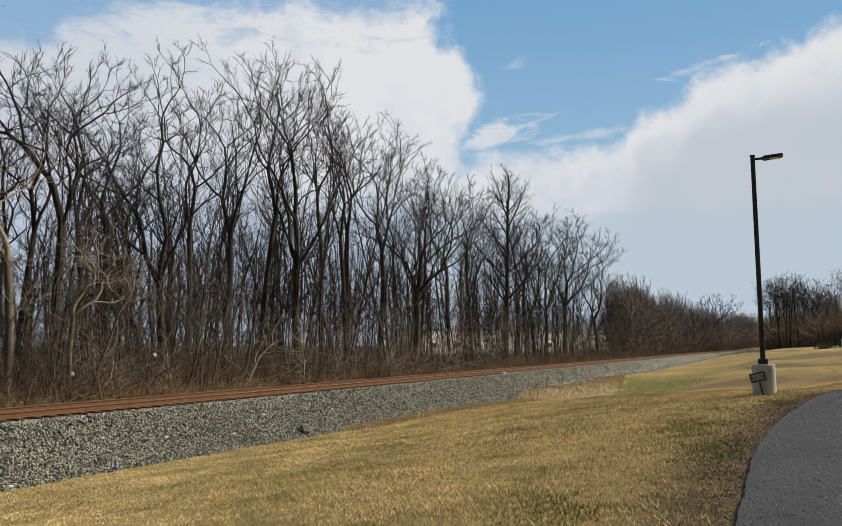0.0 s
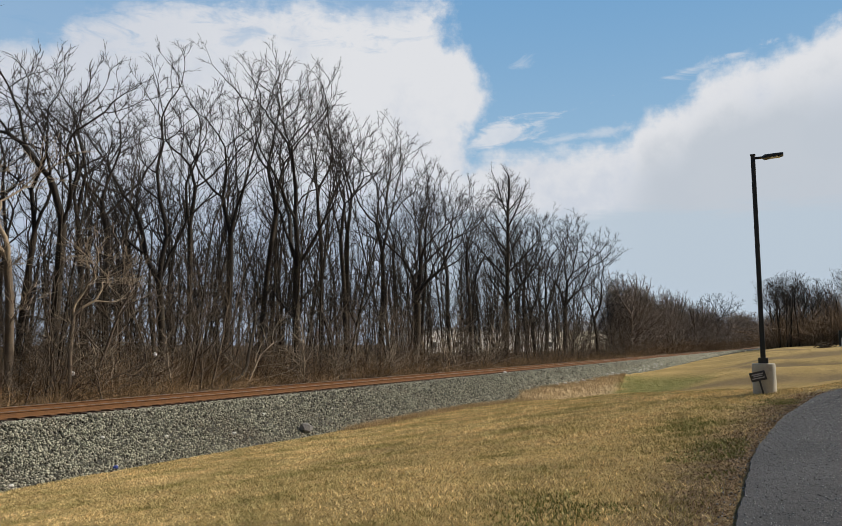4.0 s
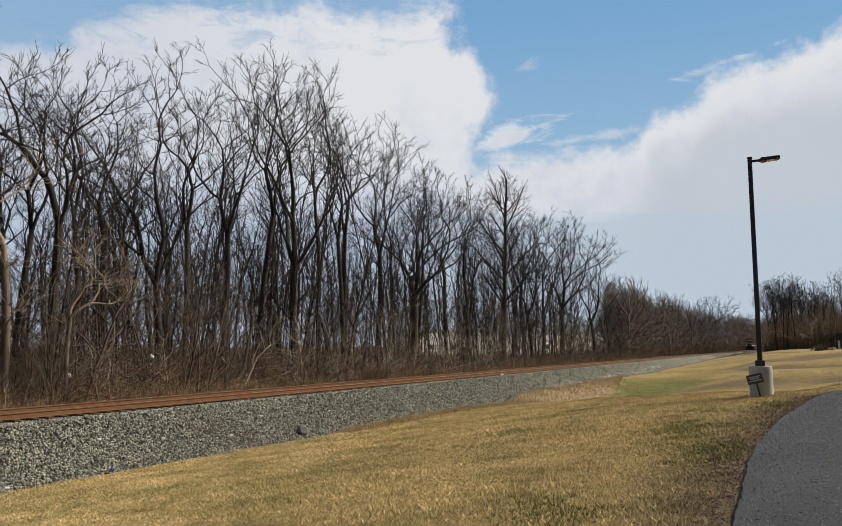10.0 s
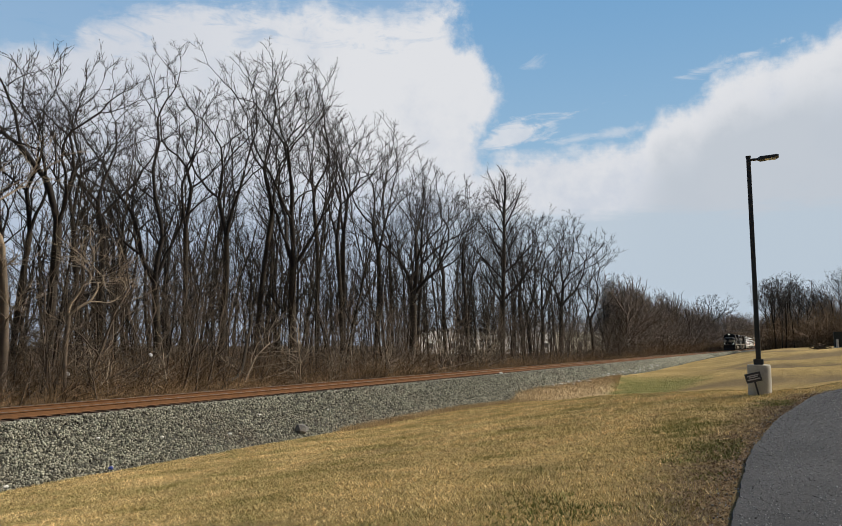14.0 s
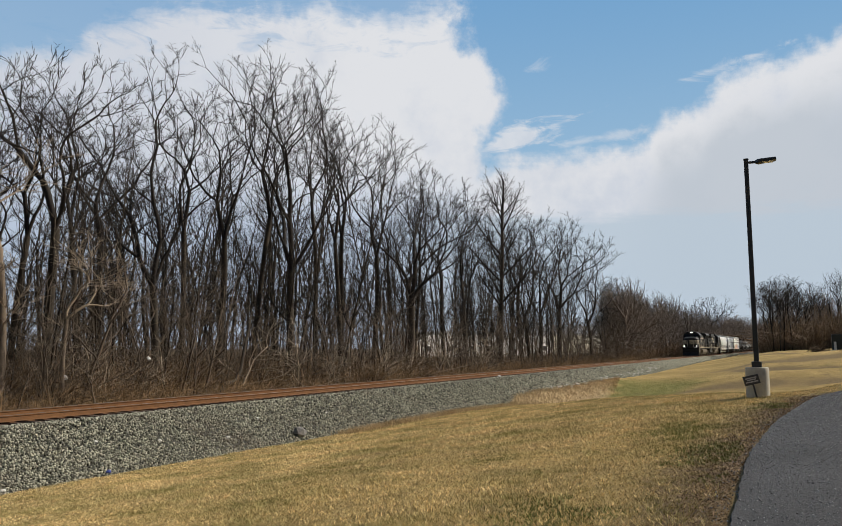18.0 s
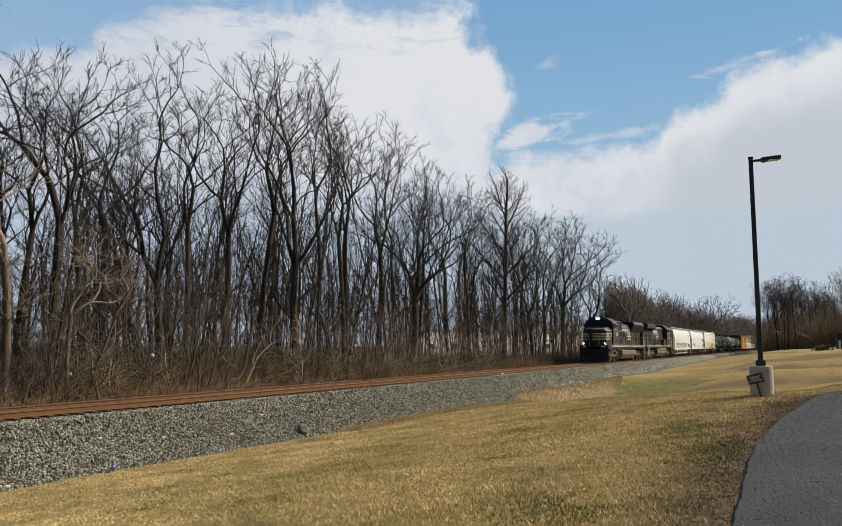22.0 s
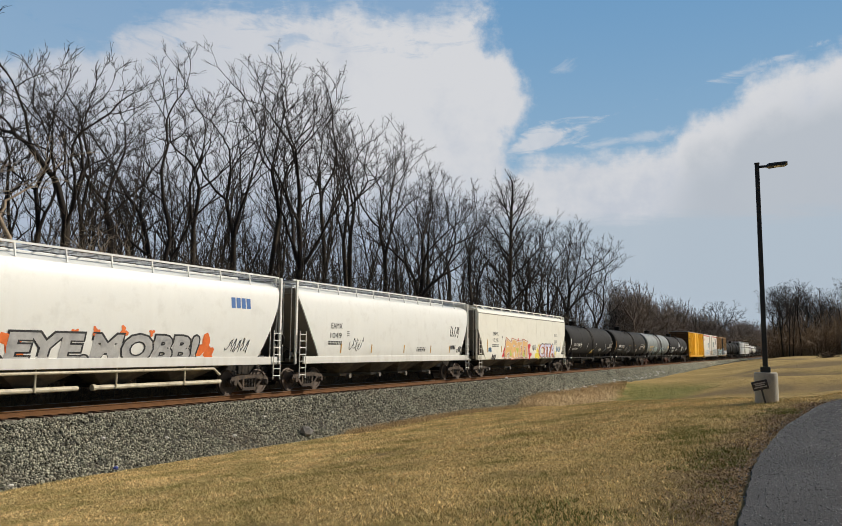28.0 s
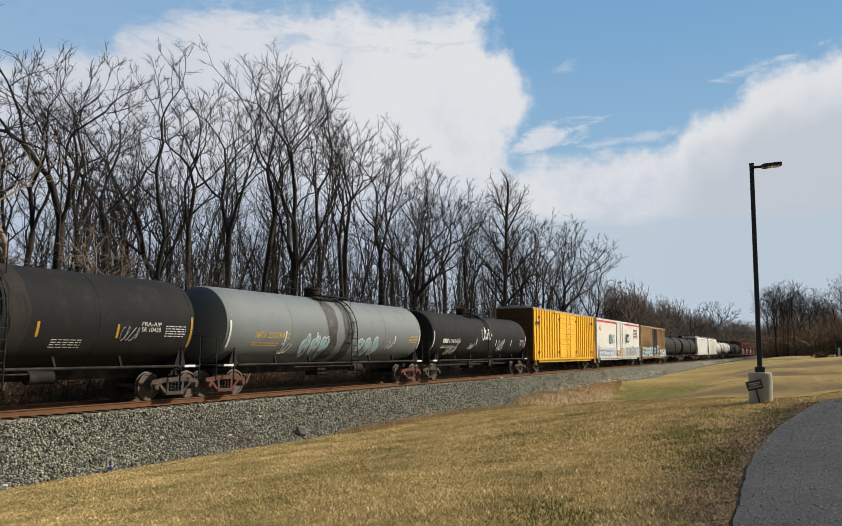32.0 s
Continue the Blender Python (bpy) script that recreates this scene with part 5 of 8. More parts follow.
# ---------------------------------------------------------------- the train: materials
def dusty(name, base, dust, z0, z1, rough=0.5, amount=0.8, streak=0.0, metal=0.0, stain=None, vary=0.12):
    """Vehicle paint under road dust that thins out upwards, with streaks run down from above."""
    m = mat(name, base, rough, metal, vary=vary, scale=1.1, fine=30, bump=0.06, dirt=stain, dirt_scale=1.4, dirt_at=0.60)
    n, lk = m.node_tree.nodes, m.node_tree.links
    b = n["Principled BSDF"]
    col = b.inputs["Base Color"].links[0].from_socket
    tc, sp = n.new("ShaderNodeTexCoord"), n.new("ShaderNodeSeparateXYZ")
    lk.new(tc.outputs["Object"], sp.inputs[0])
    mr = n.new("ShaderNodeMapRange")
    mr.inputs["From Min"].default_value, mr.inputs["From Max"].default_value = z1, z0
    mr.inputs["To Max"].default_value = amount
    lk.new(sp.outputs["Z"], mr.inputs["Value"])
    mp = n.new("ShaderNodeMapping")
    mp.inputs["Scale"].default_value = (1.6, 1.6, 0.22)
    lk.new(tc.outputs["Object"], mp.inputs[0])
    t = n.new("ShaderNodeTexNoise")
    t.inputs["Scale"].default_value, t.inputs["Detail"].default_value = 2.2, 7
    lk.new(mp.outputs[0], t.inputs["Vector"])
    mu = n.new("ShaderNodeMath")
    mu.operation, mu.use_clamp = "MULTIPLY_ADD", True
    lk.new(t.outputs["Fac"], mu.inputs[0])
    mu.inputs[1].default_value, mu.inputs[2].default_value = 1.0 + streak * 2, -0.15 - streak
    ad = n.new("ShaderNodeMath")
    ad.operation, ad.use_clamp = "MULTIPLY_ADD", True
    lk.new(mr.outputs[0], ad.inputs[0])
    lk.new(t.outputs["Fac"], ad.inputs[1])
    ad.inputs[2].default_value = 0.0
    if streak:
        lk.new(mu.outputs[0], ad.inputs[2])
        mu.inputs[1].default_value, mu.inputs[2].default_value = 2.4 * streak, -1.25 * streak
    mr.inputs["To Max"].default_value = amount * 1.9
    x = n.new("ShaderNodeMix")
    x.data_type = "RGBA"
    lk.new(ad.outputs[0], x.inputs["Factor"])
    lk.new(col, x.inputs["A"])
    x.inputs["B"].default_value = (*dust, 1)
    lk.new(x.outputs["Result"], b.inputs["Base Color"])
    return m


P_LOCO = dusty("black_locomotive_paint", (0.0055, 0.0055, 0.0055), (0.17, 0.118, 0.060), 1.60, 2.55, 0.5, 0.74, stain=(0.011, 0.010, 0.009))
P_CLEAN = mat("clean_black_paint", (0.007, 0.007, 0.008), 0.55, vary=0.15, bump=0.04)
P_LOCOROOF = mat("matt_black_roof", (0.012, 0.0125, 0.0135), 0.6, vary=0.2, bump=0.1, dirt=(0.06, 0.055, 0.05))
P_GRILLE = mat("dark_grille", (0.012, 0.011, 0.010), 0.8, vary=0.3, fine=90, bump=0.5)
P_STRIPE = mat("cream_striping", (0.72, 0.62, 0.44), 0.5, vary=0.12, bump=0.03)
P_GEAR = mat("dusty_running_gear", (0.125, 0.095, 0.058), 0.85, vary=0.35, scale=2.5, fine=25, bump=0.3, dirt=(0.06, 0.05, 0.042), dirt_scale=2.0, dirt_at=0.52)
P_TANKDUST = mat("dusty_fuel_tank", (0.165, 0.125, 0.075), 0.75, vary=0.25, scale=0.9, fine=20, bump=0.15, dirt=(0.05, 0.045, 0.04), dirt_scale=1.1, dirt_at=0.58)
P_UNDER = mat("black_underframe", (0.018, 0.017, 0.016), 0.8, vary=0.3, bump=0.2, dirt=(0.07, 0.055, 0.04), dirt_scale=2)
P_WHEEL = mat("wheel_steel", (0.12, 0.09, 0.07), 0.65, metal=0.3, vary=0.25, bump=0.2)
P_TRUCK = mat("weathered_truck_frame", (0.075, 0.060, 0.050), 0.85, vary=0.35, bump=0.3, dirt=(0.16, 0.12, 0.085), dirt_scale=3)
P_TRUCKRED = mat("rusty_truck_frame", (0.14, 0.062, 0.042), 0.85, vary=0.35, bump=0.3, dirt=(0.08, 0.05, 0.04), dirt_scale=3)
P_CAB = mat("cab_glass", (0.010, 0.012, 0.014), 0.08, vary=0.05, bump=0)
P_ALU = mat("bright_window_frame", (0.62, 0.62, 0.60), 0.4, metal=0.4, vary=0.1, bump=0)
P_HANDRAIL = mat("pale_handrail", (0.74, 0.68, 0.56), 0.5, vary=0.15, bump=0)
P_WHITEHOP = dusty("white_hopper_paint", (0.755, 0.765, 0.73), (0.42, 0.36, 0.27), 0.9, 1.9, 0.45, 0.34, streak=0.12, stain=(0.65, 0.65, 0.61), vary=0.04)
P_CREAMHOP = dusty("cream_hopper_paint", (0.80, 0.79, 0.70), (0.50, 0.43, 0.32), 0.9, 1.8, 0.5, 0.30, streak=0.12, stain=(0.70, 0.68, 0.58), vary=0.06)
# The shadow under the car ends is put into this grey.
P_SLOPE = mat("grey_with_slope_shade", (0.17, 0.16, 0.14), 0.7, vary=0.2, scale=1.5, fine=30, bump=0.1, dirt=(0.2, 0.17, 0.13), dirt_scale=1)
P_HOPDARK = mat("dusty_hopper_bottoms", (0.10, 0.085, 0.068), 0.85, vary=0.3, bump=0.2, dirt=(0.22, 0.18, 0.13), dirt_scale=1.5)
P_PIPE = mat("cream_outlet_pipe", (0.58, 0.52, 0.38), 0.55, vary=0.15, bump=0.05, dirt=(0.3, 0.25, 0.18), dirt_scale=3)
P_BLACKTANK = dusty("black_tank_paint", (0.0155, 0.0155, 0.0155), (0.050, 0.042, 0.034), 1.0, 2.3, 0.80, 0.45, streak=0.20, stain=(0.034, 0.029, 0.024), vary=0.25)
P_GREYTANK = dusty("grey_tank_paint", (0.175, 0.20, 0.20), (0.13, 0.118, 0.095), 1.0, 2.2, 0.70, 0.35, streak=0.15, stain=(0.145, 0.155, 0.15), vary=0.14)
P_RUNS = mat("brown_run_down_dirt", (0.040, 0.034, 0.029), 0.85, vary=0.4, scale=2, fine=20, bump=0.05, stretch=(3, 3, 0.4), dirt=(0.022, 0.020, 0.018), dirt_scale=2, dirt_at=0.5)
P_BAND = mat("spilled_product_stain", (0.045, 0.043, 0.040), 0.7, vary=0.3, scale=3, bump=0.05, dirt=(0.16, 0.16, 0.15), dirt_scale=3, dirt_at=0.58)
P_PALETANK = dusty("pale_tank_paint", (0.62, 0.60, 0.55), (0.25, 0.22, 0.18), 1.0, 2.2, 0.5, 0.4, streak=0.2)
P_YELLOW = dusty("yellow_boxcar_paint", (0.93, 0.54, 0.02), (0.45, 0.27, 0.07), 0.8, 1.8, 0.5, 0.25, streak=0.12, stain=(0.76, 0.41, 0.03), vary=0.07)
# Yellow car's end: the shade it stands in is put into this brown.
P_YELSHADE = mat("shaded_boxcar_end", (0.10, 0.052, 0.016), 0.7, vary=0.2, bump=0.1)
P_GALV = mat("galvanised_roof", (0.40, 0.42, 0.44), 0.5, metal=0.4, vary=0.15, bump=0.1)
P_WHITEBOX = dusty("white_boxcar_paint", (0.80, 0.78, 0.72), (0.35, 0.28, 0.2), 0.8, 2.0, 0.5, 0.3, streak=0.2, stain=(0.55, 0.48, 0.40))
P_TANBOX = dusty("tan_boxcar_paint", (0.46, 0.30, 0.14), (0.16, 0.11, 0.07), 0.8, 2.4, 0.6, 0.4, streak=0.25, stain=(0.22, 0.12, 0.06))
P_REDBOX = dusty("oxide_red_boxcar_paint", (0.20, 0.045, 0.030), (0.12, 0.075, 0.05), 0.8, 2.4, 0.6, 0.4, streak=0.2)
P_REFLECT = mat("yellow_reflector", (0.52, 0.28, 0.03), 0.4, vary=0.08, bump=0)
P_REFLECTW = mat("white_reflector", (0.75, 0.74, 0.70), 0.4, vary=0.08, bump=0)
P_PLACARD = mat("yellow_notice", (0.62, 0.44, 0.05), 0.6, vary=0.2, scale=4, bump=0, dirt=(0.5, 0.42, 0.2), dirt_scale=3)
P_MARKB = mat("black_lettering", (0.03, 0.03, 0.032), 0.6, vary=0.1, bump=0)
P_MARKW = mat("white_lettering", (0.75, 0.74, 0.70), 0.6, vary=0.1, bump=0)
P_MARKY = mat("yellow_lettering", (0.75, 0.45, 0.05), 0.6, vary=0.1, bump=0)
P_MARKBLUE = mat("blue_lettering", (0.04, 0.13, 0.36), 0.6, vary=0.1, bump=0)
P_SPRAY = {k: mat("spray_paint_" + k, c, 0.55, vary=0.22, scale=4, fine=20, bump=0.02, dirt=d, dirt_scale=2.5, dirt_at=0.56) for k, c, d in (
    ("silver", (0.42, 0.42, 0.41), (0.22, 0.22, 0.22)), ("black", (0.022, 0.022, 0.024), (0.04, 0.04, 0.04)), ("orange", (0.75, 0.17, 0.03), (0.6, 0.10, 0.02)), ("white", (0.75, 0.75, 0.74), (0.6, 0.6, 0.62)),
    ("red", (0.60, 0.03, 0.03), (0.45, 0.02, 0.03)), ("sand", (0.72, 0.44, 0.17), (0.78, 0.55, 0.25)), ("yellow", (0.80, 0.66, 0.06), (0.75, 0.6, 0.1)), ("lilac", (0.70, 0.67, 0.80), (0.42, 0.40, 0.55)),
    ("teal", (0.30, 0.50, 0.55), (0.42, 0.60, 0.63)), ("brown", (0.42, 0.13, 0.05), (0.33, 0.09, 0.04)), ("green", (0.48, 0.55, 0.08), (0.4, 0.5, 0.1)), ("blue", (0.10, 0.28, 0.50), (0.14, 0.3, 0.5)))}
P_HEADLAMP = glow("headlamp_glow", (1.0, 0.93, 0.80), 30.0)
P_DITCH = glow("ditch_lamp_glow", (1.0, 0.95, 0.85), 9.0)

STOCK = {}


def stock(key, build, material, smooth=32):
    """Meshes that many vehicles share."""
    if key not in STOCK:
        STOCK[key] = build().mesh(key, material, smooth)
    return STOCK[key]


def lettering(text, size, fat=0.0, shear=0.0):
    """A mesh of characters, 'size' high, in the x, z plane and facing -y; starts at x = 0."""
    cu = bpy.data.curves.new("text", "FONT")
    cu.body, cu.size, cu.offset, cu.shear, cu.resolution_u = text, size * 1.4, fat, shear, 3
    ob = new("text", cu)
    bpy.context.view_layer.update()
    me = bpy.data.meshes.new_from_object(ob.evaluated_get(bpy.context.evaluated_depsgraph_get()))
    bpy.data.objects.remove(ob)
    for v in me.vertices:
        v.co = (v.co.x, 0.0, v.co.y)
    return me


def flat_text(name, text, x0, x1, z0, z1, y, material, parent, label, fat=0.0, shear=0.0, wrap=None):
    me = lettering(text, 1.0, fat, shear)
    co = np.array([v.co[:] for v in me.vertices])
    lo, hi = co.min(0), co.max(0)
    for v in me.vertices:
        zz = z0 + (v.co.z - lo[2]) / (hi[2] - lo[2]) * (z1 - z0)
        v.co = (x0 + (v.co.x - lo[0]) / (hi[0] - lo[0]) * (x1 - x0), y if wrap is None else -wrap(zz) - y, zz)
    me.materials.clear()
    me.materials.append(material)
    return part(name, me, None, parent, label)


def bars(x0, x1, z0, z1, rows, y, seed=1, wrap=None, gap=0.35, cols=None):
    """Rows of short bars in place of small lettering."""
    rnd = random.Random(seed)
    s = Shape()
    dz = (z1 - z0) / rows
    for r in range(rows):
        za, zb = z0 + r * dz + dz * gap / 2, z0 + (r + 1) * dz - dz * gap / 2
        x = x0
        while x < x1 - 0.02:
            w = (x1 - x0) / cols * 0.78 if cols else min(rnd.uniform(0.06, 0.22), x1 - x)
            ya, yb = (y, y) if wrap is None else (-wrap(za) - y, -wrap(zb) - y)
            s.add([(x, ya, za), (x + w, ya, za), (x + w, yb, zb), (x, yb, zb)], [(0, 1, 2, 3)])
            x += (x1 - x0) / cols if cols else w + 0.05
    return s


def blob(x, z, r, y, seed, wrap=None, sx=1.0, n=18):
    """A sprayed cloud: a lumpy disc."""
    rnd = random.Random(seed)
    p = []
    for i in range(n):
        a = 2 * math.pi * i / n
        k = r * (0.75 + 0.3 * math.sin(a * 3 + seed) + rnd.uniform(-0.12, 0.12))
        zz = z + k * math.sin(a)
        p.append((x + sx * k * math.cos(a), y if wrap is None else -wrap(zz) - y, zz))
    return Shape().add(p, [tuple(range(n))])


def wild(x0, x1, z0, z1, count, y, seed, grow_by=0.0, wrap=None, slant=0.12, thick=0.17):
    """Big angular sprayed strokes, letter-like but not letters: one shape for each."""
    rnd = random.Random(seed)
    shapes = []
    w = (x1 - x0) / count
    for i in range(count):
        s = Shape()
        cx, h = x0 + (i + 0.5) * w, (z1 - z0) * rnd.uniform(0.86, 1.0)
        zb = z0 + rnd.uniform(0, 0.06)
        strokes = [((-0.36, 0), (-0.30, 1)), ((-0.30, rnd.choice((1, 0.9))), (0.38, rnd.choice((0.95, 0.8)))), ((rnd.choice((0.3, 0.0, 0.36)), 0.95), (rnd.choice((0.34, 0.1, 0.4)), 0.02))]
        if rnd.random() < 0.7:
            strokes.append(((-0.3, rnd.uniform(0.35, 0.5)), (0.3, rnd.uniform(0.4, 0.6))))
        if rnd.random() < 0.5:
            strokes.append(((-0.36, 0.05), (0.36, 0.05)))
        for (ax, az), (bx, bz) in strokes:
            a = Vector((cx + ax * w + slant * az * h, 0, zb + az * h))
            b = Vector((cx + bx * w + slant * bz * h, 0, zb + bz * h))
            d = (b - a).normalized()
            a, b = a - d * (0.03 + grow_by), b + d * (0.03 + grow_by)
            nrm = Vector((-d.z, 0, d.x)) * (thick * (z1 - z0) * 0.55 * rnd.uniform(0.85, 1.2) + grow_by)
            q = [a - nrm * 1.1, b - nrm * 0.85, b + nrm * 0.85, a + nrm * 1.1]
            yy = y + 0.0006 * i + rnd.uniform(0, 0.0005)
            s.add([(v.x, yy if wrap is None else -wrap(v.z) - y - 0.0006 * i, v.z) for v in q], [(0, 1, 2, 3)])
        shapes.append(s)
    return shapes


# ---------------------------------------------------------------- running gear
WHEELS = []      # (wheelset, radius, index of the vehicle)


def wheelset_shape(r):
    s = Shape()
    for sgn in (-1, 1):
        prof = [(0.68, 0.09), (0.68, r - 0.09), (0.665, r - 0.075), (0.665, r + 0.025), (0.695, r + 0.028), (0.71, r), (0.80, r - 0.006), (0.80, r - 0.07), (0.765, r - 0.09), (0.755, 0.16), (0.81, 0.13), (0.81, 0.0)]
        s.lathe_y([(sgn * a, b) for a, b in prof], 28)
    s.lathe_y([(-1.05, 0.07), (-0.7, 0.085), (0.7, 0.085), (1.05, 0.07)], 12)
    # lugs that show the turning
    for k in range(3):
        a = k * 2.094
        s.tube([(0.10 * math.sin(a), -0.79, 0.10 * math.cos(a)), (0.10 * math.sin(a), -0.835, 0.10 * math.cos(a))], 0.022, 6)
    return s


def freight_truck(car, x, frame_mat, car_index):
    bol = part("truck", stock("truck_bolster", lambda: Shape().box(-0.22, 0.22, -0.98, 0.98, 0.38, 0.70, 0.03).box(-0.16, 0.16, -0.3, 0.3, 0.68, 0.86, 0.03), P_UNDER), None, car, at=pose(x, 0, 0))

    def side_frame():
        s = Shape()
        up = [(-1.08, 0.56), (-1.0, 0.66), (-0.45, 0.74), (0.45, 0.74), (1.0, 0.66), (1.08, 0.56), (1.08, 0.47), (0.72, 0.52), (0.40, 0.60), (-0.40, 0.60), (-0.72, 0.52), (-1.08, 0.47)]
        s.plate(up, -0.07, 0.07)
        for k in (-1, 1):
            s.plate([(k * 0.78, 0.56), (k * 0.66, 0.58), (k * 0.34, 0.27), (k * 0.40, 0.19)], -0.06, 0.06)
            s.plate([(k * 0.30, 0.62), (k * 0.40, 0.62), (k * 0.38, 0.24), (k * 0.28, 0.24)], -0.06, 0.06)
            s.box(k * 0.89 - 0.15, k * 0.89 + 0.15, -0.10, 0.10, 0.33, 0.58, 0.03)
            s.lathe_y([(-0.17, 0.0), (-0.17, 0.085), (-0.10, 0.115), (0.0, 0.115)], 14, k * 0.89, 0.457)
        s.plate([(-0.42, 0.17), (0.42, 0.17), (0.38, 0.28), (-0.38, 0.28)], -0.09, 0.09)
        return s

    def springs():
        s = Shape()
        for i in (-0.16, 0.0, 0.16):
            for z in np.arange(0.29, 0.56, 0.05):
                s.lathe_z([(z, 0.062), (z + 0.018, 0.072), (z + 0.036, 0.062)], 10, i, 0)
        return s

    for sgn in (-1, 1):
        fr = part("side_frame", stock("side_frame_" + frame_mat.name, side_frame, frame_mat), None, bol, at=pose(0, sgn * 1.02, 0, 0, 0, 0 if sgn < 0 else 180))
    part("springs", stock("springs", springs, P_UNDER), None, bol, at=pose(0, -1.02, 0))
    for k in (-0.89, 0.89):
        w = part("wheelset", stock("wheelset", lambda: wheelset_shape(0.457), P_WHEEL), None, bol, at=pose(k, 0, 0.457))
        WHEELS.append((w, 0.457, car_index, (k, 0, 0.457)))
    return bol


def coupler(car, x, s):
    part("coupler", stock("coupler", lambda: Shape().box(-0.55, 0.05, -0.08, 0.08, 0.78, 0.96, 0.02).box(0.0, 0.28, -0.13, 0.13, 0.72, 1.0, 0.04).box(0.22, 0.34, -0.05, 0.10, 0.74, 0.98, 0.02).tube([(0.0, -0.22, 0.72), (0.2, -0.26, 0.45), (0.45, -0.1, 0.40)], 0.025, 6), P_UNDER), None, car, at=pose(x, 0, 0, 0, 0, 0 if s > 0 else 180))


def ladder(x0, x1, y, z0, z1, n, r=0.018):
    s = Shape()
    for x in (x0, x1):
        s.tube([(x, y, z0), (x, y, z1)], r * 1.2, 6)
    for i in range(n):
        z = z0 + (i + 0.5) * (z1 - z0) / n
        s.tube([(x0, y, z), (x1, y, z)], r, 6)
    return s


# ---------------------------------------------------------------- covered hoppers
def round_side(z):
    """Half width of the round-sided hopper at a height."""
    pts = ((1.10, 1.40), (1.45, 1.47), (2.0, 1.53), (2.7, 1.55), (3.4, 1.52), (3.9, 1.44), (4.15, 1.33), (4.30, 0.9), (4.36, 0.0))
    for (a, wa), (b, wb) in zip(pts[:-1], pts[1:]):
        if z <= b:
            return wa + (wb - wa) * max(0.0, (z - a) / (b - a))
    return 0.0


def flat_side(z):
    pts = ((1.10, 1.53), (4.06, 1.53), (4.12, 1.52), (4.28, 1.40), (4.40, 0.95), (4.46, 0.0))
    for (a, wa), (b, wb) in zip(pts[:-1], pts[1:]):
        if z <= b:
            return wa + (wb - wa) * max(0.0, (z - a) / (b - a))
    return 0.0


def hopper_car(i, L, label, paint, side, slope_l, slope_r, round_body=True, pipe=False, group="covered hoppers"):
    """slope: (outer x at the eave, inner x at the sill, height where the end slope starts)."""
    car = thing("covered_hopper", label, "hopper car", group=group)
    zs = [1.16, 1.45, 1.8, 2.3, 2.8, 3.3, 3.7, 3.95, 4.06, 4.10, 4.2, 4.30, 4.36] if round_body else [1.16, 1.5, 2.0, 2.6, 3.2, 3.8, 4.06, 4.09, 4.12, 4.2, 4.28, 4.40, 4.455]
    (xl, xli, zl), (xr, xri, zr) = slope_l, slope_r

    def floor_at(x):
        a = zl + (1.16 - zl) * min(1, max(0, (x - xl) / (xli - xl))) ** (0.8 if round_body else 1.0)
        b = zr + (1.16 - zr) * min(1, max(0, (xr - x) / (xr - xri))) ** (0.8 if round_body else 1.0)
        return max(a, b)

    rings = []
    for x in [xl + (xli - xl) * k / 6 for k in range(7)] + list(np.linspace(xli + 0.3, xri - 0.3, 24)) + [xri + (xr - xri) * k / 6 for k in range(7)]:
        f = floor_at(x)
        h = [(side(max(z, f)), max(z, f)) for z in zs]
        rings.append([(x, -w, z) for w, z in h] + [(x, w, z) for w, z in h[::-1]])
    part("body", Shape().loft(rings), paint, car)
    # skins over the end slopes, darkened in colour to stand for shadow
    for xa, xb in ((xl, xli), (xr, xri)):
        st = [xa + (xb - xa) * k / 6 for k in range(7)]
        part("slope_sheet", Shape().loft([[(x - 0.03 * math.copysign(1, xb - xa), -side(floor_at(x)) + 0.03, floor_at(x) - 0.015), (x - 0.03 * math.copysign(1, xb - xa), side(floor_at(x)) - 0.03, floor_at(x) - 0.015),
                                           (x, side(floor_at(x)) - 0.05, floor_at(x) + 0.02), (x, -side(floor_at(x)) + 0.05, floor_at(x) + 0.02)] for x in st]), P_SLOPE, car, "dusty slope sheet with the car end's shadow in its grey")
    part("roof_hatch", Shape().box(xl + 1.2, xr - 1.2, -0.32, 0.32, 4.33, 4.46, 0.03), paint, car)
    if not round_body:
        part("eave_rib", Shape().box(xl - 0.05, xr + 0.05, -1.548, -1.52, 4.03, 4.075).box(xl - 0.05, xr + 0.05, 1.52, 1.548, 4.03, 4.075), P_SLOPE, car, "dark eave line")
        part("sill_seam", Shape().box(xli, xri, -1.541, -1.52, 1.545, 1.57), paint, car)
        for k in range(1, 8):
            xs = xli + (xri - xli) * k / 8
            part("side_seam", Shape().box(xs - 0.015, xs + 0.015, -1.5325, -1.52, 1.58, 4.02), paint, car)
    # roof walk with its guard rail
    rail = Shape()
    posts = 12
    yr = 1.25
    for sgn in (-1, 1):
        rail.box(xl - 0.1, xr + 0.1, sgn * yr - 0.025, sgn * yr + 0.025, 4.50, 4.56)
    if round_body:
        at = [xl + 0.1 + (xr - xl - 0.2) * k / (posts - 1) for k in range(posts)]
    else:
        at = [xr - 0.25, xr - 1.15] + [xr - 2.3 - 1.64 * k for k in range(10)]
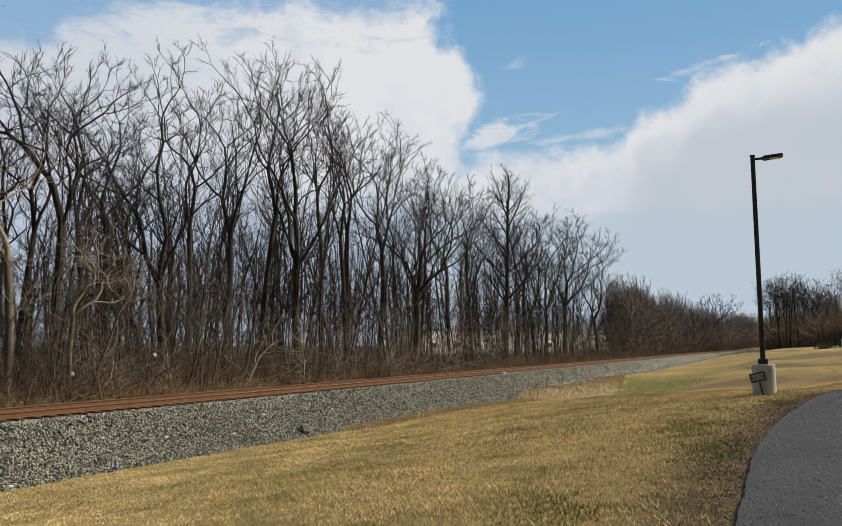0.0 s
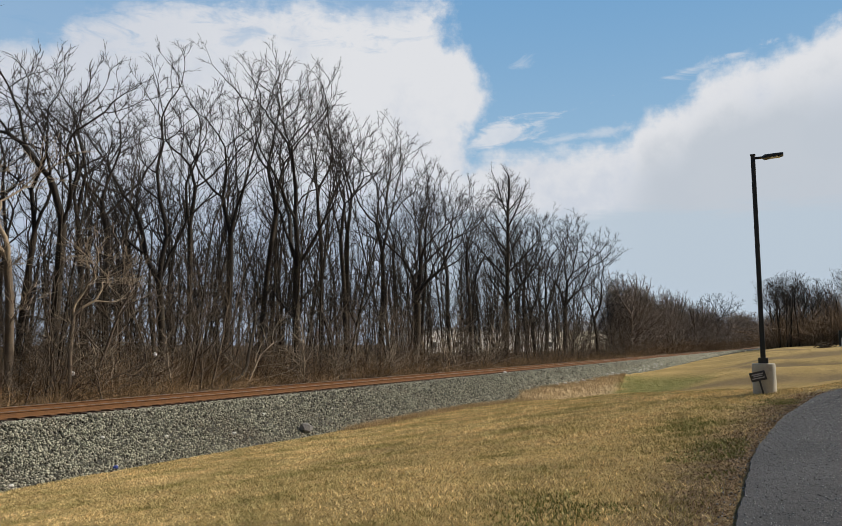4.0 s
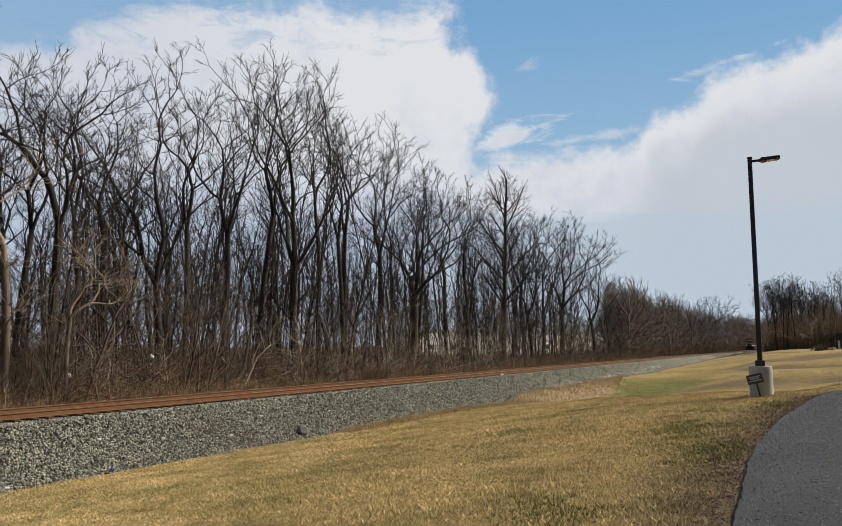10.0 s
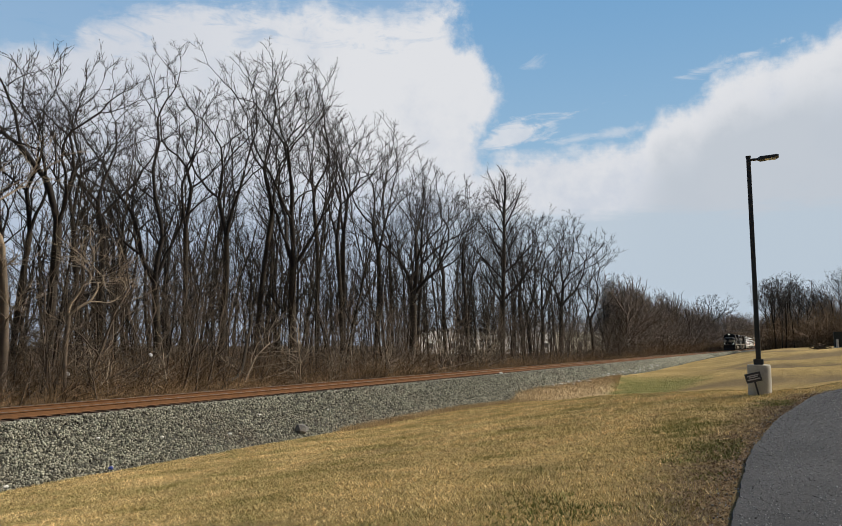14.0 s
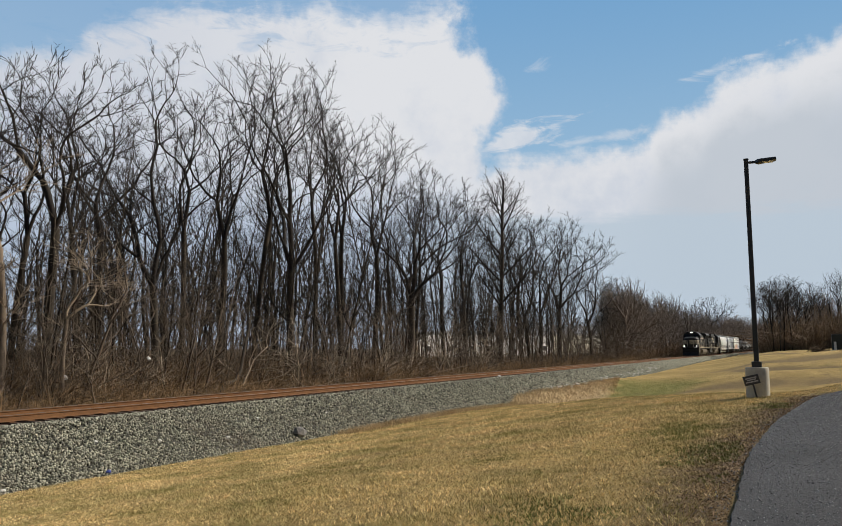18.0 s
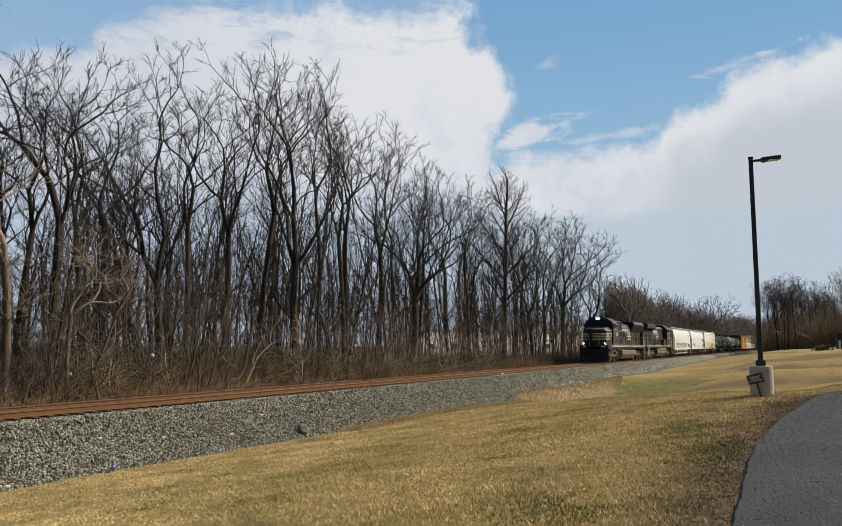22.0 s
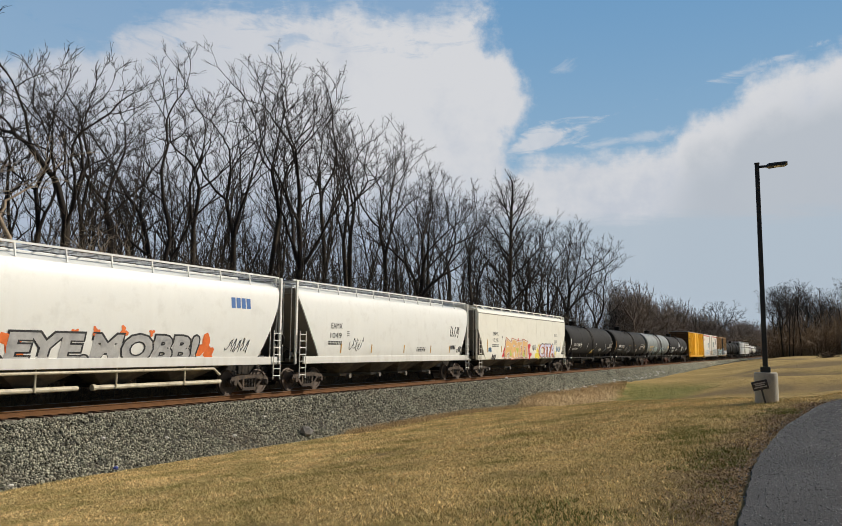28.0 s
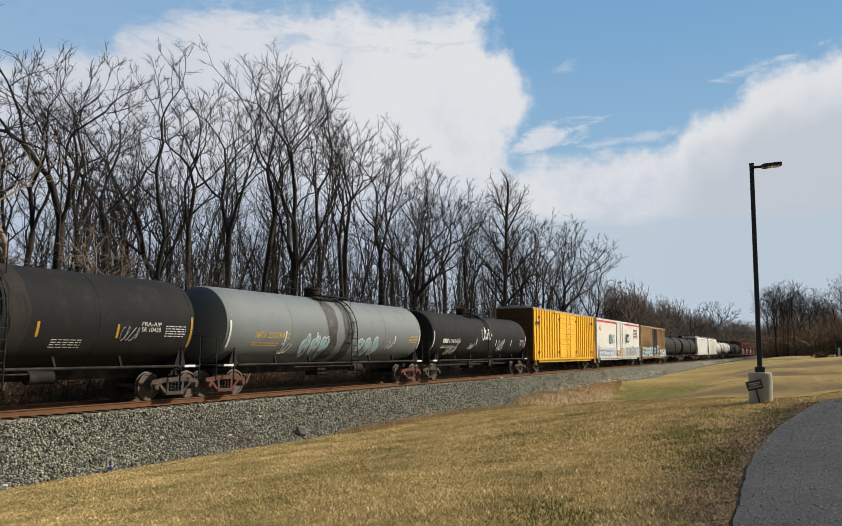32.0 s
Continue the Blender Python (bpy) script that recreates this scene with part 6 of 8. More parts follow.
    for x in at:
        for sgn in (-1, 1):
            if round_body:
                rail.tube([(x, sgn * 1.32, 4.12), (x, sgn * yr, 4.53)], 0.03, 5)
            else:
                rail.slab([(sgn * 1.46, 4.18), (sgn * 1.42, 4.18), (sgn * (yr - 0.02), 4.53), (sgn * (yr + 0.03), 4.53)], x - 0.055, x + 0.055)
    if not round_body:
        for sgn in (-1, 1):
            rail.tube([(xr + 0.08, sgn * yr, 4.53), (xr + 0.17, sgn * (yr + 0.02), 4.50), (xr + 0.20, sgn * 1.38, 4.2)], 0.03, 6)
    part("guard_rail", rail, paint, car)
    walk_deck = Shape()
    for k in range(2 * posts):
        x = xl + 0.2 + (xr - xl - 0.4) * k / (2 * posts - 1)
        walk_deck.box(x - 0.02, x + 0.02, -1.2 if round_body else -0.8, 1.2 if round_body else 0.8, 4.44, 4.47)
    for y in (-1.1, -0.9, -0.7, -0.5, 0.5, 0.7, 0.9, 1.1) if round_body else (-0.7, -0.5, 0.5, 0.7):
        walk_deck.box(xl, xr, y - 0.035, y + 0.035, 4.47, 4.485)
    part("roof_walk", walk_deck, P_GALV, car)
    # sills, end platforms, corner posts
    half = L / 2 - 0.45
    part("side_sill", Shape().box(xli - 1.3 if round_body else xl, xri + 1.3 if round_body else xr, -1.50, -1.44, 1.12, 1.42, 0.012).box(xli - 0.9, xri + 0.9, 1.44, 1.50, 1.12, 1.42, 0.012), paint, car)
    part("centre_sill", Shape().box(-half, half, -0.25, 0.25, 0.72, 1.12, 0.02), P_UNDER, car)
    for sgn, xe, xi in ((-1, xl, xli), (1, xr, xri)):
        part("end_platform", Shape().box(min(sgn * half, xe + sgn * 0.1), max(sgn * half, xe + sgn * 0.1), -1.45, 1.45, 1.08, 1.2, 0.02).box(min(xi, xe), max(xi, xe), -0.2, 0.2, 1.1, 1.3), P_SLOPE, car)
        for y in (-1.42, 1.42):
            part("corner_post", Shape().box(xe - 0.06 + sgn * 0.05, xe + 0.06 + sgn * 0.05, y - 0.04, y + 0.04, 1.12, 4.50, 0.01), paint, car)
            part("end_rod", Shape().tube([(xe + sgn * 0.1, y * 0.4, 4.35), (xe + sgn * 0.1, y * 0.25, 1.2)], 0.035, 6), paint, car)
        part("end_beam", Shape().box(xe - 0.03 + sgn * 0.08, xe + 0.03 + sgn * 0.08, -1.45, 1.45, 4.42, 4.5), paint, car)
        part("end_bulkhead", Shape().box(xe - 0.03, xe + 0.03, -1.3, 1.3, max(zl if sgn < 0 else zr, 2.4), 4.2), P_SLOPE, car)
        x0 = xe - sgn * 0.05
        part("ladder", ladder(min(x0, x0 - sgn * 0.42), max(x0, x0 - sgn * 0.42), -1.56, 0.55, 2.45 if round_body else 2.5, 7), paint, car)
        part("end_ladder", Shape().tube([(xe + sgn * 0.18, -1.25, 1.2), (xe + sgn * 0.18, -1.25, 4.4)], 0.02, 6).tube([(xe + sgn * 0.18, -0.85, 1.2), (xe + sgn * 0.18, -0.85, 4.4)], 0.02, 6), paint, car)
        coupler(car, sgn * (L / 2 - 0.36), sgn)
        freight_truck(car, sgn * (L / 2 - 1.85), P_TRUCK, i)
    part("brake_wheel", Shape().lathe_x([(xl - 0.22, 0.0), (xl - 0.22, 0.26), (xl - 0.18, 0.27), (xl - 0.17, 0.0)], 16, -0.7, 2.1), P_UNDER, car)
    part("brake_gear", Shape().lathe_x([(xl + 0.3, 0), (xl + 0.3, 0.17), (xl + 0.85, 0.17), (xl + 0.85, 0)], 12, -0.75, 1.5).box(xl + 0.2, xl + 0.5, -0.5, -0.1, 1.2, 1.6, 0.03).tube([(xl + 0.1, -0.6, 1.9), (xl + 0.6, -0.8, 1.6), (xl + 1.2, -1.1, 1.2)], 0.02, 5), P_UNDER, car)
    # discharge bays
    n = 4
    for k in range(n):
        cx = xli + 1.55 + (xri - xli - 3.1) * (k + 0.5) / n
        w = (xri - xli - 3.1) / n / 2
        if not round_body:
            cx, w = xli + 1.8 + (xri - xli - 4.3) * k / (n - 1), (xri - xli - 4.3) / (n - 1) / 2 - 0.08
        q = [[(cx - w, -1.42, 1.16), (cx + w, -1.42, 1.16), (cx + w, 1.42, 1.16), (cx - w, 1.42, 1.16)], [(cx - 0.42, -0.72, 0.60), (cx + 0.42, -0.72, 0.60), (cx + 0.42, 0.72, 0.60), (cx - 0.42, 0.72, 0.60)]]
        bay = part("discharge_bay", Shape().loft(q), P_HOPDARK, car)
        part("outlet_gate", Shape().box(cx - 0.5, cx + 0.5, -0.85, 0.85, 0.50, 0.62, 0.02).lathe_y([(-1.02, 0.0), (-1.02, 0.10), (-0.85, 0.10), (-0.85, 0.0)], 12, cx + 0.1, 0.50), P_SLOPE if not pipe else P_UNDER, bay)
    if pipe:
        for z, xa, xb in ((0.55, -5.9, -0.2), (0.55, 0.4, 5.7)):
            part("outlet_pipe", Shape().tube([(xa, -1.25, z), (xb, -1.25, z)], 0.075, 10).tube([(xa - 0.1, -1.25, z), (xa, -1.25, z)], 0.10, 10), P_PIPE, car)
        part("pipe_rail", Shape().tube([(-5.2, -1.4, 0.80), (-4.9, -1.4, 1.02), (5.2, -1.4, 1.02), (5.5, -1.4, 0.80)], 0.045, 8), P_PIPE, car)
        for x in (-4.3, -1.6, 1.1, 3.9):
            part("pipe_hanger", Shape().tube([(x, -1.33, 0.5), (x, -1.33, 1.15)], 0.03, 6), P_PIPE, car)
    return car


def hopper_marks(car, side, initials, xm, zm, tall, number, wide, seed):
    flat_text("reporting_mark", initials, xm, xm + wide, zm, zm + tall, 0.008, P_MARKB, car, "black stencilled reporting mark", wrap=side)
    flat_text("car_number", number, xm - 0.06, xm + wide * 0.95, zm - tall * 1.75, zm - tall * 0.75, 0.008, P_MARKB, car, "black stencilled car number", wrap=side)
    part("small_lettering", bars(xm - 0.2, xm + wide, zm - tall * 3.0, zm - tall * 2.2, 2, 0.008, seed + 1, side), P_MARKB, car, "small black weight data")


# ---------------------------------------------------------------- tank cars
def tank_car(i, L, label, paint, shift=0.0, radius=1.47, group="tank cars", marks=None, band=None, truck_mat=None, dome=True):
    car = thing("tank_car", label, "tank car", group=group)
    cz, r = 2.56, radius
    hl = L / 2 - 0.88
    prof = [(-hl - 0.42, 0.02), (-hl - 0.40, r * 0.35), (-hl - 0.32, r * 0.62), (-hl - 0.18, r * 0.86), (-hl - 0.05, r * 0.975), (-hl + 0.06, r)]
    tank = part("tank", Shape().lathe_x(prof + [(x, r) for x in np.linspace(-hl + 1, hl - 1, 8)] + [(-a, b) for a, b in prof[::-1]], 48, 0, cz), paint, car)
    for x in (-hl * 0.98, -hl * 0.5, hl * 0.5, hl * 0.98):
        part("weld_ring", Shape().lathe_x([(x - 0.03, r - 0.01), (x - 0.02, r + 0.006), (x + 0.02, r + 0.006), (x + 0.03, r - 0.01)], 48, 0, cz), paint, tank)
    for band, soil in (((band, P_BAND), ((band[0] - 1.35, band[1] - 1.3), P_BAND)) if band else (((shift - 0.45, shift - 0.12), P_RUNS), ((shift + 0.75, shift + 1.3), P_RUNS)) if marks else ()):
        n = 40
        s = Shape()
        for k in range(n):
            a0, a1 = [math.pi * (0.0 + 1.02 * (k + d) / n) - math.pi * 0.51 for d in (0, 1)]
            pts = []
            for a, w in ((a0, 0), (a1, 0), (a1, 1), (a0, 1)):
                hw = (band[1] - band[0]) / 2 * (1 + 0.16 * math.sin(a * 5 + band[0]) + 0.10 * math.sin(a * 11))
                cx = (band[0] + band[1]) / 2
                pts.append((cx + (hw if w else -hw), -(r + 0.010) * math.cos(a + math.pi * 0.0) , cz + (r + 0.010) * math.sin(a)))
            s.add(pts, [(0, 1, 2, 3)])
        part("spill_stain", s, soil, tank, "dark run-down stain round the dome")
    # dome, platform, ladder
    if dome:
        part("dome", Shape().lathe_z([(cz + r - 0.1, 0.34), (cz + r + 0.30, 0.34), (cz + r + 0.36, 0.38), (cz + r + 0.42, 0.36), (cz + r + 0.46, 0.0)], 20, shift - 0.9, 0).lathe_z([(cz + r, 0.1), (cz + r + 0.5, 0.1), (cz + r + 0.55, 0.0)], 10, shift - 0.1, 0.2), P_UNDER, car)
        pf = Shape().box(shift - 1.5, shift + 0.9, -0.95, -0.45, cz + r + 0.04, cz + r + 0.08).box(shift - 1.5, shift + 0.9, 0.45, 0.95, cz + r + 0.04, cz + r + 0.08)
        for y in (-0.95, 0.95):
            for x in (shift - 1.5, shift - 0.3, shift + 0.9):
                pf.tube([(x, y, cz + r - 0.4), (x, y, cz + r + 0.75)], 0.018, 5)
            for z in (0.42, 0.75):
                pf.tube([(shift - 1.5, y, cz + r + z), (shift + 0.9, y, cz + r + z)], 0.016, 5)
        part("platform", pf, P_UNDER, car)
        lad = Shape()
        for x in (shift + 0.12, shift + 0.58):
            lad.tube([(x, -r - 0.12, 0.62), (x, -r - 0.12, cz)] + [(x, -(r + 0.1) * math.cos(a), cz + (r + 0.1) * math.sin(a)) for a in (0.3, 0.6, 0.9, 1.2)], 0.026, 6)
        for k in range(7):
            z = 0.7 + k * 0.30
            lad.tube([(shift + 0.12, -r - 0.12, z), (shift + 0.58, -r - 0.12, z)], 0.02, 6)
        for a in (0.25, 0.55, 0.85, 1.1):
            lad.tube([(shift + 0.12, -(r + 0.1) * math.cos(a), cz + (r + 0.1) * math.sin(a)), (shift + 0.58, -(r + 0.1) * math.cos(a), cz + (r + 0.1) * math.sin(a))], 0.02, 6)
        part("ladder", lad, P_UNDER, car)
    # underframe: side running rail, bolsters, end platforms with railings
    part("running_rail", Shape().tube([(-hl + 0.6, -1.42, 1.12), (hl - 0.6, -1.42, 1.12)], 0.045, 8).tube([(-hl + 0.6, 1.42, 1.12), (hl - 0.6, 1.42, 1.12)], 0.045, 8), P_UNDER, car)
    st = Shape()
    for x in (-hl * 0.62, -hl * 0.32, hl * 0.32, hl * 0.62):
        st.plate([(x - 0.03, 1.12), (x + 0.05, 1.12), (x - 0.07, 1.45), (x - 0.15, 1.45)], -1.40, -1.32)
    part("rail_brackets", st, P_UNDER, car)
    part("centre_sill", Shape().box(-L / 2 + 0.5, L / 2 - 0.5, -0.22, 0.22, 0.74, 1.08, 0.02), P_UNDER, car)
    for sgn in (-1, 1):
        x = sgn * (hl - 0.45)
        part("saddle", Shape().loft([[(x - 0.30, y, 1.0), (x + 0.30, y, 1.0), (x + 0.10, y, z), (x - 0.10, y, z)] for y, z in ((-1.36, 1.62), (-0.9, 1.3), (0, 1.1), (0.9, 1.3), (1.36, 1.62))]), P_UNDER, car)
        xe = sgn * (L / 2 - 0.42)
        part("end_platform", Shape().box(min(xe, sgn * (hl - 0.9)), max(xe, sgn * (hl - 0.9)), -1.40, 1.40, 1.06, 1.14, 0.015), P_UNDER, car)
        part("end_railing", Shape().tube([(xe, -1.35, 0.6), (xe, -1.35, 2.15), (xe - sgn * 0.03, -0.6, 2.15), (xe, -0.6, 1.1)], 0.025, 6).tube([(xe, -0.6, 1.1), (xe - sgn * 0.7, -1.3, 1.9)], 0.02, 6).tube([(xe - sgn * 0.9, -1.38, 0.6), (xe - sgn * 0.9, -1.38, 1.75)], 0.03, 6), P_UNDER, car)
        part("sill_step", Shape().box(xe - sgn * 0.55 - 0.25, xe - sgn * 0.55 + 0.25, -1.46, -1.40, 1.08, 1.16), P_REFLECTW, car, "white-painted grab step")
        coupler(car, sgn * (L / 2 - 0.36), sgn)
        freight_truck(car, sgn * (hl - 0.35), truck_mat or P_TRUCK, i)
    part("valve_gear", Shape().box(-0.4, 0.3, -0.35, 0.35, 0.55, 1.1, 0.05).tube([(-2.5, -0.6, 0.95), (2.8, -0.6, 0.95)], 0.03, 6).lathe_x([(2.2, 0), (2.2, 0.2), (3.0, 0.2), (3.0, 0)], 12, -0.5, 0.85), P_UNDER, car)

    def skin(z):
        return math.sqrt(max(0.02, r * r - (z - cz) ** 2))
    if marks:
        marks(car, skin, hl)
    return car


def reflectors(car, skin, xs, material, z0=2.0, z1=2.42):
    for k, x in enumerate(xs):
        s = Shape()
        zz = np.linspace(z0, z1, 4)
        for a, b in zip(zz[:-1], zz[1:]):
            s.add([(x - 0.042, -skin(a) - 0.008, a), (x + 0.042, -skin(a) - 0.008, a), (x + 0.042, -skin(b) - 0.008, b), (x - 0.042, -skin(b) - 0.008, b)], [(0, 1, 2, 3)])
        part("reflector", s, material, car)


def tall_reflectors(car, skin, hl, material):
    for x in (-hl + 0.1, hl - 0.1):
        s = Shape()
        zz = np.linspace(1.75, 2.75, 8)
        for a, b in zip(zz[:-1], zz[1:]):
            s.add([(x - 0.045, -skin(a) - 0.012, a), (x + 0.045, -skin(a) - 0.012, a), (x + 0.045, -skin(b) - 0.012, b), (x - 0.045, -skin(b) - 0.012, b)], [(0, 1, 2, 3)])
        part("reflector", s, material, car)


def tank_marks(number, mark_mat, refl, extra=None, x=-6.4, w=1.15, initials="", stops=(-1.5, 1.85, 4.7)):
    def put(car, skin, hl):
        if initials:
            flat_text("reporting_mark", initials, x, x + w * 0.62, 2.12, 2.36, 0.008, mark_mat, car, "stencilled reporting mark", wrap=skin)
        else:
            part("reporting_mark", bars(x, x + w * 0.62, 2.12, 2.36, 1, 0.008, 3, skin, 0.0, 4), mark_mat, car, "owner's initials as plain blocks")
        flat_text("car_number", number, x + w * 0.72, x + w * 1.75, 2.12, 2.36, 0.008, mark_mat, car, "stencilled car number", wrap=skin)
        part("small_lettering", bars(x - 0.1, x + 1.5, 1.80, 1.98, 2, 0.008, 4, skin, 0.62), mark_mat, car, "small weight data")
        part("small_lettering", bars(2.3, 3.3, 1.68, 1.96, 4, 0.008, 6, skin, 0.68), mark_mat, car, "small notices")
        part("data_panel", bars(hl - 1.25, hl - 0.35, 2.06, 2.46, 5, 0.008, 8, skin, 0.62), mark_mat, car, "white inspection data panel")
        reflectors(car, skin, (x + w * 1.85, *stops), refl)
        part("notice_frame", bars(x + w * 1.95, x + w * 1.95 + 0.2, 2.1, 2.36, 3, 0.008, 9, skin, 0.6, 1), mark_mat, car, "small framed notice")
        tall_reflectors(car, skin, hl, refl)
        if extra:
            extra(car, skin, hl)
    return put


# ---------------------------------------------------------------- boxcars
def boxcar(i, L, label, paint, end_mat, roof_mat, top=5.0, ribs=True, door=(-2.4, 2.1), door_mat=None, extra=None, group="boxcars"):
    car = thing("boxcar", label, "boxcar", group=group)
    h = L / 2 - 0.55
    w = 1.50
    part("body", Shape().box(-h, h, -w, w, 0.98, top - 0.14, 0.02), paint, car)
    part("car_end", Shape().box(-h - 0.03, -h + 0.0, -w + 0.02, w - 0.02, 1.0, top - 0.16).box(h, h + 0.03, -w + 0.02, w - 0.02, 1.0, top - 0.16), end_mat, car, "corrugated end panels")
    e = Shape()
    for k in range(9):
        z = 1.25 + k * (top - 1.7) / 8
        e.box(-h - 0.09, -h - 0.02, -w + 0.12, w - 0.12, z - 0.07, z + 0.07, 0.03)
    part("end_ribs", e, end_mat, car)
    part("roof", Shape().slab([(-w - 0.03, top - 0.16), (-w - 0.03, top - 0.08), (0, top + 0.05), (w + 0.03, top - 0.08), (w + 0.03, top - 0.16)], -h - 0.05, h + 0.05), roof_mat, car)
    rr = Shape()
    for k in range(13):
        x = -h + 0.3 + k * (2 * h - 0.6) / 12
        rr.slab([(-w, top - 0.09), (0, top + 0.035), (w, top - 0.09), (w, top - 0.04), (0, top + 0.09), (-w, top - 0.04)], x - 0.05, x + 0.05)
    part("roof_seams", rr, roof_mat, car)
    if ribs:
        for side in (-1, 1):
            x = -h + 0.12
            while x < h - 0.05:
                if not (door[0] - 0.1 < x < door[1] + 0.1):
                    part("side_post", stock("side_post_%s_%.2f" % (paint.name, top), lambda: Shape().plate([(-0.08, 1.0), (0.08, 1.0), (0.08, top - 0.2), (-0.08, top - 0.2)], -0.075, 0.0), paint), None, car, at=pose(x, side * w + (0 if side < 0 else 0.075), 0))
                x += 0.66
    dm = door_mat or paint
    d = part("door", Shape().box(door[0], door[1], -w - 0.085, -w - 0.0, 1.12, top - 0.3, 0.02), dm, car)
    dr = Shape()
    mid = (door[0] + door[1]) / 2
    for k in range(8):
        z = 1.4 + k * (top - 2.0) / 7
        dr.box(door[0] + 0.12, mid - 0.08, -w - 0.125, -w - 0.08, z - 0.05, z + 0.05, 0.01).box(mid + 0.08, door[1] - 0.12, -w - 0.125, -w - 0.08, z - 0.05, z + 0.05, 0.01)
    part("door_ribs", dr, dm, d)
    lk = Shape()
    for x in (mid - 0.5, mid + 0.5):
        lk.tube([(x, -w - 0.15, 1.15), (x, -w - 0.15, top - 0.35)], 0.03, 6)
    part("lock_rod", lk, dm, d)
    part("door_track", Shape().box(-h + 0.8, h - 0.8, -w - 0.14, -w - 0.02, 0.98, 1.10, 0.01).box(door[0] - 1.5, door[1] + 1.5, -w - 0.12, -w, top - 0.28, top - 0.2), paint, car)
    part("side_sill", Shape().box(-h + 1.4, h - 1.4, -w - 0.01, -w + 0.05, 0.80, 1.0), paint, car)
    part("centre_sill", Shape().box(-L / 2 + 0.5, L / 2 - 0.5, -0.25, 0.25, 0.72, 1.0, 0.02), P_UNDER, car)
    for sgn in (-1, 1):
        part("ladder", ladder(min(sgn * (h - 0.02), sgn * (h - 0.45)), max(sgn * (h - 0.02), sgn * (h - 0.45)), -w - 0.1, 0.55, 2.3, 6), paint, car)
        coupler(car, sgn * (L / 2 - 0.36), sgn)
        freight_truck(car, sgn * (h - 1.9), P_TRUCK, i)
    if extra:
        extra(car, h, w)
    return car


def tag_marks(car, y, items):
    """Sprayed pieces: (x0, x1, z0, z1, strokes, fill, outline)."""
    for n, (x0, x1, z0, z1, k, fill, line) in enumerate(items):
        for edge, body in zip(wild(x0, x1, z0, z1, k, y - 0.001, 30 + n, 0.045), wild(x0, x1, z0, z1, k, y - 0.009, 30 + n)):
            stroke = part("graffiti", edge, P_SPRAY[line], car, "outline of a sprayed graffiti stroke")
            part("graffiti_fill", body, P_SPRAY[fill], stroke, "sprayed fill of a graffiti stroke")


def squiggle(x, z, size, y, seed, wrap=None, n=5, r=0.012):
    """A thin scrawled tag: a few looping strokes."""
    rnd = random.Random(seed)
    s = Shape()
    for k in range(n):
        p = []
        cx, cz = x + size * (k - n / 2) * 0.42, z
        a0 = rnd.uniform(0, 6)
        for j in range(9):
            a = a0 + j * 0.75
            zz = cz + size * 0.42 * math.sin(a) + rnd.uniform(-0.1, 0.1) * size
            xx = cx + size * 0.26 * math.cos(a * 0.8) + 0.04 * j * size
            p.append((xx, y if wrap is None else -wrap(zz) - y, zz))
        s.tube(p, r, 4, False)
    return s


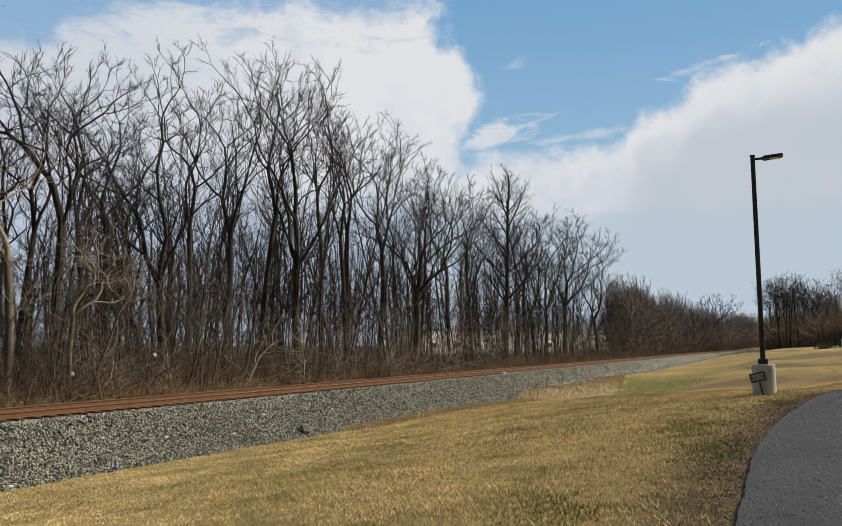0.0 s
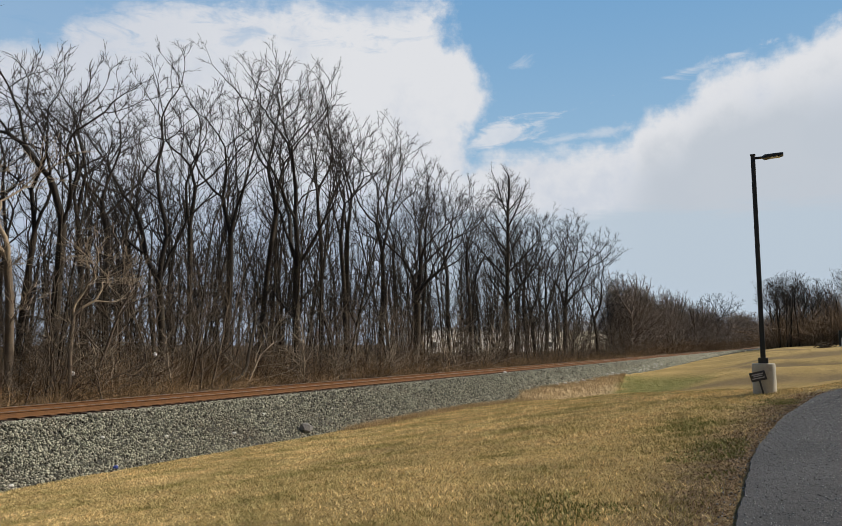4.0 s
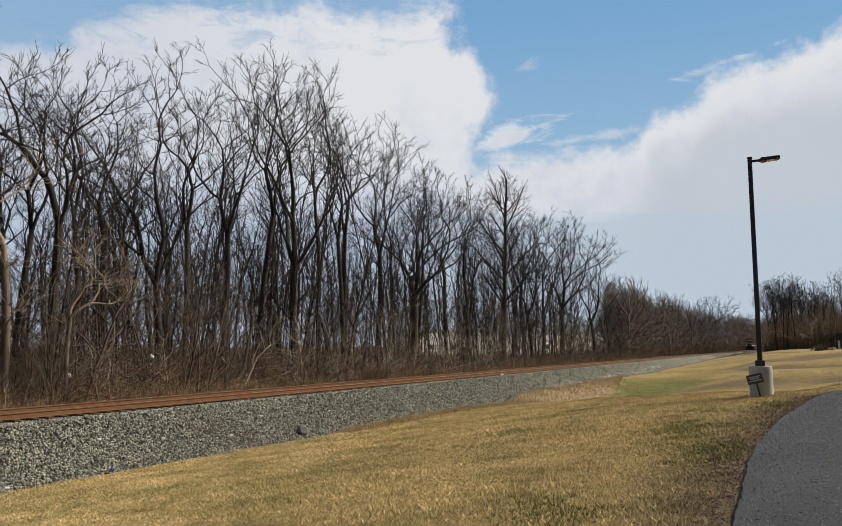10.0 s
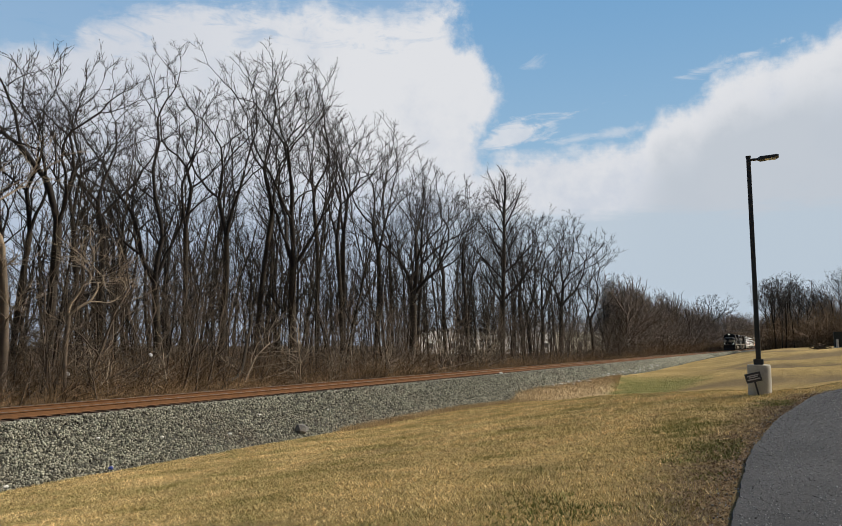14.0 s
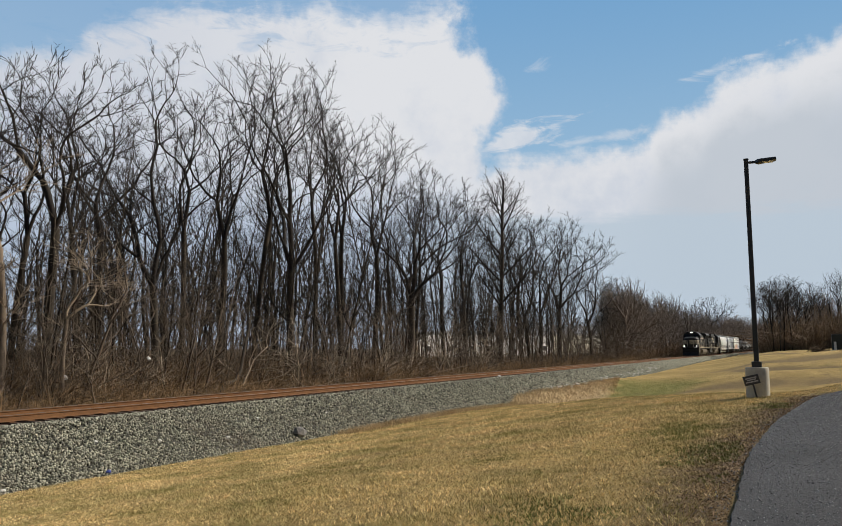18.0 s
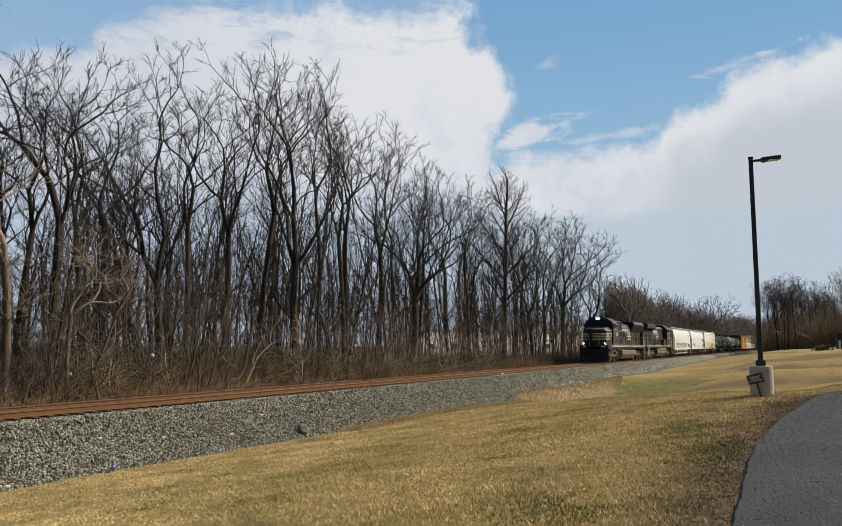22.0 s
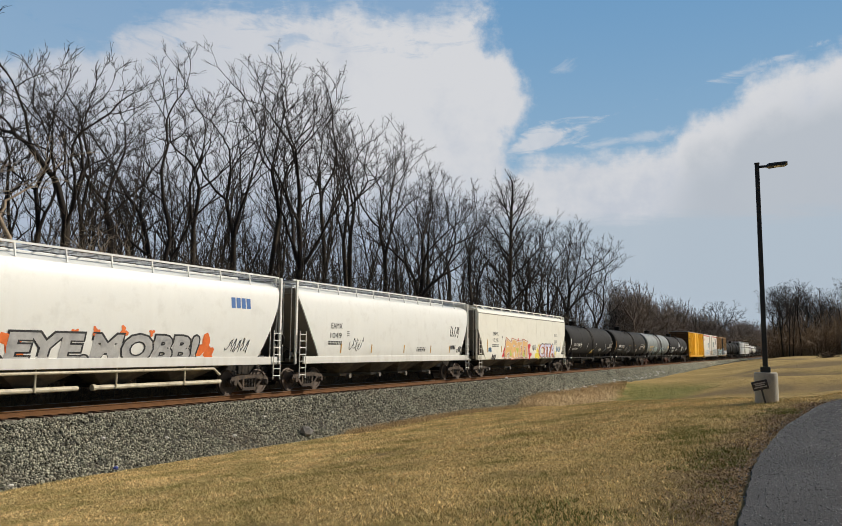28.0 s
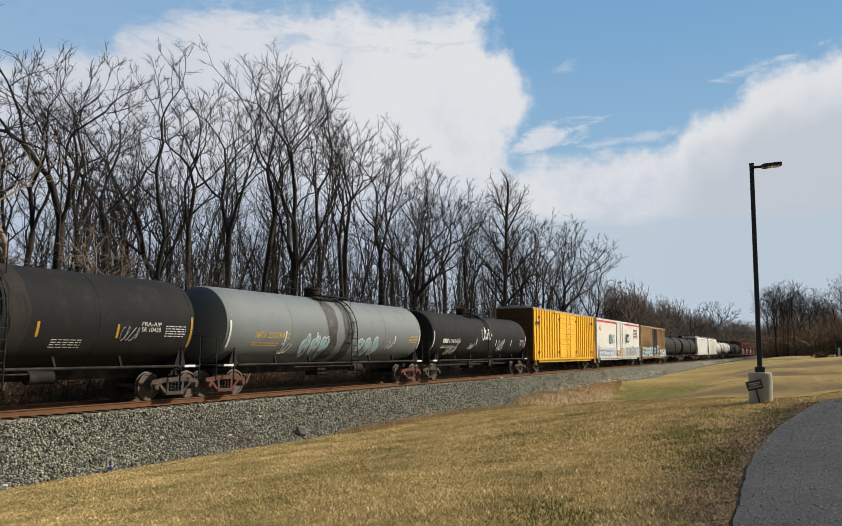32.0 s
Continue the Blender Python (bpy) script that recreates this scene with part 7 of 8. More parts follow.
# ---------------------------------------------------------------- locomotives
def locomotive(i, L, label, face, number, ge=False):
    """face -1: the cab leads towards -x; +1: the cab is at the +x end."""
    car = thing("locomotive", label, "locomotive", group="locomotives")
    flip = -face
    S = L / 22.8

    # where the stations along the body lie: the short nose of the leader, the forward cab of the other make
    here, there = ((-9.95, -9.0, -8.85, -8.5, -6.0, -3.85, -1.8, 3.0, 10.2, 12.0), (-11.35, -10.75, -9.95, -9.7, -8.1, -5.3, -3.3, 3.4, 9.6, 12.0)) if ge else ((-10.0, -9.25, -8.85, -6.9, 12.0), (-9.3, -8.45, -8.25, -6.9, 12.0))

    def lp(name, s, material, parent=car, label="", smooth=32, fixed=False):
        s.v = [((x if fixed else float(np.interp(x, here, there))) * flip * S, y, z) for x, y, z in s.v]
        return part(name, s, material, parent, label, smooth=smooth)

    W = 1.55
    # frame and walkway
    lp("frame", Shape().box(-9.2, 11.0, -1.5, 1.5, 1.42, 1.70, 0.02).box(-9.0, 10.6, -0.5, 0.5, 0.9, 1.45, 0.03), P_UNDER)
    lp("walkway", Shape().box(-8.9, 11.1, -W, W, 1.70, 1.755, 0.01), P_UNDER)
    lp("sill_stripe", Shape().box(-7.2, 11.0, -W - 0.012, -W - 0.0, 1.66, 1.76).box(-7.2, 11.0, W, W + 0.012, 1.66, 1.76), P_STRIPE, label="dusty white reflective sill stripe")
    # nose, cab
    nose = [(-1.35, 1.75), (-1.35, 3.25), (-1.0, 3.55), (1.0, 3.55), (1.35, 3.25), (1.35, 1.75)]
    lp("nose", Shape().loft([[(-8.85, y * 0.62, z * 0.96 + 0.07) for y, z in nose], [(-8.45, y * 0.92, z) for y, z in nose], [(-6.9, y * 1.0, z + (0.12 if z > 3.4 else 0)) for y, z in nose], [(-6.0, y * 1.08, z + (0.3 if z > 3.2 else 0)) for y, z in nose]]), P_CLEAN)
    cabp = [(-1.56, 1.76), (-1.56, 4.0), (-1.40, 4.30), (-0.85, 4.66), (0.85, 4.66), (1.40, 4.30), (1.56, 4.0), (1.56, 1.76)]
    lp("cab", Shape().loft([[(-6.35 + (0.0 if z < 3.6 else (z - 3.6) * 0.30), y, z) for y, z in cabp], [(-3.85, y, z) for y, z in cabp]]), P_LOCO)
    lp("cab_roof", Shape().loft([[(x, y * 1.01, z + 0.03) for y, z in cabp[2:6]] + [(x, y, z - 0.03) for y, z in cabp[2:6][::-1]] for x in (-6.25, -3.8)]), P_LOCOROOF)
    lp("number_box", Shape().box(-6.5, -6.05, -0.75, 0.75, 4.50, 4.78, 0.03), P_LOCOROOF)
    for y in (-0.12, 0.12):
        lp("headlamp", Shape().lathe_x([(-6.56, 0.0), (-6.56, 0.07), (-6.48, 0.085), (-6.44, 0.0)], 14, y, 4.64), P_HEADLAMP, label="lit headlamp")
    for y in (-1.12, 1.12):
        lp("ditch_light_housing", Shape().lathe_x([(-8.95, 0.12), (-8.75, 0.12), (-8.6, 0.0)], 14, y, 1.98), P_LOCOROOF)
        lp("ditch_light", Shape().lathe_x([(-8.99, 0.0), (-8.99, 0.07), (-8.95, 0.08), (-8.94, 0.0)], 14, y, 1.98), P_DITCH, label="lit ditch lamp")
    for y0, y1 in ((-1.28, -0.42), (0.42, 1.28)):
        lp("windscreen", Shape().loft([[(-6.375 + (z - 3.6) * 0.30 - 0.015, y, z) for y, z in ((y0, 3.68), (y1, 3.68), (y1, 4.22), (y0, 4.22))], [(-6.33 + (z - 3.6) * 0.30, y, z) for y, z in ((y0, 3.68), (y1, 3.68), (y1, 4.22), (y0, 4.22))]]), P_CAB)
    lp("side_window", Shape().box(-6.05, -4.15, -1.575, -1.55, 3.50, 4.02), P_CAB, label="dark cab side window")
    fr = Shape()
    for x in (-6.06, -5.45, -4.78, -4.16):
        fr.box(x - 0.035, x + 0.035, -1.60, -1.565, 3.46, 4.0)
    fr.box(-6.08, -4.13, -1.60, -1.565, 3.43, 3.49)
    lp("window_frame", fr, P_ALU, label="bright metal window frames")
    lp("awning", Shape().loft([[(x, -1.50, 4.14), (x, -1.90, 3.98), (x, -1.90, 3.96), (x, -1.50, 4.10)] for x in (-6.1, -4.05)]), P_LOCOROOF)
    lp("cab_door", Shape().box(-5.55, -4.15, -1.575, -1.555, 1.85, 2.55, 0.01), P_LOCO)
    lo = Shape()
    for k in range(5):
        lo.box(-5.05, -4.6, -1.59, -1.57, 2.02 + k * 0.09, 2.06 + k * 0.09)
    lp("louvres", lo, P_GRILLE)
    # nose stripes run round on to the cab side
    way = [(-6.95, -1.362), (-8.45, -1.256), (-8.864, -0.845), (-8.864, 0.845), (-8.45, 1.256), (-6.95, 1.362)]
    for k, z in enumerate((3.02, 2.86, 2.70, 2.54, 2.38)):
        band = Shape().add([(-7.15, -1.453, z - 0.045), (-6.62 - 0.10 * k, -1.470, z - 0.045), (-6.56 - 0.10 * k, -1.470, z + 0.045), (-7.15, -1.453, z + 0.045)], [(0, 1, 2, 3)])
        band.add([(x, y, z + q) for x, y in way for q in (-0.035, 0.035)], [(2 * i, 2 * i + 2, 2 * i + 3, 2 * i + 1) for i in range(5)])
        lp("nose_stripe", band, P_STRIPE)
    # hood
    if not ge:
        lp("electrical_cabinet", Shape().box(-3.85, -0.1, -1.50, 1.50, 1.76, 3.40, 0.03), P_LOCO)
        lp("hood_front", Shape().box(-3.85, -0.1, -1.0, 1.0, 3.4, 4.50, 0.05), P_LOCO)
        lp("air_intake", Shape().box(-2.8, -1.9, -1.25, -0.98, 3.55, 4.40, 0.03).box(-1.7, -0.5, -1.2, -0.98, 3.5, 4.42, 0.03), P_LOCO)
        lp("intake_grille", Shape().box(-1.6, -0.6, -1.225, -1.19, 3.6, 4.35), P_GRILLE)
        for z0, z1 in ((2.85, 3.25), (2.0, 2.45)):
            g = lp("grille", Shape().box(-3.6, -1.45, -1.525, -1.49, z0, z1), P_GRILLE)
            gs = Shape()
            for k in range(7):
                gs.box(-3.6, -1.45, -1.535, -1.52, z0 + 0.03 + k * (z1 - z0 - 0.06) / 6 - 0.008, z0 + 0.03 + k * (z1 - z0 - 0.06) / 6 + 0.008)
            lp("slats", gs, P_LOCOROOF, g)
        lp("grille", Shape().box(-1.3, -0.2, -1.525, -1.49, 2.7, 3.3), P_GRILLE)
        hood = [(-0.95, 1.76), (-0.95, 3.75), (-0.70, 4.15), (-0.35, 4.32), (0.35, 4.32), (0.70, 4.15), (0.95, 3.75), (0.95, 1.76)]
        lp("hood", Shape().slab(hood, -0.1, 5.0), P_LOCO)
        rad = [(-0.98, 1.76), (-0.98, 3.35), (-1.50, 4.15), (-1.50, 4.32), (-1.25, 4.58), (1.25, 4.58), (1.50, 4.32), (1.50, 4.15), (0.98, 3.35), (0.98, 1.76)]
        lp("radiator", Shape().slab(rad, 5.0, 10.75), P_LOCO)
        lp("radiator_intake", Shape().loft([[(x, -0.992, 3.37), (x, -1.505, 4.14), (x, -1.515, 4.12), (x, -1.01, 3.36)] for x in (5.3, 10.2)]), P_GRILLE)
        lp("rear_door", Shape().box(9.35, 10.45, -1.0, -0.97, 1.95, 3.2), P_GRILLE)
        lp("hood_door", Shape().box(7.9, 8.5, -1.005, -0.975, 1.85, 3.25), P_GRILLE)
        logo_x, logo_z, logo_w, logo_y = 0.75, 3.05, 4.9, -0.955
        doors = np.arange(0.1, 9.2, 0.62)
    else:
        hood = [(-0.98, 1.76), (-0.98, 4.1), (-0.75, 4.38), (0.75, 4.38), (0.98, 4.1), (0.98, 1.76)]
        lp("hood", Shape().slab(hood, -3.85, 10.7), P_LOCO)
        wing = [(-0.98, 3.75), (-1.50, 4.05), (-1.52, 4.55), (-1.3, 4.62), (1.3, 4.62), (1.52, 4.55), (1.50, 4.05), (0.98, 3.75)]
        lp("radiator", Shape().slab(wing, 3.0, 10.2), P_LOCOROOF)
        lp("radiator_intake", Shape().loft([[(x, -1.0, 3.74), (x, -1.505, 4.04), (x, -1.515, 4.02), (x, -1.02, 3.72)] for x in (3.2, 10.0)]), P_GRILLE)
        lp("electrical_cabinet", Shape().box(-3.85, -1.8, -1.45, 1.45, 1.76, 2.6, 0.03), P_LOCO)
        for x in (-2.6, -0.6):
            lp("grille", Shape().box(x - 0.5, x + 0.5, -1.0, -0.975, 3.5, 4.1), P_GRILLE)
        lp("hood_door", Shape().box(4.6, 8.8, -1.0, -0.975, 1.9, 3.2), P_GRILLE)
        logo_x, logo_z, logo_w, logo_y = -2.5, 3.25, 4.0, -0.985
        doors = np.arange(-1.6, 4.2, 0.66)
    # row of hood doors with catches
    cc = Shape()
    for x in doors:
        dd = Shape().box(x + 0.02, x + 0.58, logo_y - 0.02, logo_y + 0.01, 1.85, 3.05 if ge else 2.95, 0.008)
        lp("hood_door", dd, P_LOCO)
        for z in (2.0, 2.5):
            cc.box(x + 0.5, x + 0.54, logo_y - 0.045, logo_y - 0.015, z, z + 0.12)
    lp("door_catches", cc, P_LOCOROOF)
    def mark(s):
        # on the reversed engine the marks are turned so that they still read towards the rear of the train
        s.v = [(x * flip, y, z) for x, y, z in s.v]
        return s

    for k in range(5):
        lp("logo_bar", mark(Shape().add([(logo_x + (0.0 if flip > 0 else 0), logo_y - 0.012, logo_z + 0.52 - k * 0.115), (logo_x + (2.15 - 0.16 * k) * logo_w / 4.2, logo_y - 0.012, logo_z + 0.52 - k * 0.115),
                                    (logo_x + (2.10 - 0.16 * k) * logo_w / 4.2, logo_y - 0.012, logo_z + 0.585 - k * 0.115), (logo_x, logo_y - 0.012, logo_z + 0.585 - k * 0.115)], [(0, 1, 2, 3)])), P_STRIPE, fixed=True, label="cream speed stripe of the emblem")
    em = Shape()
    for ax, bx in ((2.35, 2.75), (2.95, 3.35), (3.5, 4.1)):
        k = logo_w / 4.2
        em.add([(logo_x + ax * k, logo_y - 0.012, logo_z + 0.62), (logo_x + (ax + 0.28) * k, logo_y - 0.012, logo_z + 0.62), (logo_x + bx * k, logo_y - 0.012, logo_z), (logo_x + (bx - 0.28) * k, logo_y - 0.012, logo_z)], [(0, 1, 2, 3)])
    lp("emblem", mark(em), P_STRIPE, fixed=True, label="cream emblem drawn as plain slanted blocks")
    for z in (logo_z - 0.32, logo_z - 0.62):
        lp("lettering_bars", mark(bars(logo_x + 2.0 * logo_w / 4.2, logo_x + 4.0 * logo_w / 4.2, z + 0.02, z + 0.19, 1, logo_y - 0.026, 7, None, 0.0, 11)), P_STRIPE, fixed=True, label="cream company lettering as plain blocks")
    # road number under the cab window
    xa, xb = (-5.05, -4.0) if flip > 0 else (6.2 * S, 7.3 * S)
    flat_text("road_number", number, xa, xb, 2.78, 3.16, -1.575, P_STRIPE, car, "cream road number on the cab side", fat=0.02)
    # railings
    hr = Shape()
    xs = np.arange(-0.2 if not ge else -3.4, 10.9, 1.02)
    for x in xs:
        hr.tube([(x, -1.5, 1.5), (x, -1.5, 2.72)], 0.022, 6)
    hr.tube([(xs[0], -1.5, 2.72), (10.9, -1.5, 2.72)], 0.02, 6)
    hr.tube([(xs[0], -1.5, 2.25), (10.9, -1.5, 2.25)], 0.014, 6)
    lp("handrail", hr, P_LOCOROOF)
    for x0, s in ((-8.6, 1), (11.0, -1)):
        lp("stair_rail", Shape().tube([(x0, -1.38, 2.8), (x0 + s * 0.5, -1.55, 2.2), (x0 + s * 0.5, -1.58, 0.62)], 0.034, 6).tube([(x0 + s * 0.75, -1.45, 2.9), (x0 + s * 1.18, -1.58, 2.2), (x0 + s * 1.18, -1.58, 0.62)], 0.034, 6), P_HANDRAIL, label="pale stair handrails")
        stp = Shape()
        for k in range(5):
            stp.box(min(x0 + s * 0.46, x0 + s * 1.2), max(x0 + s * 0.46, x0 + s * 1.2), -1.56, -1.2, 0.42 + k * 0.27, 0.46 + k * 0.27)
        lp("steps", stp, P_UNDER)
        lp("step_edges", Shape().box(min(x0 + s * 0.46, x0 + s * 1.2), max(x0 + s * 0.46, x0 + s * 1.2), -1.575, -1.56, 0.42, 0.47), P_HANDRAIL)
        lp("step_well", Shape().box(min(x0 + s * 0.4, x0 + s * 1.26), max(x0 + s * 0.4, x0 + s * 1.26), -1.2, 1.2, 0.42, 1.7), P_UNDER)
    if not ge:
        # rail along the front platform, white plates on the anticlimber, wipers and a number plate
        lp("front_rail", Shape().tube([(-9.05, -1.3, 1.8), (-9.05, -1.3, 2.9), (-9.05, -0.55, 2.95), (-9.05, -0.5, 1.8)], 0.03, 6).tube([(-9.05, 0.5, 1.8), (-9.05, 0.55, 2.95), (-9.05, 1.3, 2.9), (-9.05, 1.3, 1.8)], 0.03, 6), P_HANDRAIL, label="cream front platform rails")
        for y in (-1.12, -0.85, 0.98):
            lp("corner_plate", Shape().box(-9.36, -9.31, y - 0.11, y + 0.11, 1.60, 1.74), P_REFLECTW, label="white reflective corner plate")
        lp("nose_door", Shape().box(-8.90, -8.84, 0.15, 0.72, 1.85, 3.3, 0.02), P_CLEAN)
        for y in (-0.85, 0.85):
            lp("wiper", Shape().tube([(-6.40, y, 3.66), (-6.28, y + 0.18, 4.1)], 0.018, 4), P_UNDER)
        lp("horn", Shape().box(-4.9, -4.3, -0.25, 0.25, 4.68, 4.84, 0.04).tube([(-4.9, -0.1, 4.86), (-5.3, -0.1, 4.88)], [0.04, 0.09], 8).tube([(-4.9, 0.1, 4.86), (-5.25, 0.1, 4.88)], [0.04, 0.09], 8), P_LOCOROOF)
        for x in (-3.5, -2.5, -0.9, 0.4, 2.6, 4.4, 6.4, 8.8):
            lp("lifting_eye", Shape().box(x - 0.06, x + 0.06, -1.54, -1.49, 3.32, 3.40, 0.01) if x < 0 else Shape().box(x - 0.05, x + 0.05, -0.99, -0.94, 3.62, 3.70, 0.01), P_ALU, label="small bright lifting eye")
        for way in ([(-7.2, -1.2, 1.5), (-7.3, -1.25, 0.9), (-7.0, -1.2, 0.3)], [(-3.4, -1.2, 1.5), (-3.2, -1.25, 0.9), (-3.4, -1.2, 0.3)], [(-6.0, -1.3, 1.45), (-5.6, -1.35, 1.2), (-5.0, -1.35, 1.25), (-4.6, -1.3, 1.5)]):
            lp("sand_pipe", Shape().tube(way, 0.032, 6), P_GEAR)
        lp("air_box", Shape().box(-5.9, -5.3, -1.35, -0.9, 1.05, 1.45, 0.03), P_TANKDUST)
        lp("junction_box", Shape().box(-4.4, -4.0, -1.3, -0.9, 1.1, 1.42, 0.03), P_TANKDUST)
    # pilot with plough, end sheet, coupler
    for s, xx in ((-1, -9.0), (1, 11.0)):
        lp("end_sheet", Shape().box(min(xx, xx + s * 0.2), max(xx, xx + s * 0.2), -1.45, 1.45, 0.45, 1.75, 0.03), P_CLEAN if s < 0 else P_UNDER)
        lp("end_coupler", Shape().box(min(xx, xx + s * 0.7), max(xx, xx + s * 0.7), -0.1, 0.1, 0.75, 1.0, 0.03), P_UNDER)
        lp("anticlimber", Shape().box(min(xx, xx + s * 0.32), max(xx, xx + s * 0.32), -1.2, 1.2, 1.62, 1.78, 0.03), P_LOCOROOF)
        for y in (-0.8, -0.6, 0.6, 0.8):
            lp("brake_hose", Shape().tube([(xx + s * 0.2, y, 1.1), (xx + s * 0.42, y, 0.8), (xx + s * 0.3, y * 0.9, 0.5)], 0.03, 6), P_UNDER)
    lp("plough", Shape().loft([[(-9.25 - d, y, 0.13), (-9.0 - d, y, 0.85), (-8.92 - d, y, 0.85), (-9.12 - d, y, 0.13)] for y, d in ((-1.5, 0.0), (-0.75, 0.35), (0.0, 0.45), (0.75, 0.35), (1.5, 0.0))]), P_CLEAN, label="black V-shaped pilot plough")
    # fuel tank
    ft = [(-1.42, 1.25), (-1.50, 1.15), (-1.50, 0.78), (-1.15, 0.33), (1.15, 0.33), (1.50, 0.78), (1.50, 1.15), (1.42, 1.25)]
    lp("fuel_tank", Shape().slab(ft, -4.4 if ge else -1.9, 2.6 if ge else 5.6), P_TANKDUST, fixed=True, label="dust-covered fuel tank")
    lp("air_pipe", Shape().tube([(-3.4, -1.35, 1.30), (2.1, -1.38, 1.36), (2.6, -1.4, 1.55), (5.6, -1.4, 1.55)], 0.05, 8).tube([(-3.0, -1.35, 1.25), (-2.45, -1.40, 0.95), (-2.35, -1.35, 0.5)], 0.03, 8), P_GEAR)
    if ge:
        for x in (-2.9, -0.8):
            lp("air_reservoir", Shape().lathe_x([(x, 0), (x, 0.26), (x + 1.7, 0.26), (x + 1.7, 0)], 16, -1.32, 1.18), P_TANKDUST)
    lp("roof_fans", Shape().lathe_z([(4.5, 0.7), (4.66, 0.7), (4.66, 0.0)], 20, 6.6, 0).lathe_z([(4.5, 0.7), (4.66, 0.7), (4.66, 0.0)], 20, 8.3, 0).box(1.5, 2.4, -0.3, 0.3, 4.3, 4.5, 0.05).box(-5.4, -4.7, -0.5, 0.5, 4.66, 4.78, 0.05), P_LOCOROOF)
    # six-wheel trucks
    for cx in ((-6.8, 6.4) if ge else (-4.95, 9.0)):
        c = cx * flip * S
        fr = part("truck", stock("loco_bolster", lambda: Shape().box(-1.9, 1.9, -0.6, 0.6, 0.55, 0.9, 0.05), P_UNDER), None, car, at=pose(c, 0, 0))

        def side():
            s = Shape()
            s.plate([(-2.55, 0.62), (-2.4, 0.95), (-1.4, 1.02), (-1.2, 0.90), (-0.5, 0.86), (0.5, 0.86), (1.2, 0.90), (1.4, 1.02), (2.4, 0.95), (2.55, 0.62), (2.25, 0.58), (1.6, 0.70), (1.25, 0.62), (0.5, 0.66), (-0.5, 0.66), (-1.25, 0.62), (-1.6, 0.70), (-2.25, 0.58)], -0.08, 0.08)
            for k in (-2.0, 0.0, 2.0):
                s.box(k - 0.2, k + 0.2, -0.13, 0.1, 0.36, 0.70, 0.04)
                s.lathe_y([(-0.2, 0), (-0.2, 0.12), (-0.1, 0.16), (0, 0.16)], 14, k, 0.53)
                for e in (-0.3, 0.3):
                    s.lathe_z([(0.55, 0.08), (0.86, 0.08)], 10, k + e, -0.02)
                    s.box(k + e - 0.05, k + e + 0.05, -0.10, 0.04, 0.30, 0.62, 0.015)
            for k in (-1.0, 1.0):
                s.lathe_x([(k - 0.28, 0), (k - 0.28, 0.1), (k + 0.28, 0.1), (k + 0.28, 0)], 12, -0.12, 0.98)
                s.plate([(k - 0.12, 0.6), (k + 0.12, 0.6), (k + 0.08, 0.25), (k - 0.08, 0.25)], -0.12, -0.04)
            s.tube([(-2.3, -0.12, 1.05), (0, -0.14, 1.12), (2.3, -0.12, 1.05)], 0.035, 6)
            return s
        for sgn in (-1, 1):
            part("side_frame", stock("loco_side_frame", side, P_GEAR), None, fr, at=pose(0, sgn * 1.12, 0, 0, 0, 0 if sgn < 0 else 180))
        for k in (-1.98, 0.0, 1.98):
            w = part("wheelset", stock("loco_wheelset", lambda: wheelset_shape(0.533), P_WHEEL), None, fr, at=pose(k, 0, 0.533))
            WHEELS.append((w, 0.533, i, (k, 0, 0.533)))
    return car


# ---------------------------------------------------------------- the train, made up
# ends of each vehicle along the track at 28 s
COUPLINGS = [-38.9, -16.1, 5.8, 24.5, 43.0, 63.0, 79.7, 96.75, 113.7, 130.9, 150.2, 171.9, 190.6, 207.4, 224.2, 241.6, 258.4, 275.2, 292.0, 308.0, 322.0, 339.0, 356.0, 373.0, 390.0]
LEN = [b - a for a, b in zip(COUPLINGS[:-1], COUPLINGS[1:])]
CARS = []


def add_car(car):
    k = len(CARS)
    CARS.append((car, (COUPLINGS[k] + COUPLINGS[k + 1]) / 2))
    return car


add_car(locomotive(0, LEN[0], "black freight locomotive with cream nose stripes, headlamps lit", -1, "1200"))
add_car(locomotive(1, LEN[1], "black freight locomotive running backwards behind the leader", 1, "8014", ge=True))

h1 = add_car(hopper_car(2, LEN[2], "white round-sided covered hopper with silver graffiti", P_WHITEHOP, round_side, (-8.85, -7.2, 4.0), (8.75, 7.3, 4.0), True, True))
hopper_marks(h1, round_side, "GACX", -6.4, 2.72, 0.24, "55180", 0.86, 3)
flat_text("graffiti", "RED.EYE.MOBB!", -5.75, 4.35, 1.20, 2.20, 0.010, P_SPRAY["black"], h1, "black outline of big sprayed letters", fat=0.125, shear=0.12, wrap=round_side)
flat_text("graffiti", "RED.EYE.MOBB!", -5.68, 4.28, 1.26, 2.13, 0.018, P_SPRAY["silver"], h1, "silver sprayed letters", fat=0.065, shear=0.12, wrap=round_side)
for n_, (x, z, r) in enumerate(((-6.0, 1.5, 0.36), (-6.4, 1.42, 0.26), (-4.7, 2.2, 0.14), (-3.5, 2.22, 0.12), (-2.5, 1.85, 0.30), (-2.4, 1.5, 0.25), (0.1, 2.2, 0.12), (1.1, 2.2, 0.16), (4.6, 1.75, 0.36), (4.85, 1.5, 0.22), (-0.6, 2.16, 0.1), (2.2, 2.2, 0.1))):
    part("spray_cloud", blob(x, z, r * 1.3, 0.006, n_ + 2, round_side), P_SPRAY["orange"], h1, "orange sprayed halo")
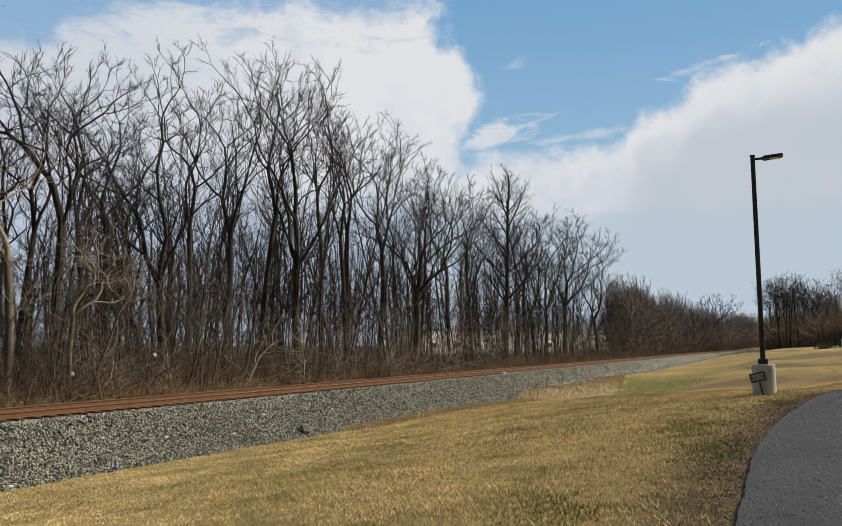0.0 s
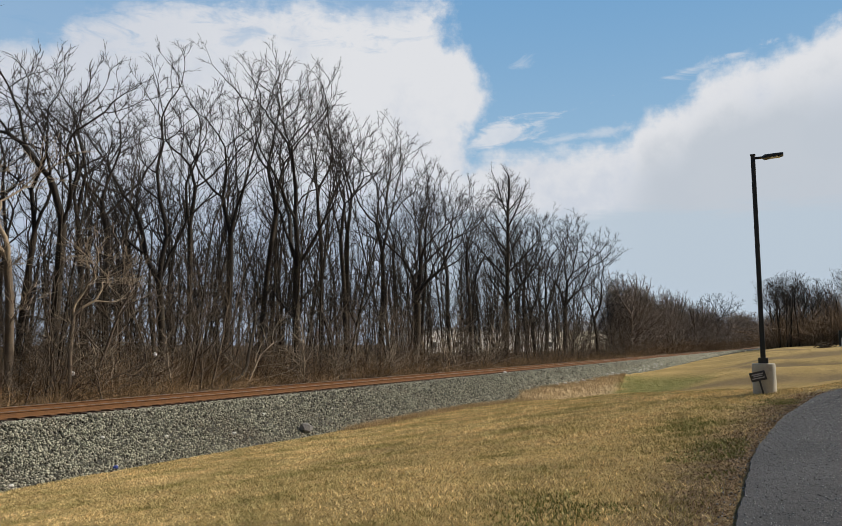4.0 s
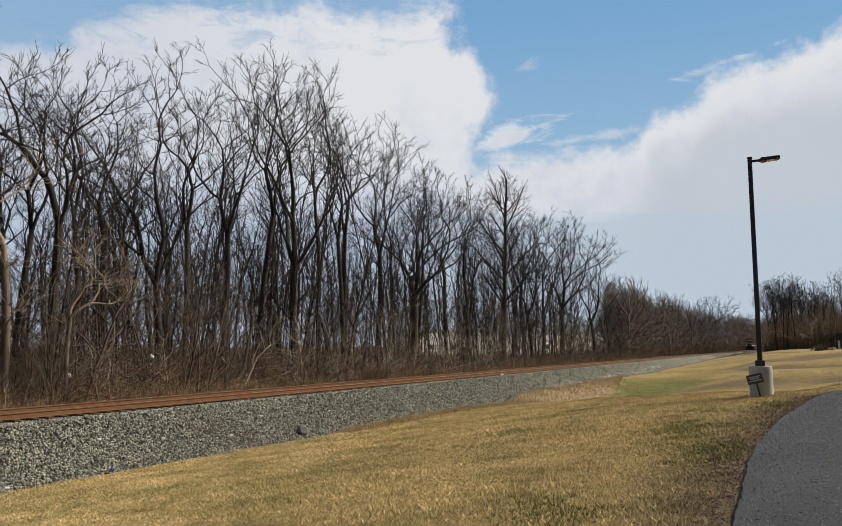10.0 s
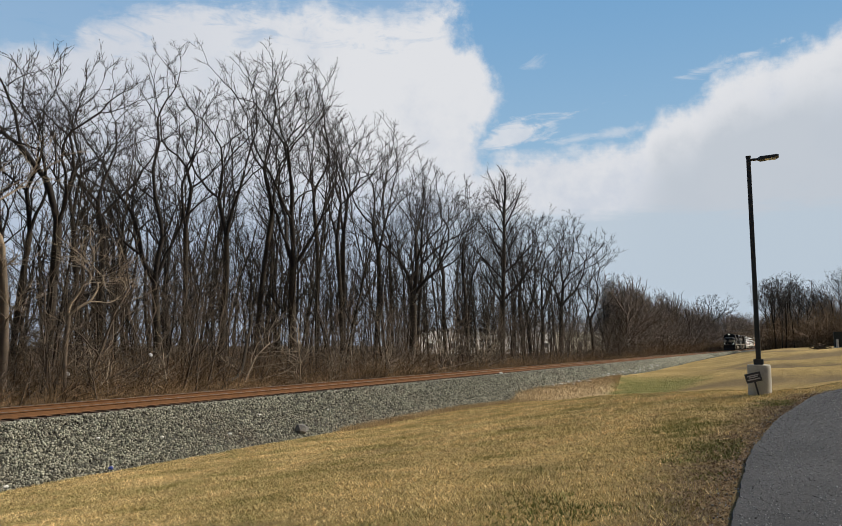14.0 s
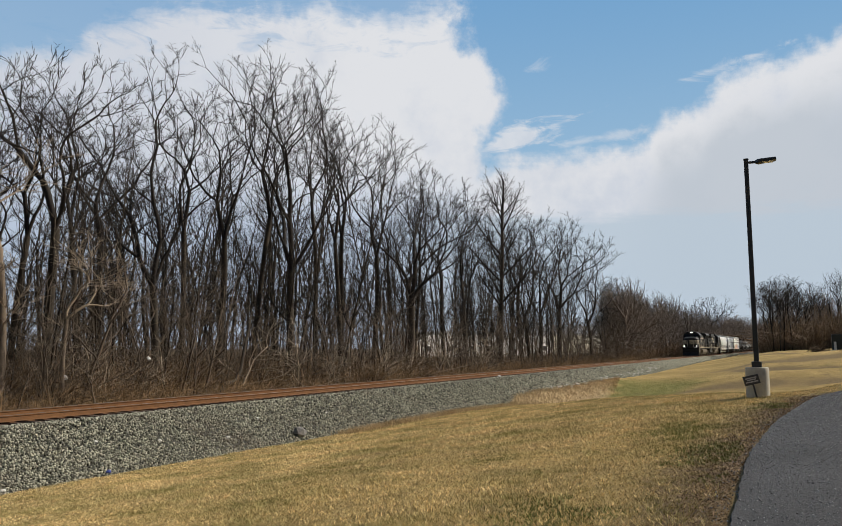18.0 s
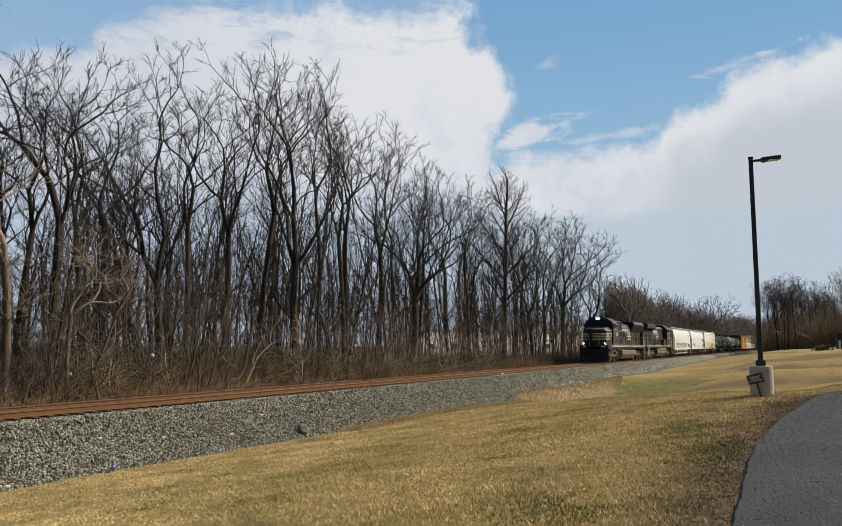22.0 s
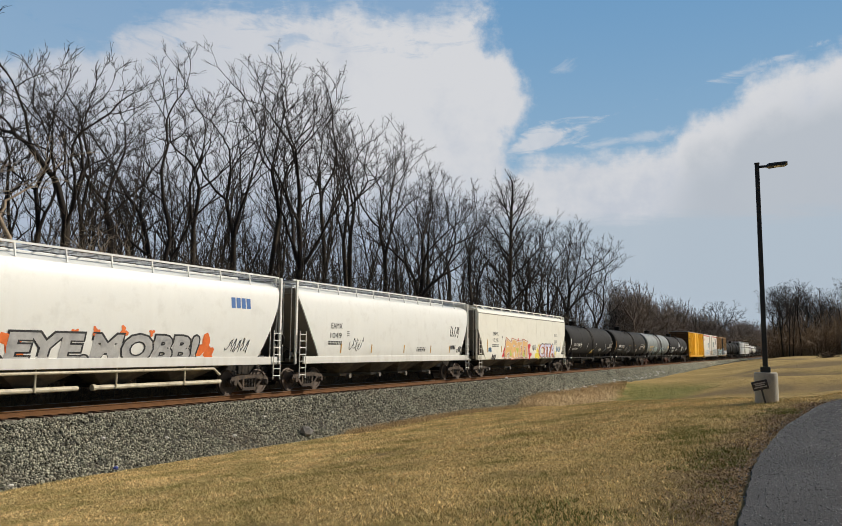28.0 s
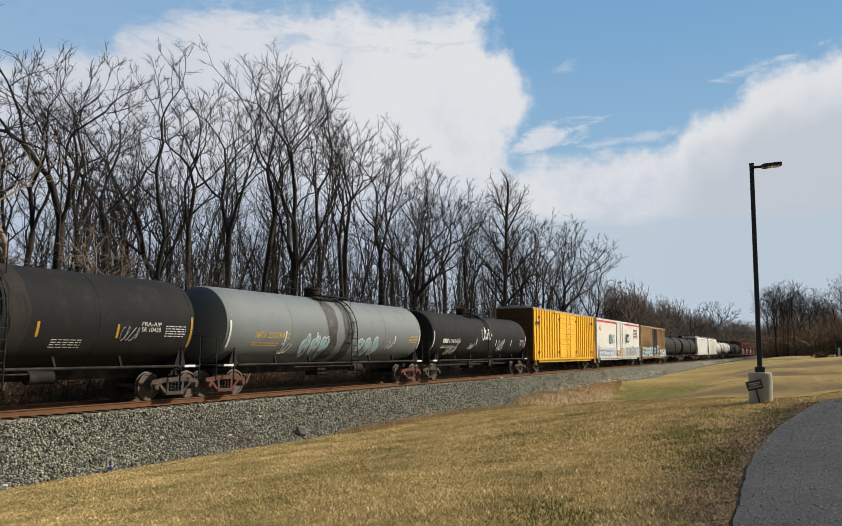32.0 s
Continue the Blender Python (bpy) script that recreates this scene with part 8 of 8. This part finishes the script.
part("graffiti", squiggle(6.3, 1.85, 0.55, 0.012, 5, round_side, 5), P_SPRAY["black"], h1, "scrawled black tag")
part("graffiti", squiggle(-7.0, 2.05, 0.4, 0.012, 9, round_side, 4, 0.008), P_SPRAY["black"], h1, "scrawled black line")
part("emblem", bars(5.85, 6.95, 3.18, 3.56, 1, 0.008, 2, round_side, 0.0, 4), P_MARKBLUE, h1, "blue company emblem as plain blocks")
part("reflector", bars(-7.05, -6.93, 2.2, 2.6, 1, 0.010, 2, round_side, 0.0, 1), P_REFLECT, h1)
part("notice_frame", bars(-4.25, -3.98, 2.55, 2.82, 3, 0.008, 2, round_side, 0.6, 1), P_MARKB, h1, "small framed notice")

h2 = add_car(hopper_car(3, LEN[3], "cream round-sided covered hopper with small black tags", P_WHITEHOP, round_side, (-8.7, -7.0, 4.0), (8.3, 6.9, 4.0), True, False))
hopper_marks(h2, round_side, "EAMX", -6.4, 2.62, 0.24, "1049", 0.86, 5)
part("notice_frame", bars(-5.15, -4.9, 2.28, 2.55, 3, 0.008, 2, round_side, 0.6, 1), P_MARKB, h2, "small framed notice")
part("graffiti", squiggle(-4.3, 1.95, 0.6, 0.012, 11, round_side, 4, 0.010), P_SPRAY["black"], h2, "thin grey scrawled tag")
part("graffiti", squiggle(6.3, 2.75, 0.7, 0.012, 14, round_side, 4), P_SPRAY["black"], h2, "scrawled black tag")
part("graffiti", squiggle(6.9, 1.75, 0.4, 0.012, 17, round_side, 3), P_SPRAY["black"], h2, "scrawled black tag")
part("data_panel", bars(5.65, 6.4, 1.74, 1.99, 1, 0.008, 31, round_side, 0.1), P_MARKB, h2, "black painted data panel")
part("notices", bars(1.6, 2.6, 1.62, 1.86, 3, 0.008, 12, round_side), P_MARKB, h2, "small black notices")
for x in (-5.6, -3.0, 0.2, 3.2, 5.6):
    part("reflector", bars(x, x + 0.10, 1.55, 1.95, 1, 0.010, 2, round_side, 0.0, 1), P_REFLECT, h2)

h3 = add_car(hopper_car(4, LEN[4], "cream flat-sided covered hopper with colourful graffiti", P_CREAMHOP, flat_side, (-9.45, -8.3, 3.0), (8.85, 7.6, 3.0), False, False))
hopper_marks(h3, flat_side, "SNHX", -7.0, 2.68, 0.25, "1228", 0.9, 7)
part("notice_frame", bars(-5.5, -5.25, 2.42, 2.70, 3, 0.008, 2, flat_side, 0.6, 1), P_MARKB, h3, "small framed notice")
for x, z0, z1 in ((-8.05, 1.6, 2.4), (-5.6, 1.6, 2.0), (7.45, 1.75, 2.4)):
    part("reflector", bars(x, x + 0.12, z0, z1, 1, 0.010, 2, flat_side, 0.0, 1), P_REFLECT, h3)
for n_, (x, z, r, k, sx) in enumerate(((-5.2, 1.45, 0.28, "red", 1), (-4.9, 1.8, 0.25, "red", 1), (-2.45, 2.3, 0.30, "red", 0.8), (-0.12, 1.95, 0.40, "red", 1), (0.05, 1.40, 0.36, "red", 1.25), (-3.0, 1.36, 0.3, "red", 1.2), (-2.6, 1.7, 0.62, "brown", 3.2), (1.75, 1.45, 0.46, "yellow", 1.4), (2.15, 2.08, 0.2, "yellow", 1), (6.1, 1.45, 0.3, "yellow", 0.8))):
    part("spray_cloud", blob(x, z, r, 0.004 + 0.0015 * (k == "brown"), n_ + 3, flat_side, sx), P_SPRAY[k], h3, k + " sprayed cloud")
for edge, rim, body in zip(*(wild(-5.0, -0.55, 1.26, 2.36, 4, y, 41, g, thick=0.26) for y, g in ((-1.5445, 0.115), (-1.550, 0.055), (-1.556, 0.0)))):
    stroke = part("graffiti", edge, P_SPRAY["brown"], h3, "brown shadow of a sprayed wild-style stroke")
    part("graffiti_outline", rim, P_SPRAY["white"], stroke, "white outline of a sprayed stroke")
    part("graffiti_fill", body, P_SPRAY["sand"], stroke, "sand-coloured fill of a sprayed stroke")
flat_text("graffiti", "CITA", 2.12, 6.08, 1.17, 2.28, 0.012, P_SPRAY["black"], h3, "black outline of big sprayed letters", fat=0.105, shear=0.14, wrap=flat_side)
flat_text("graffiti", "CITA", 2.00, 5.70, 1.20, 2.20, 0.017, P_SPRAY["brown"], h3, "rust-red shadow of the sprayed letters", fat=0.075, shear=0.14, wrap=flat_side)
flat_text("graffiti", "CITA", 2.22, 5.98, 1.24, 2.21, 0.022, P_SPRAY["lilac"], h3, "pale lilac sprayed letters", fat=0.038, shear=0.14, wrap=flat_side)
for n_, (x, z, k) in enumerate(((-3.9, 1.5, "green"), (-1.3, 1.42, "green"), (-3.2, 1.4, "white"), (-2.6, 1.75, "green"), (-0.75, 1.36, "sand"))):
    part("spray_cloud", blob(x, z, 0.15 + 0.09 * (k == "green"), 0.031, n_ + 9, flat_side), P_SPRAY[k], h3, k + " sprayed dot")
part("graffiti", squiggle(1.1, 1.95, 0.45, 0.012, 21, flat_side, 4, 0.010), P_SPRAY["black"], h3, "thin scrawled tag")
part("graffiti", squiggle(6.9, 1.85, 0.5, 0.012, 23, flat_side, 5), P_SPRAY["blue"], h3, "blue scrawled tag")
part("graffiti", squiggle(-7.6, 1.75, 0.35, 0.012, 27, flat_side, 4), P_SPRAY["blue"], h3, "blue scrawled tag")
part("graffiti", squiggle(-7.0, 1.28, 0.35, 0.012, 29, flat_side, 5, 0.016), P_SPRAY["black"], h3, "black scrawled tag on the sill")
part("notices", bars(5.9, 6.55, 2.15, 2.55, 6, 0.008, 12, flat_side, 0.6), P_MARKB, h3, "small black notices")
part("notices", bars(5.95, 6.6, 2.82, 3.06, 3, 0.008, 15, flat_side, 0.6), P_MARKB, h3, "small black notices")


def t1_extra(car, skin, hl):
    s = Shape()
    zz = np.linspace(1.38, 1.86, 7)
    for a, b in zip(zz[:-1], zz[1:]):
        da, db = (a - 1.38) * 0.66, (b - 1.38) * 0.66
        s.add([(-0.35 + da, -skin(a) - 0.014, a), (0.28 + da, -skin(a) - 0.014, a), (0.28 + db, -skin(b) - 0.014, b), (-0.35 + db, -skin(b) - 0.014, b)], [(0, 1, 2, 3)])
    part("placard", s, P_PLACARD, car, "faded yellow notice panel")
    part("placard_text", bars(0.02, 0.36, 1.60, 1.78, 3, 0.018, 14, skin, 0.6), P_MARKW, car, "pale lines on the notice panel")
    flat_text("stencil", "AAR ST-470", 5.6, 6.4, 1.95, 2.08, 0.008, P_MARKW, car, "white stencilled specification", wrap=skin)
    part("graffiti", squiggle(4.9, 1.85, 0.5, 0.010, 33, skin, 3, 0.008), P_SPRAY["silver"], car, "faint chalk scrawl")


def t2_extra(car, skin, hl):
    flat_text("stencil", "FRA-A/P", 5.4, 6.2, 2.40, 2.53, 0.008, P_MARKW, car, "white stencilled specification", wrap=skin)
    flat_text("stencil", "SR 10450", 5.4, 6.2, 2.22, 2.36, 0.008, P_MARKW, car, "white stencilled specification", wrap=skin)
    part("graffiti", squiggle(-2.6, 1.95, 0.55, 0.010, 35, skin, 5, 0.009), P_SPRAY["silver"], car, "chalk scrawls")
    part("graffiti", squiggle(-0.8, 1.9, 0.75, 0.010, 37, skin, 4, 0.009), P_SPRAY["silver"], car, "chalk scrawls")
    part("graffiti", squiggle(5.0, 2.15, 0.5, 0.010, 39, skin, 3, 0.011), P_SPRAY["white"], car, "white scrawl")


def bubble(car, x0, x1, z0, z1, count, fill, line, wrap, seed):
    """A row of round throw-up shapes: an outline, a fill and loops drawn inside."""
    rnd = random.Random(seed)
    edge, body, loops = Shape(), Shape(), Shape()
    w, zm = (x1 - x0) / count, (z0 + z1) / 2
    for k in range(count):
        cx, r = x0 + (k + 0.5) * w, (z1 - z0) * rnd.uniform(0.46, 0.56)
        for shape, grow_by, lift in ((edge, 0.06, 0.010 + 0.001 * k), (body, 0.0, 0.016 + 0.001 * k)):
            pts = []
            for j in range(20):
                a = 2 * math.pi * j / 20
                q = (r + grow_by) * (0.92 + 0.16 * math.sin(a * 3 + seed + k) + 0.08 * math.sin(a * 5 + k))
                zz = zm + q * math.sin(a)
                pts.append((cx + 0.16 * (zz - zm) + 0.66 * q * math.cos(a), -wrap(zz) - lift, zz))
            mid = (cx, -wrap(zm) - lift, zm)
            shape.add([mid] + pts, [(0, j + 1, (j + 1) % 20 + 1) for j in range(20)])
        way = []
        for j in range(8):
            a = rnd.uniform(0, 1) + j * 0.9
            zz = zm + r * 0.5 * math.sin(a)
            way.append((cx + 0.3 * r * math.cos(a * 0.7) + 0.1 * (zz - zm), -wrap(zz) - 0.024, zz))
        loops.tube(way, 0.022, 4, False)
    part("graffiti", edge, P_SPRAY[line], car, line + " outline of a sprayed bubble piece")
    part("graffiti", body, P_SPRAY[fill], car, fill + " fill of a sprayed bubble piece")
    part("graffiti", loops, P_SPRAY[line], car, line + " loops drawn over the piece")


def t3_extra(car, skin, hl):
    bubble(car, -3.05, -1.0, 1.42, 2.28, 3, "teal", "white", skin, 61)
    bubble(car, 1.25, 3.3, 1.45, 2.25, 3, "teal", "white", skin, 63)
    part("graffiti", squiggle(-4.0, 1.75, 0.5, 0.012, 43, skin, 3, 0.03), P_SPRAY["white"], car, "white scrawl")
    part("graffiti", squiggle(4.4, 1.95, 0.45, 0.012, 45, skin, 3, 0.02), P_SPRAY["white"], car, "white scrawl")


def t4_extra(car, skin, hl):
    part("graffiti", squiggle(0.2, 2.7, 0.9, 0.012, 47, skin, 4, 0.05), P_SPRAY["white"], car, "thick white scrawl")
    part("graffiti", squiggle(2.8, 2.1, 0.8, 0.012, 49, skin, 3, 0.04), P_SPRAY["white"], car, "white scrawl")
    part("graffiti", squiggle(-4.9, 1.7, 0.6, 0.012, 51, skin, 5, 0.03), P_SPRAY["white"], car, "white scrawl")
    part("graffiti", squiggle(-2.2, 1.95, 0.4, 0.012, 53, skin, 4, 0.02), P_SPRAY["white"], car, "white scrawl")


add_car(tank_car(5, LEN[5], "matt black tank car with pale reflectors and a faded notice", P_BLACKTANK, shift=-1.0, marks=tank_marks("721059", P_MARKW, P_REFLECTW, t1_extra, -6.45, 1.25, "CBTX", (-2.0, 1.1, 4.7))))
add_car(tank_car(6, LEN[6], "black tank car with white numbering and chalk scrawls", P_BLACKTANK, shift=0.2, marks=tank_marks("202080", P_MARKW, P_REFLECT, t2_extra, -6.2, 1.2, "", (-1.0, 1.8, 4.5))))
add_car(tank_car(7, LEN[7], "grey tank car with a dark stain and teal graffiti", P_GREYTANK, shift=0.4, marks=tank_marks("250394", P_MARKY, P_REFLECTW, t3_extra, -6.05, 1.02, "NATX", (-2.0, 0.3, 4.85)), band=(0.12, 0.85), truck_mat=P_TRUCKRED))
add_car(tank_car(8, LEN[8], "weathered black tank car with white scrawls", P_BLACKTANK, radius=1.40, marks=tank_marks("10450", P_MARKW, P_REFLECTW, t4_extra)))


def yellow_extra(car, h, w):
    part("reporting_mark", bars(-h + 0.5, -h + 1.5, 3.7, 3.95, 1, -w - 0.09, 3, None, 0.0, 4), P_MARKB, car, "black owner's initials as plain blocks")
    part("notices", bars(h - 2.0, h - 0.9, 4.1, 4.4, 2, -w - 0.09, 5), P_MARKB, car, "small black notices")
    st = Shape()
    for x in (-h + 1.2, -2.7, 2.4, h - 1.3):
        for z in (1.6, 4.3):
            st.box(x - 0.16, x + 0.16, -w - 0.10, -w - 0.08, z - 0.08, z + 0.08)
    part("fittings", st, P_UNDER, car)


def white_extra(car, h, w):
    part("stripe", Shape().box(-h, h, -w - 0.006, -w - 0.002, 4.62, 4.80), P_SPRAY["red"], car, "faded red stripe under the roof")
    part("emblem", blob(-h + 1.3, 4.0, 0.35, -w - 0.006, 4), P_SPRAY["red"], car, "small red emblem as a plain disc")
    tag_marks(car, -w - 0.10, [(-h + 0.4, -2.2, 1.1, 2.0, 5, "white", "blue"), (-2.0, 1.6, 1.1, 1.9, 4, "sand", "black"), (2.0, h - 0.6, 1.1, 2.2, 5, "silver", "teal"), (-5.2, -3.2, 2.6, 3.4, 2, "teal", "black"), (2.6, 4.2, 2.7, 3.6, 2, "black", "teal")])
    part("notices", bars(h - 3.5, h - 1.0, 3.2, 4.3, 6, -w - 0.006, 5), P_MARKB, car, "small black notices")


def tan_extra(car, h, w):
    tag_marks(car, -w - 0.11, [(-h + 0.3, -1.2, 1.1, 2.2, 5, "teal", "white"), (-0.8, 3.2, 1.1, 2.4, 4, "silver", "blue"), (3.6, h - 0.4, 1.1, 2.0, 4, "white", "blue")])


def red_extra(car, h, w):
    part("graffiti", squiggle(0, 2.0, 1.6, -w - 0.1, 71, None, 5, 0.05), P_SPRAY["white"], car, "white scrawls")


add_car(boxcar(9, LEN[9], "bright yellow ribbed boxcar with double doors", P_YELLOW, P_YELSHADE, P_GALV, 5.08, True, (-2.4, 2.1), extra=yellow_extra))
add_car(boxcar(10, LEN[10], "white smooth-sided boxcar covered in graffiti", P_WHITEBOX, P_WHITEBOX, P_WHITEBOX, 5.05, False, (-1.9, 1.9), extra=white_extra))
add_car(boxcar(11, LEN[11], "tan ribbed boxcar with dark doors and graffiti", P_TANBOX, P_TANBOX, P_TANBOX, 5.0, True, (-1.2, 2.0), door_mat=P_UNDER, extra=tan_extra))
for k in (12, 13):
    add_car(tank_car(k, LEN[k], "shiny black tank car further down the train", P_BLACKTANK, radius=1.42))
for k, p, sd in ((14, P_WHITEHOP, flat_side), (15, P_CREAMHOP, flat_side)):
    half = LEN[k] / 2
    add_car(hopper_car(k, LEN[k], "white covered hopper further down the train", p, sd, (-half + 0.75, -half + 1.9, 3.0), (half - 0.75, half - 1.9, 3.0), False, False))
for k in (16, 17):
    add_car(tank_car(k, LEN[k], "pale weathered tank car further down the train", P_PALETANK, radius=1.42))
for k in (18, 19):
    add_car(tank_car(k, LEN[k], "dull black tank car far down the train", P_BLACKTANK, radius=1.42))
for k in (20, 21, 22, 23):
    add_car(boxcar(k, LEN[k], "oxide-red ribbed boxcar far down the train", P_REDBOX, P_REDBOX, P_REDBOX, 4.9, True, (-1.6, 1.6), extra=red_extra))
assert len(CARS) == len(LEN)


# ---------------------------------------------------------------- what moves
def motions():
    for t, x28 in CARS:
        walk(t, [(s, pose(x28 - SPEED * (s - 28), TRACK_Y, RAIL_Z)) for s in (0, 8, 16, 24, 32)])
    # the drifting cloud
    walk(sky_bank, [(s, pose(0, 0, 0, 0, 0, -62.7 - 3.75 * s / 32)) for s in (0, 8, 16, 24, 32)])
    # wheels turn while their vehicle is near
    for w, r, k, at in WHEELS:
        if k > 8:
            continue
        x28 = CARS[k][1]
        t0, t1 = 28 + (x28 - 62) / SPEED, 28 + (x28 + 4) / SPEED
        f0, f1 = max(0, math.ceil(t0 * FPS)), min(32 * FPS, math.floor(t1 * FPS))
        rows = [(0, pose(*at))]
        turn = 0.0
        for f in range(f0 + 1, f1 + 1):
            turn -= math.degrees(SPEED / FPS / r)
            rows.append((f / FPS, pose(*at, 0, turn % 360, 0)))
        if f1 < 32 * FPS:
            rows.append((32.0, rows[-1][1]))
        walk(w, rows)


motions()
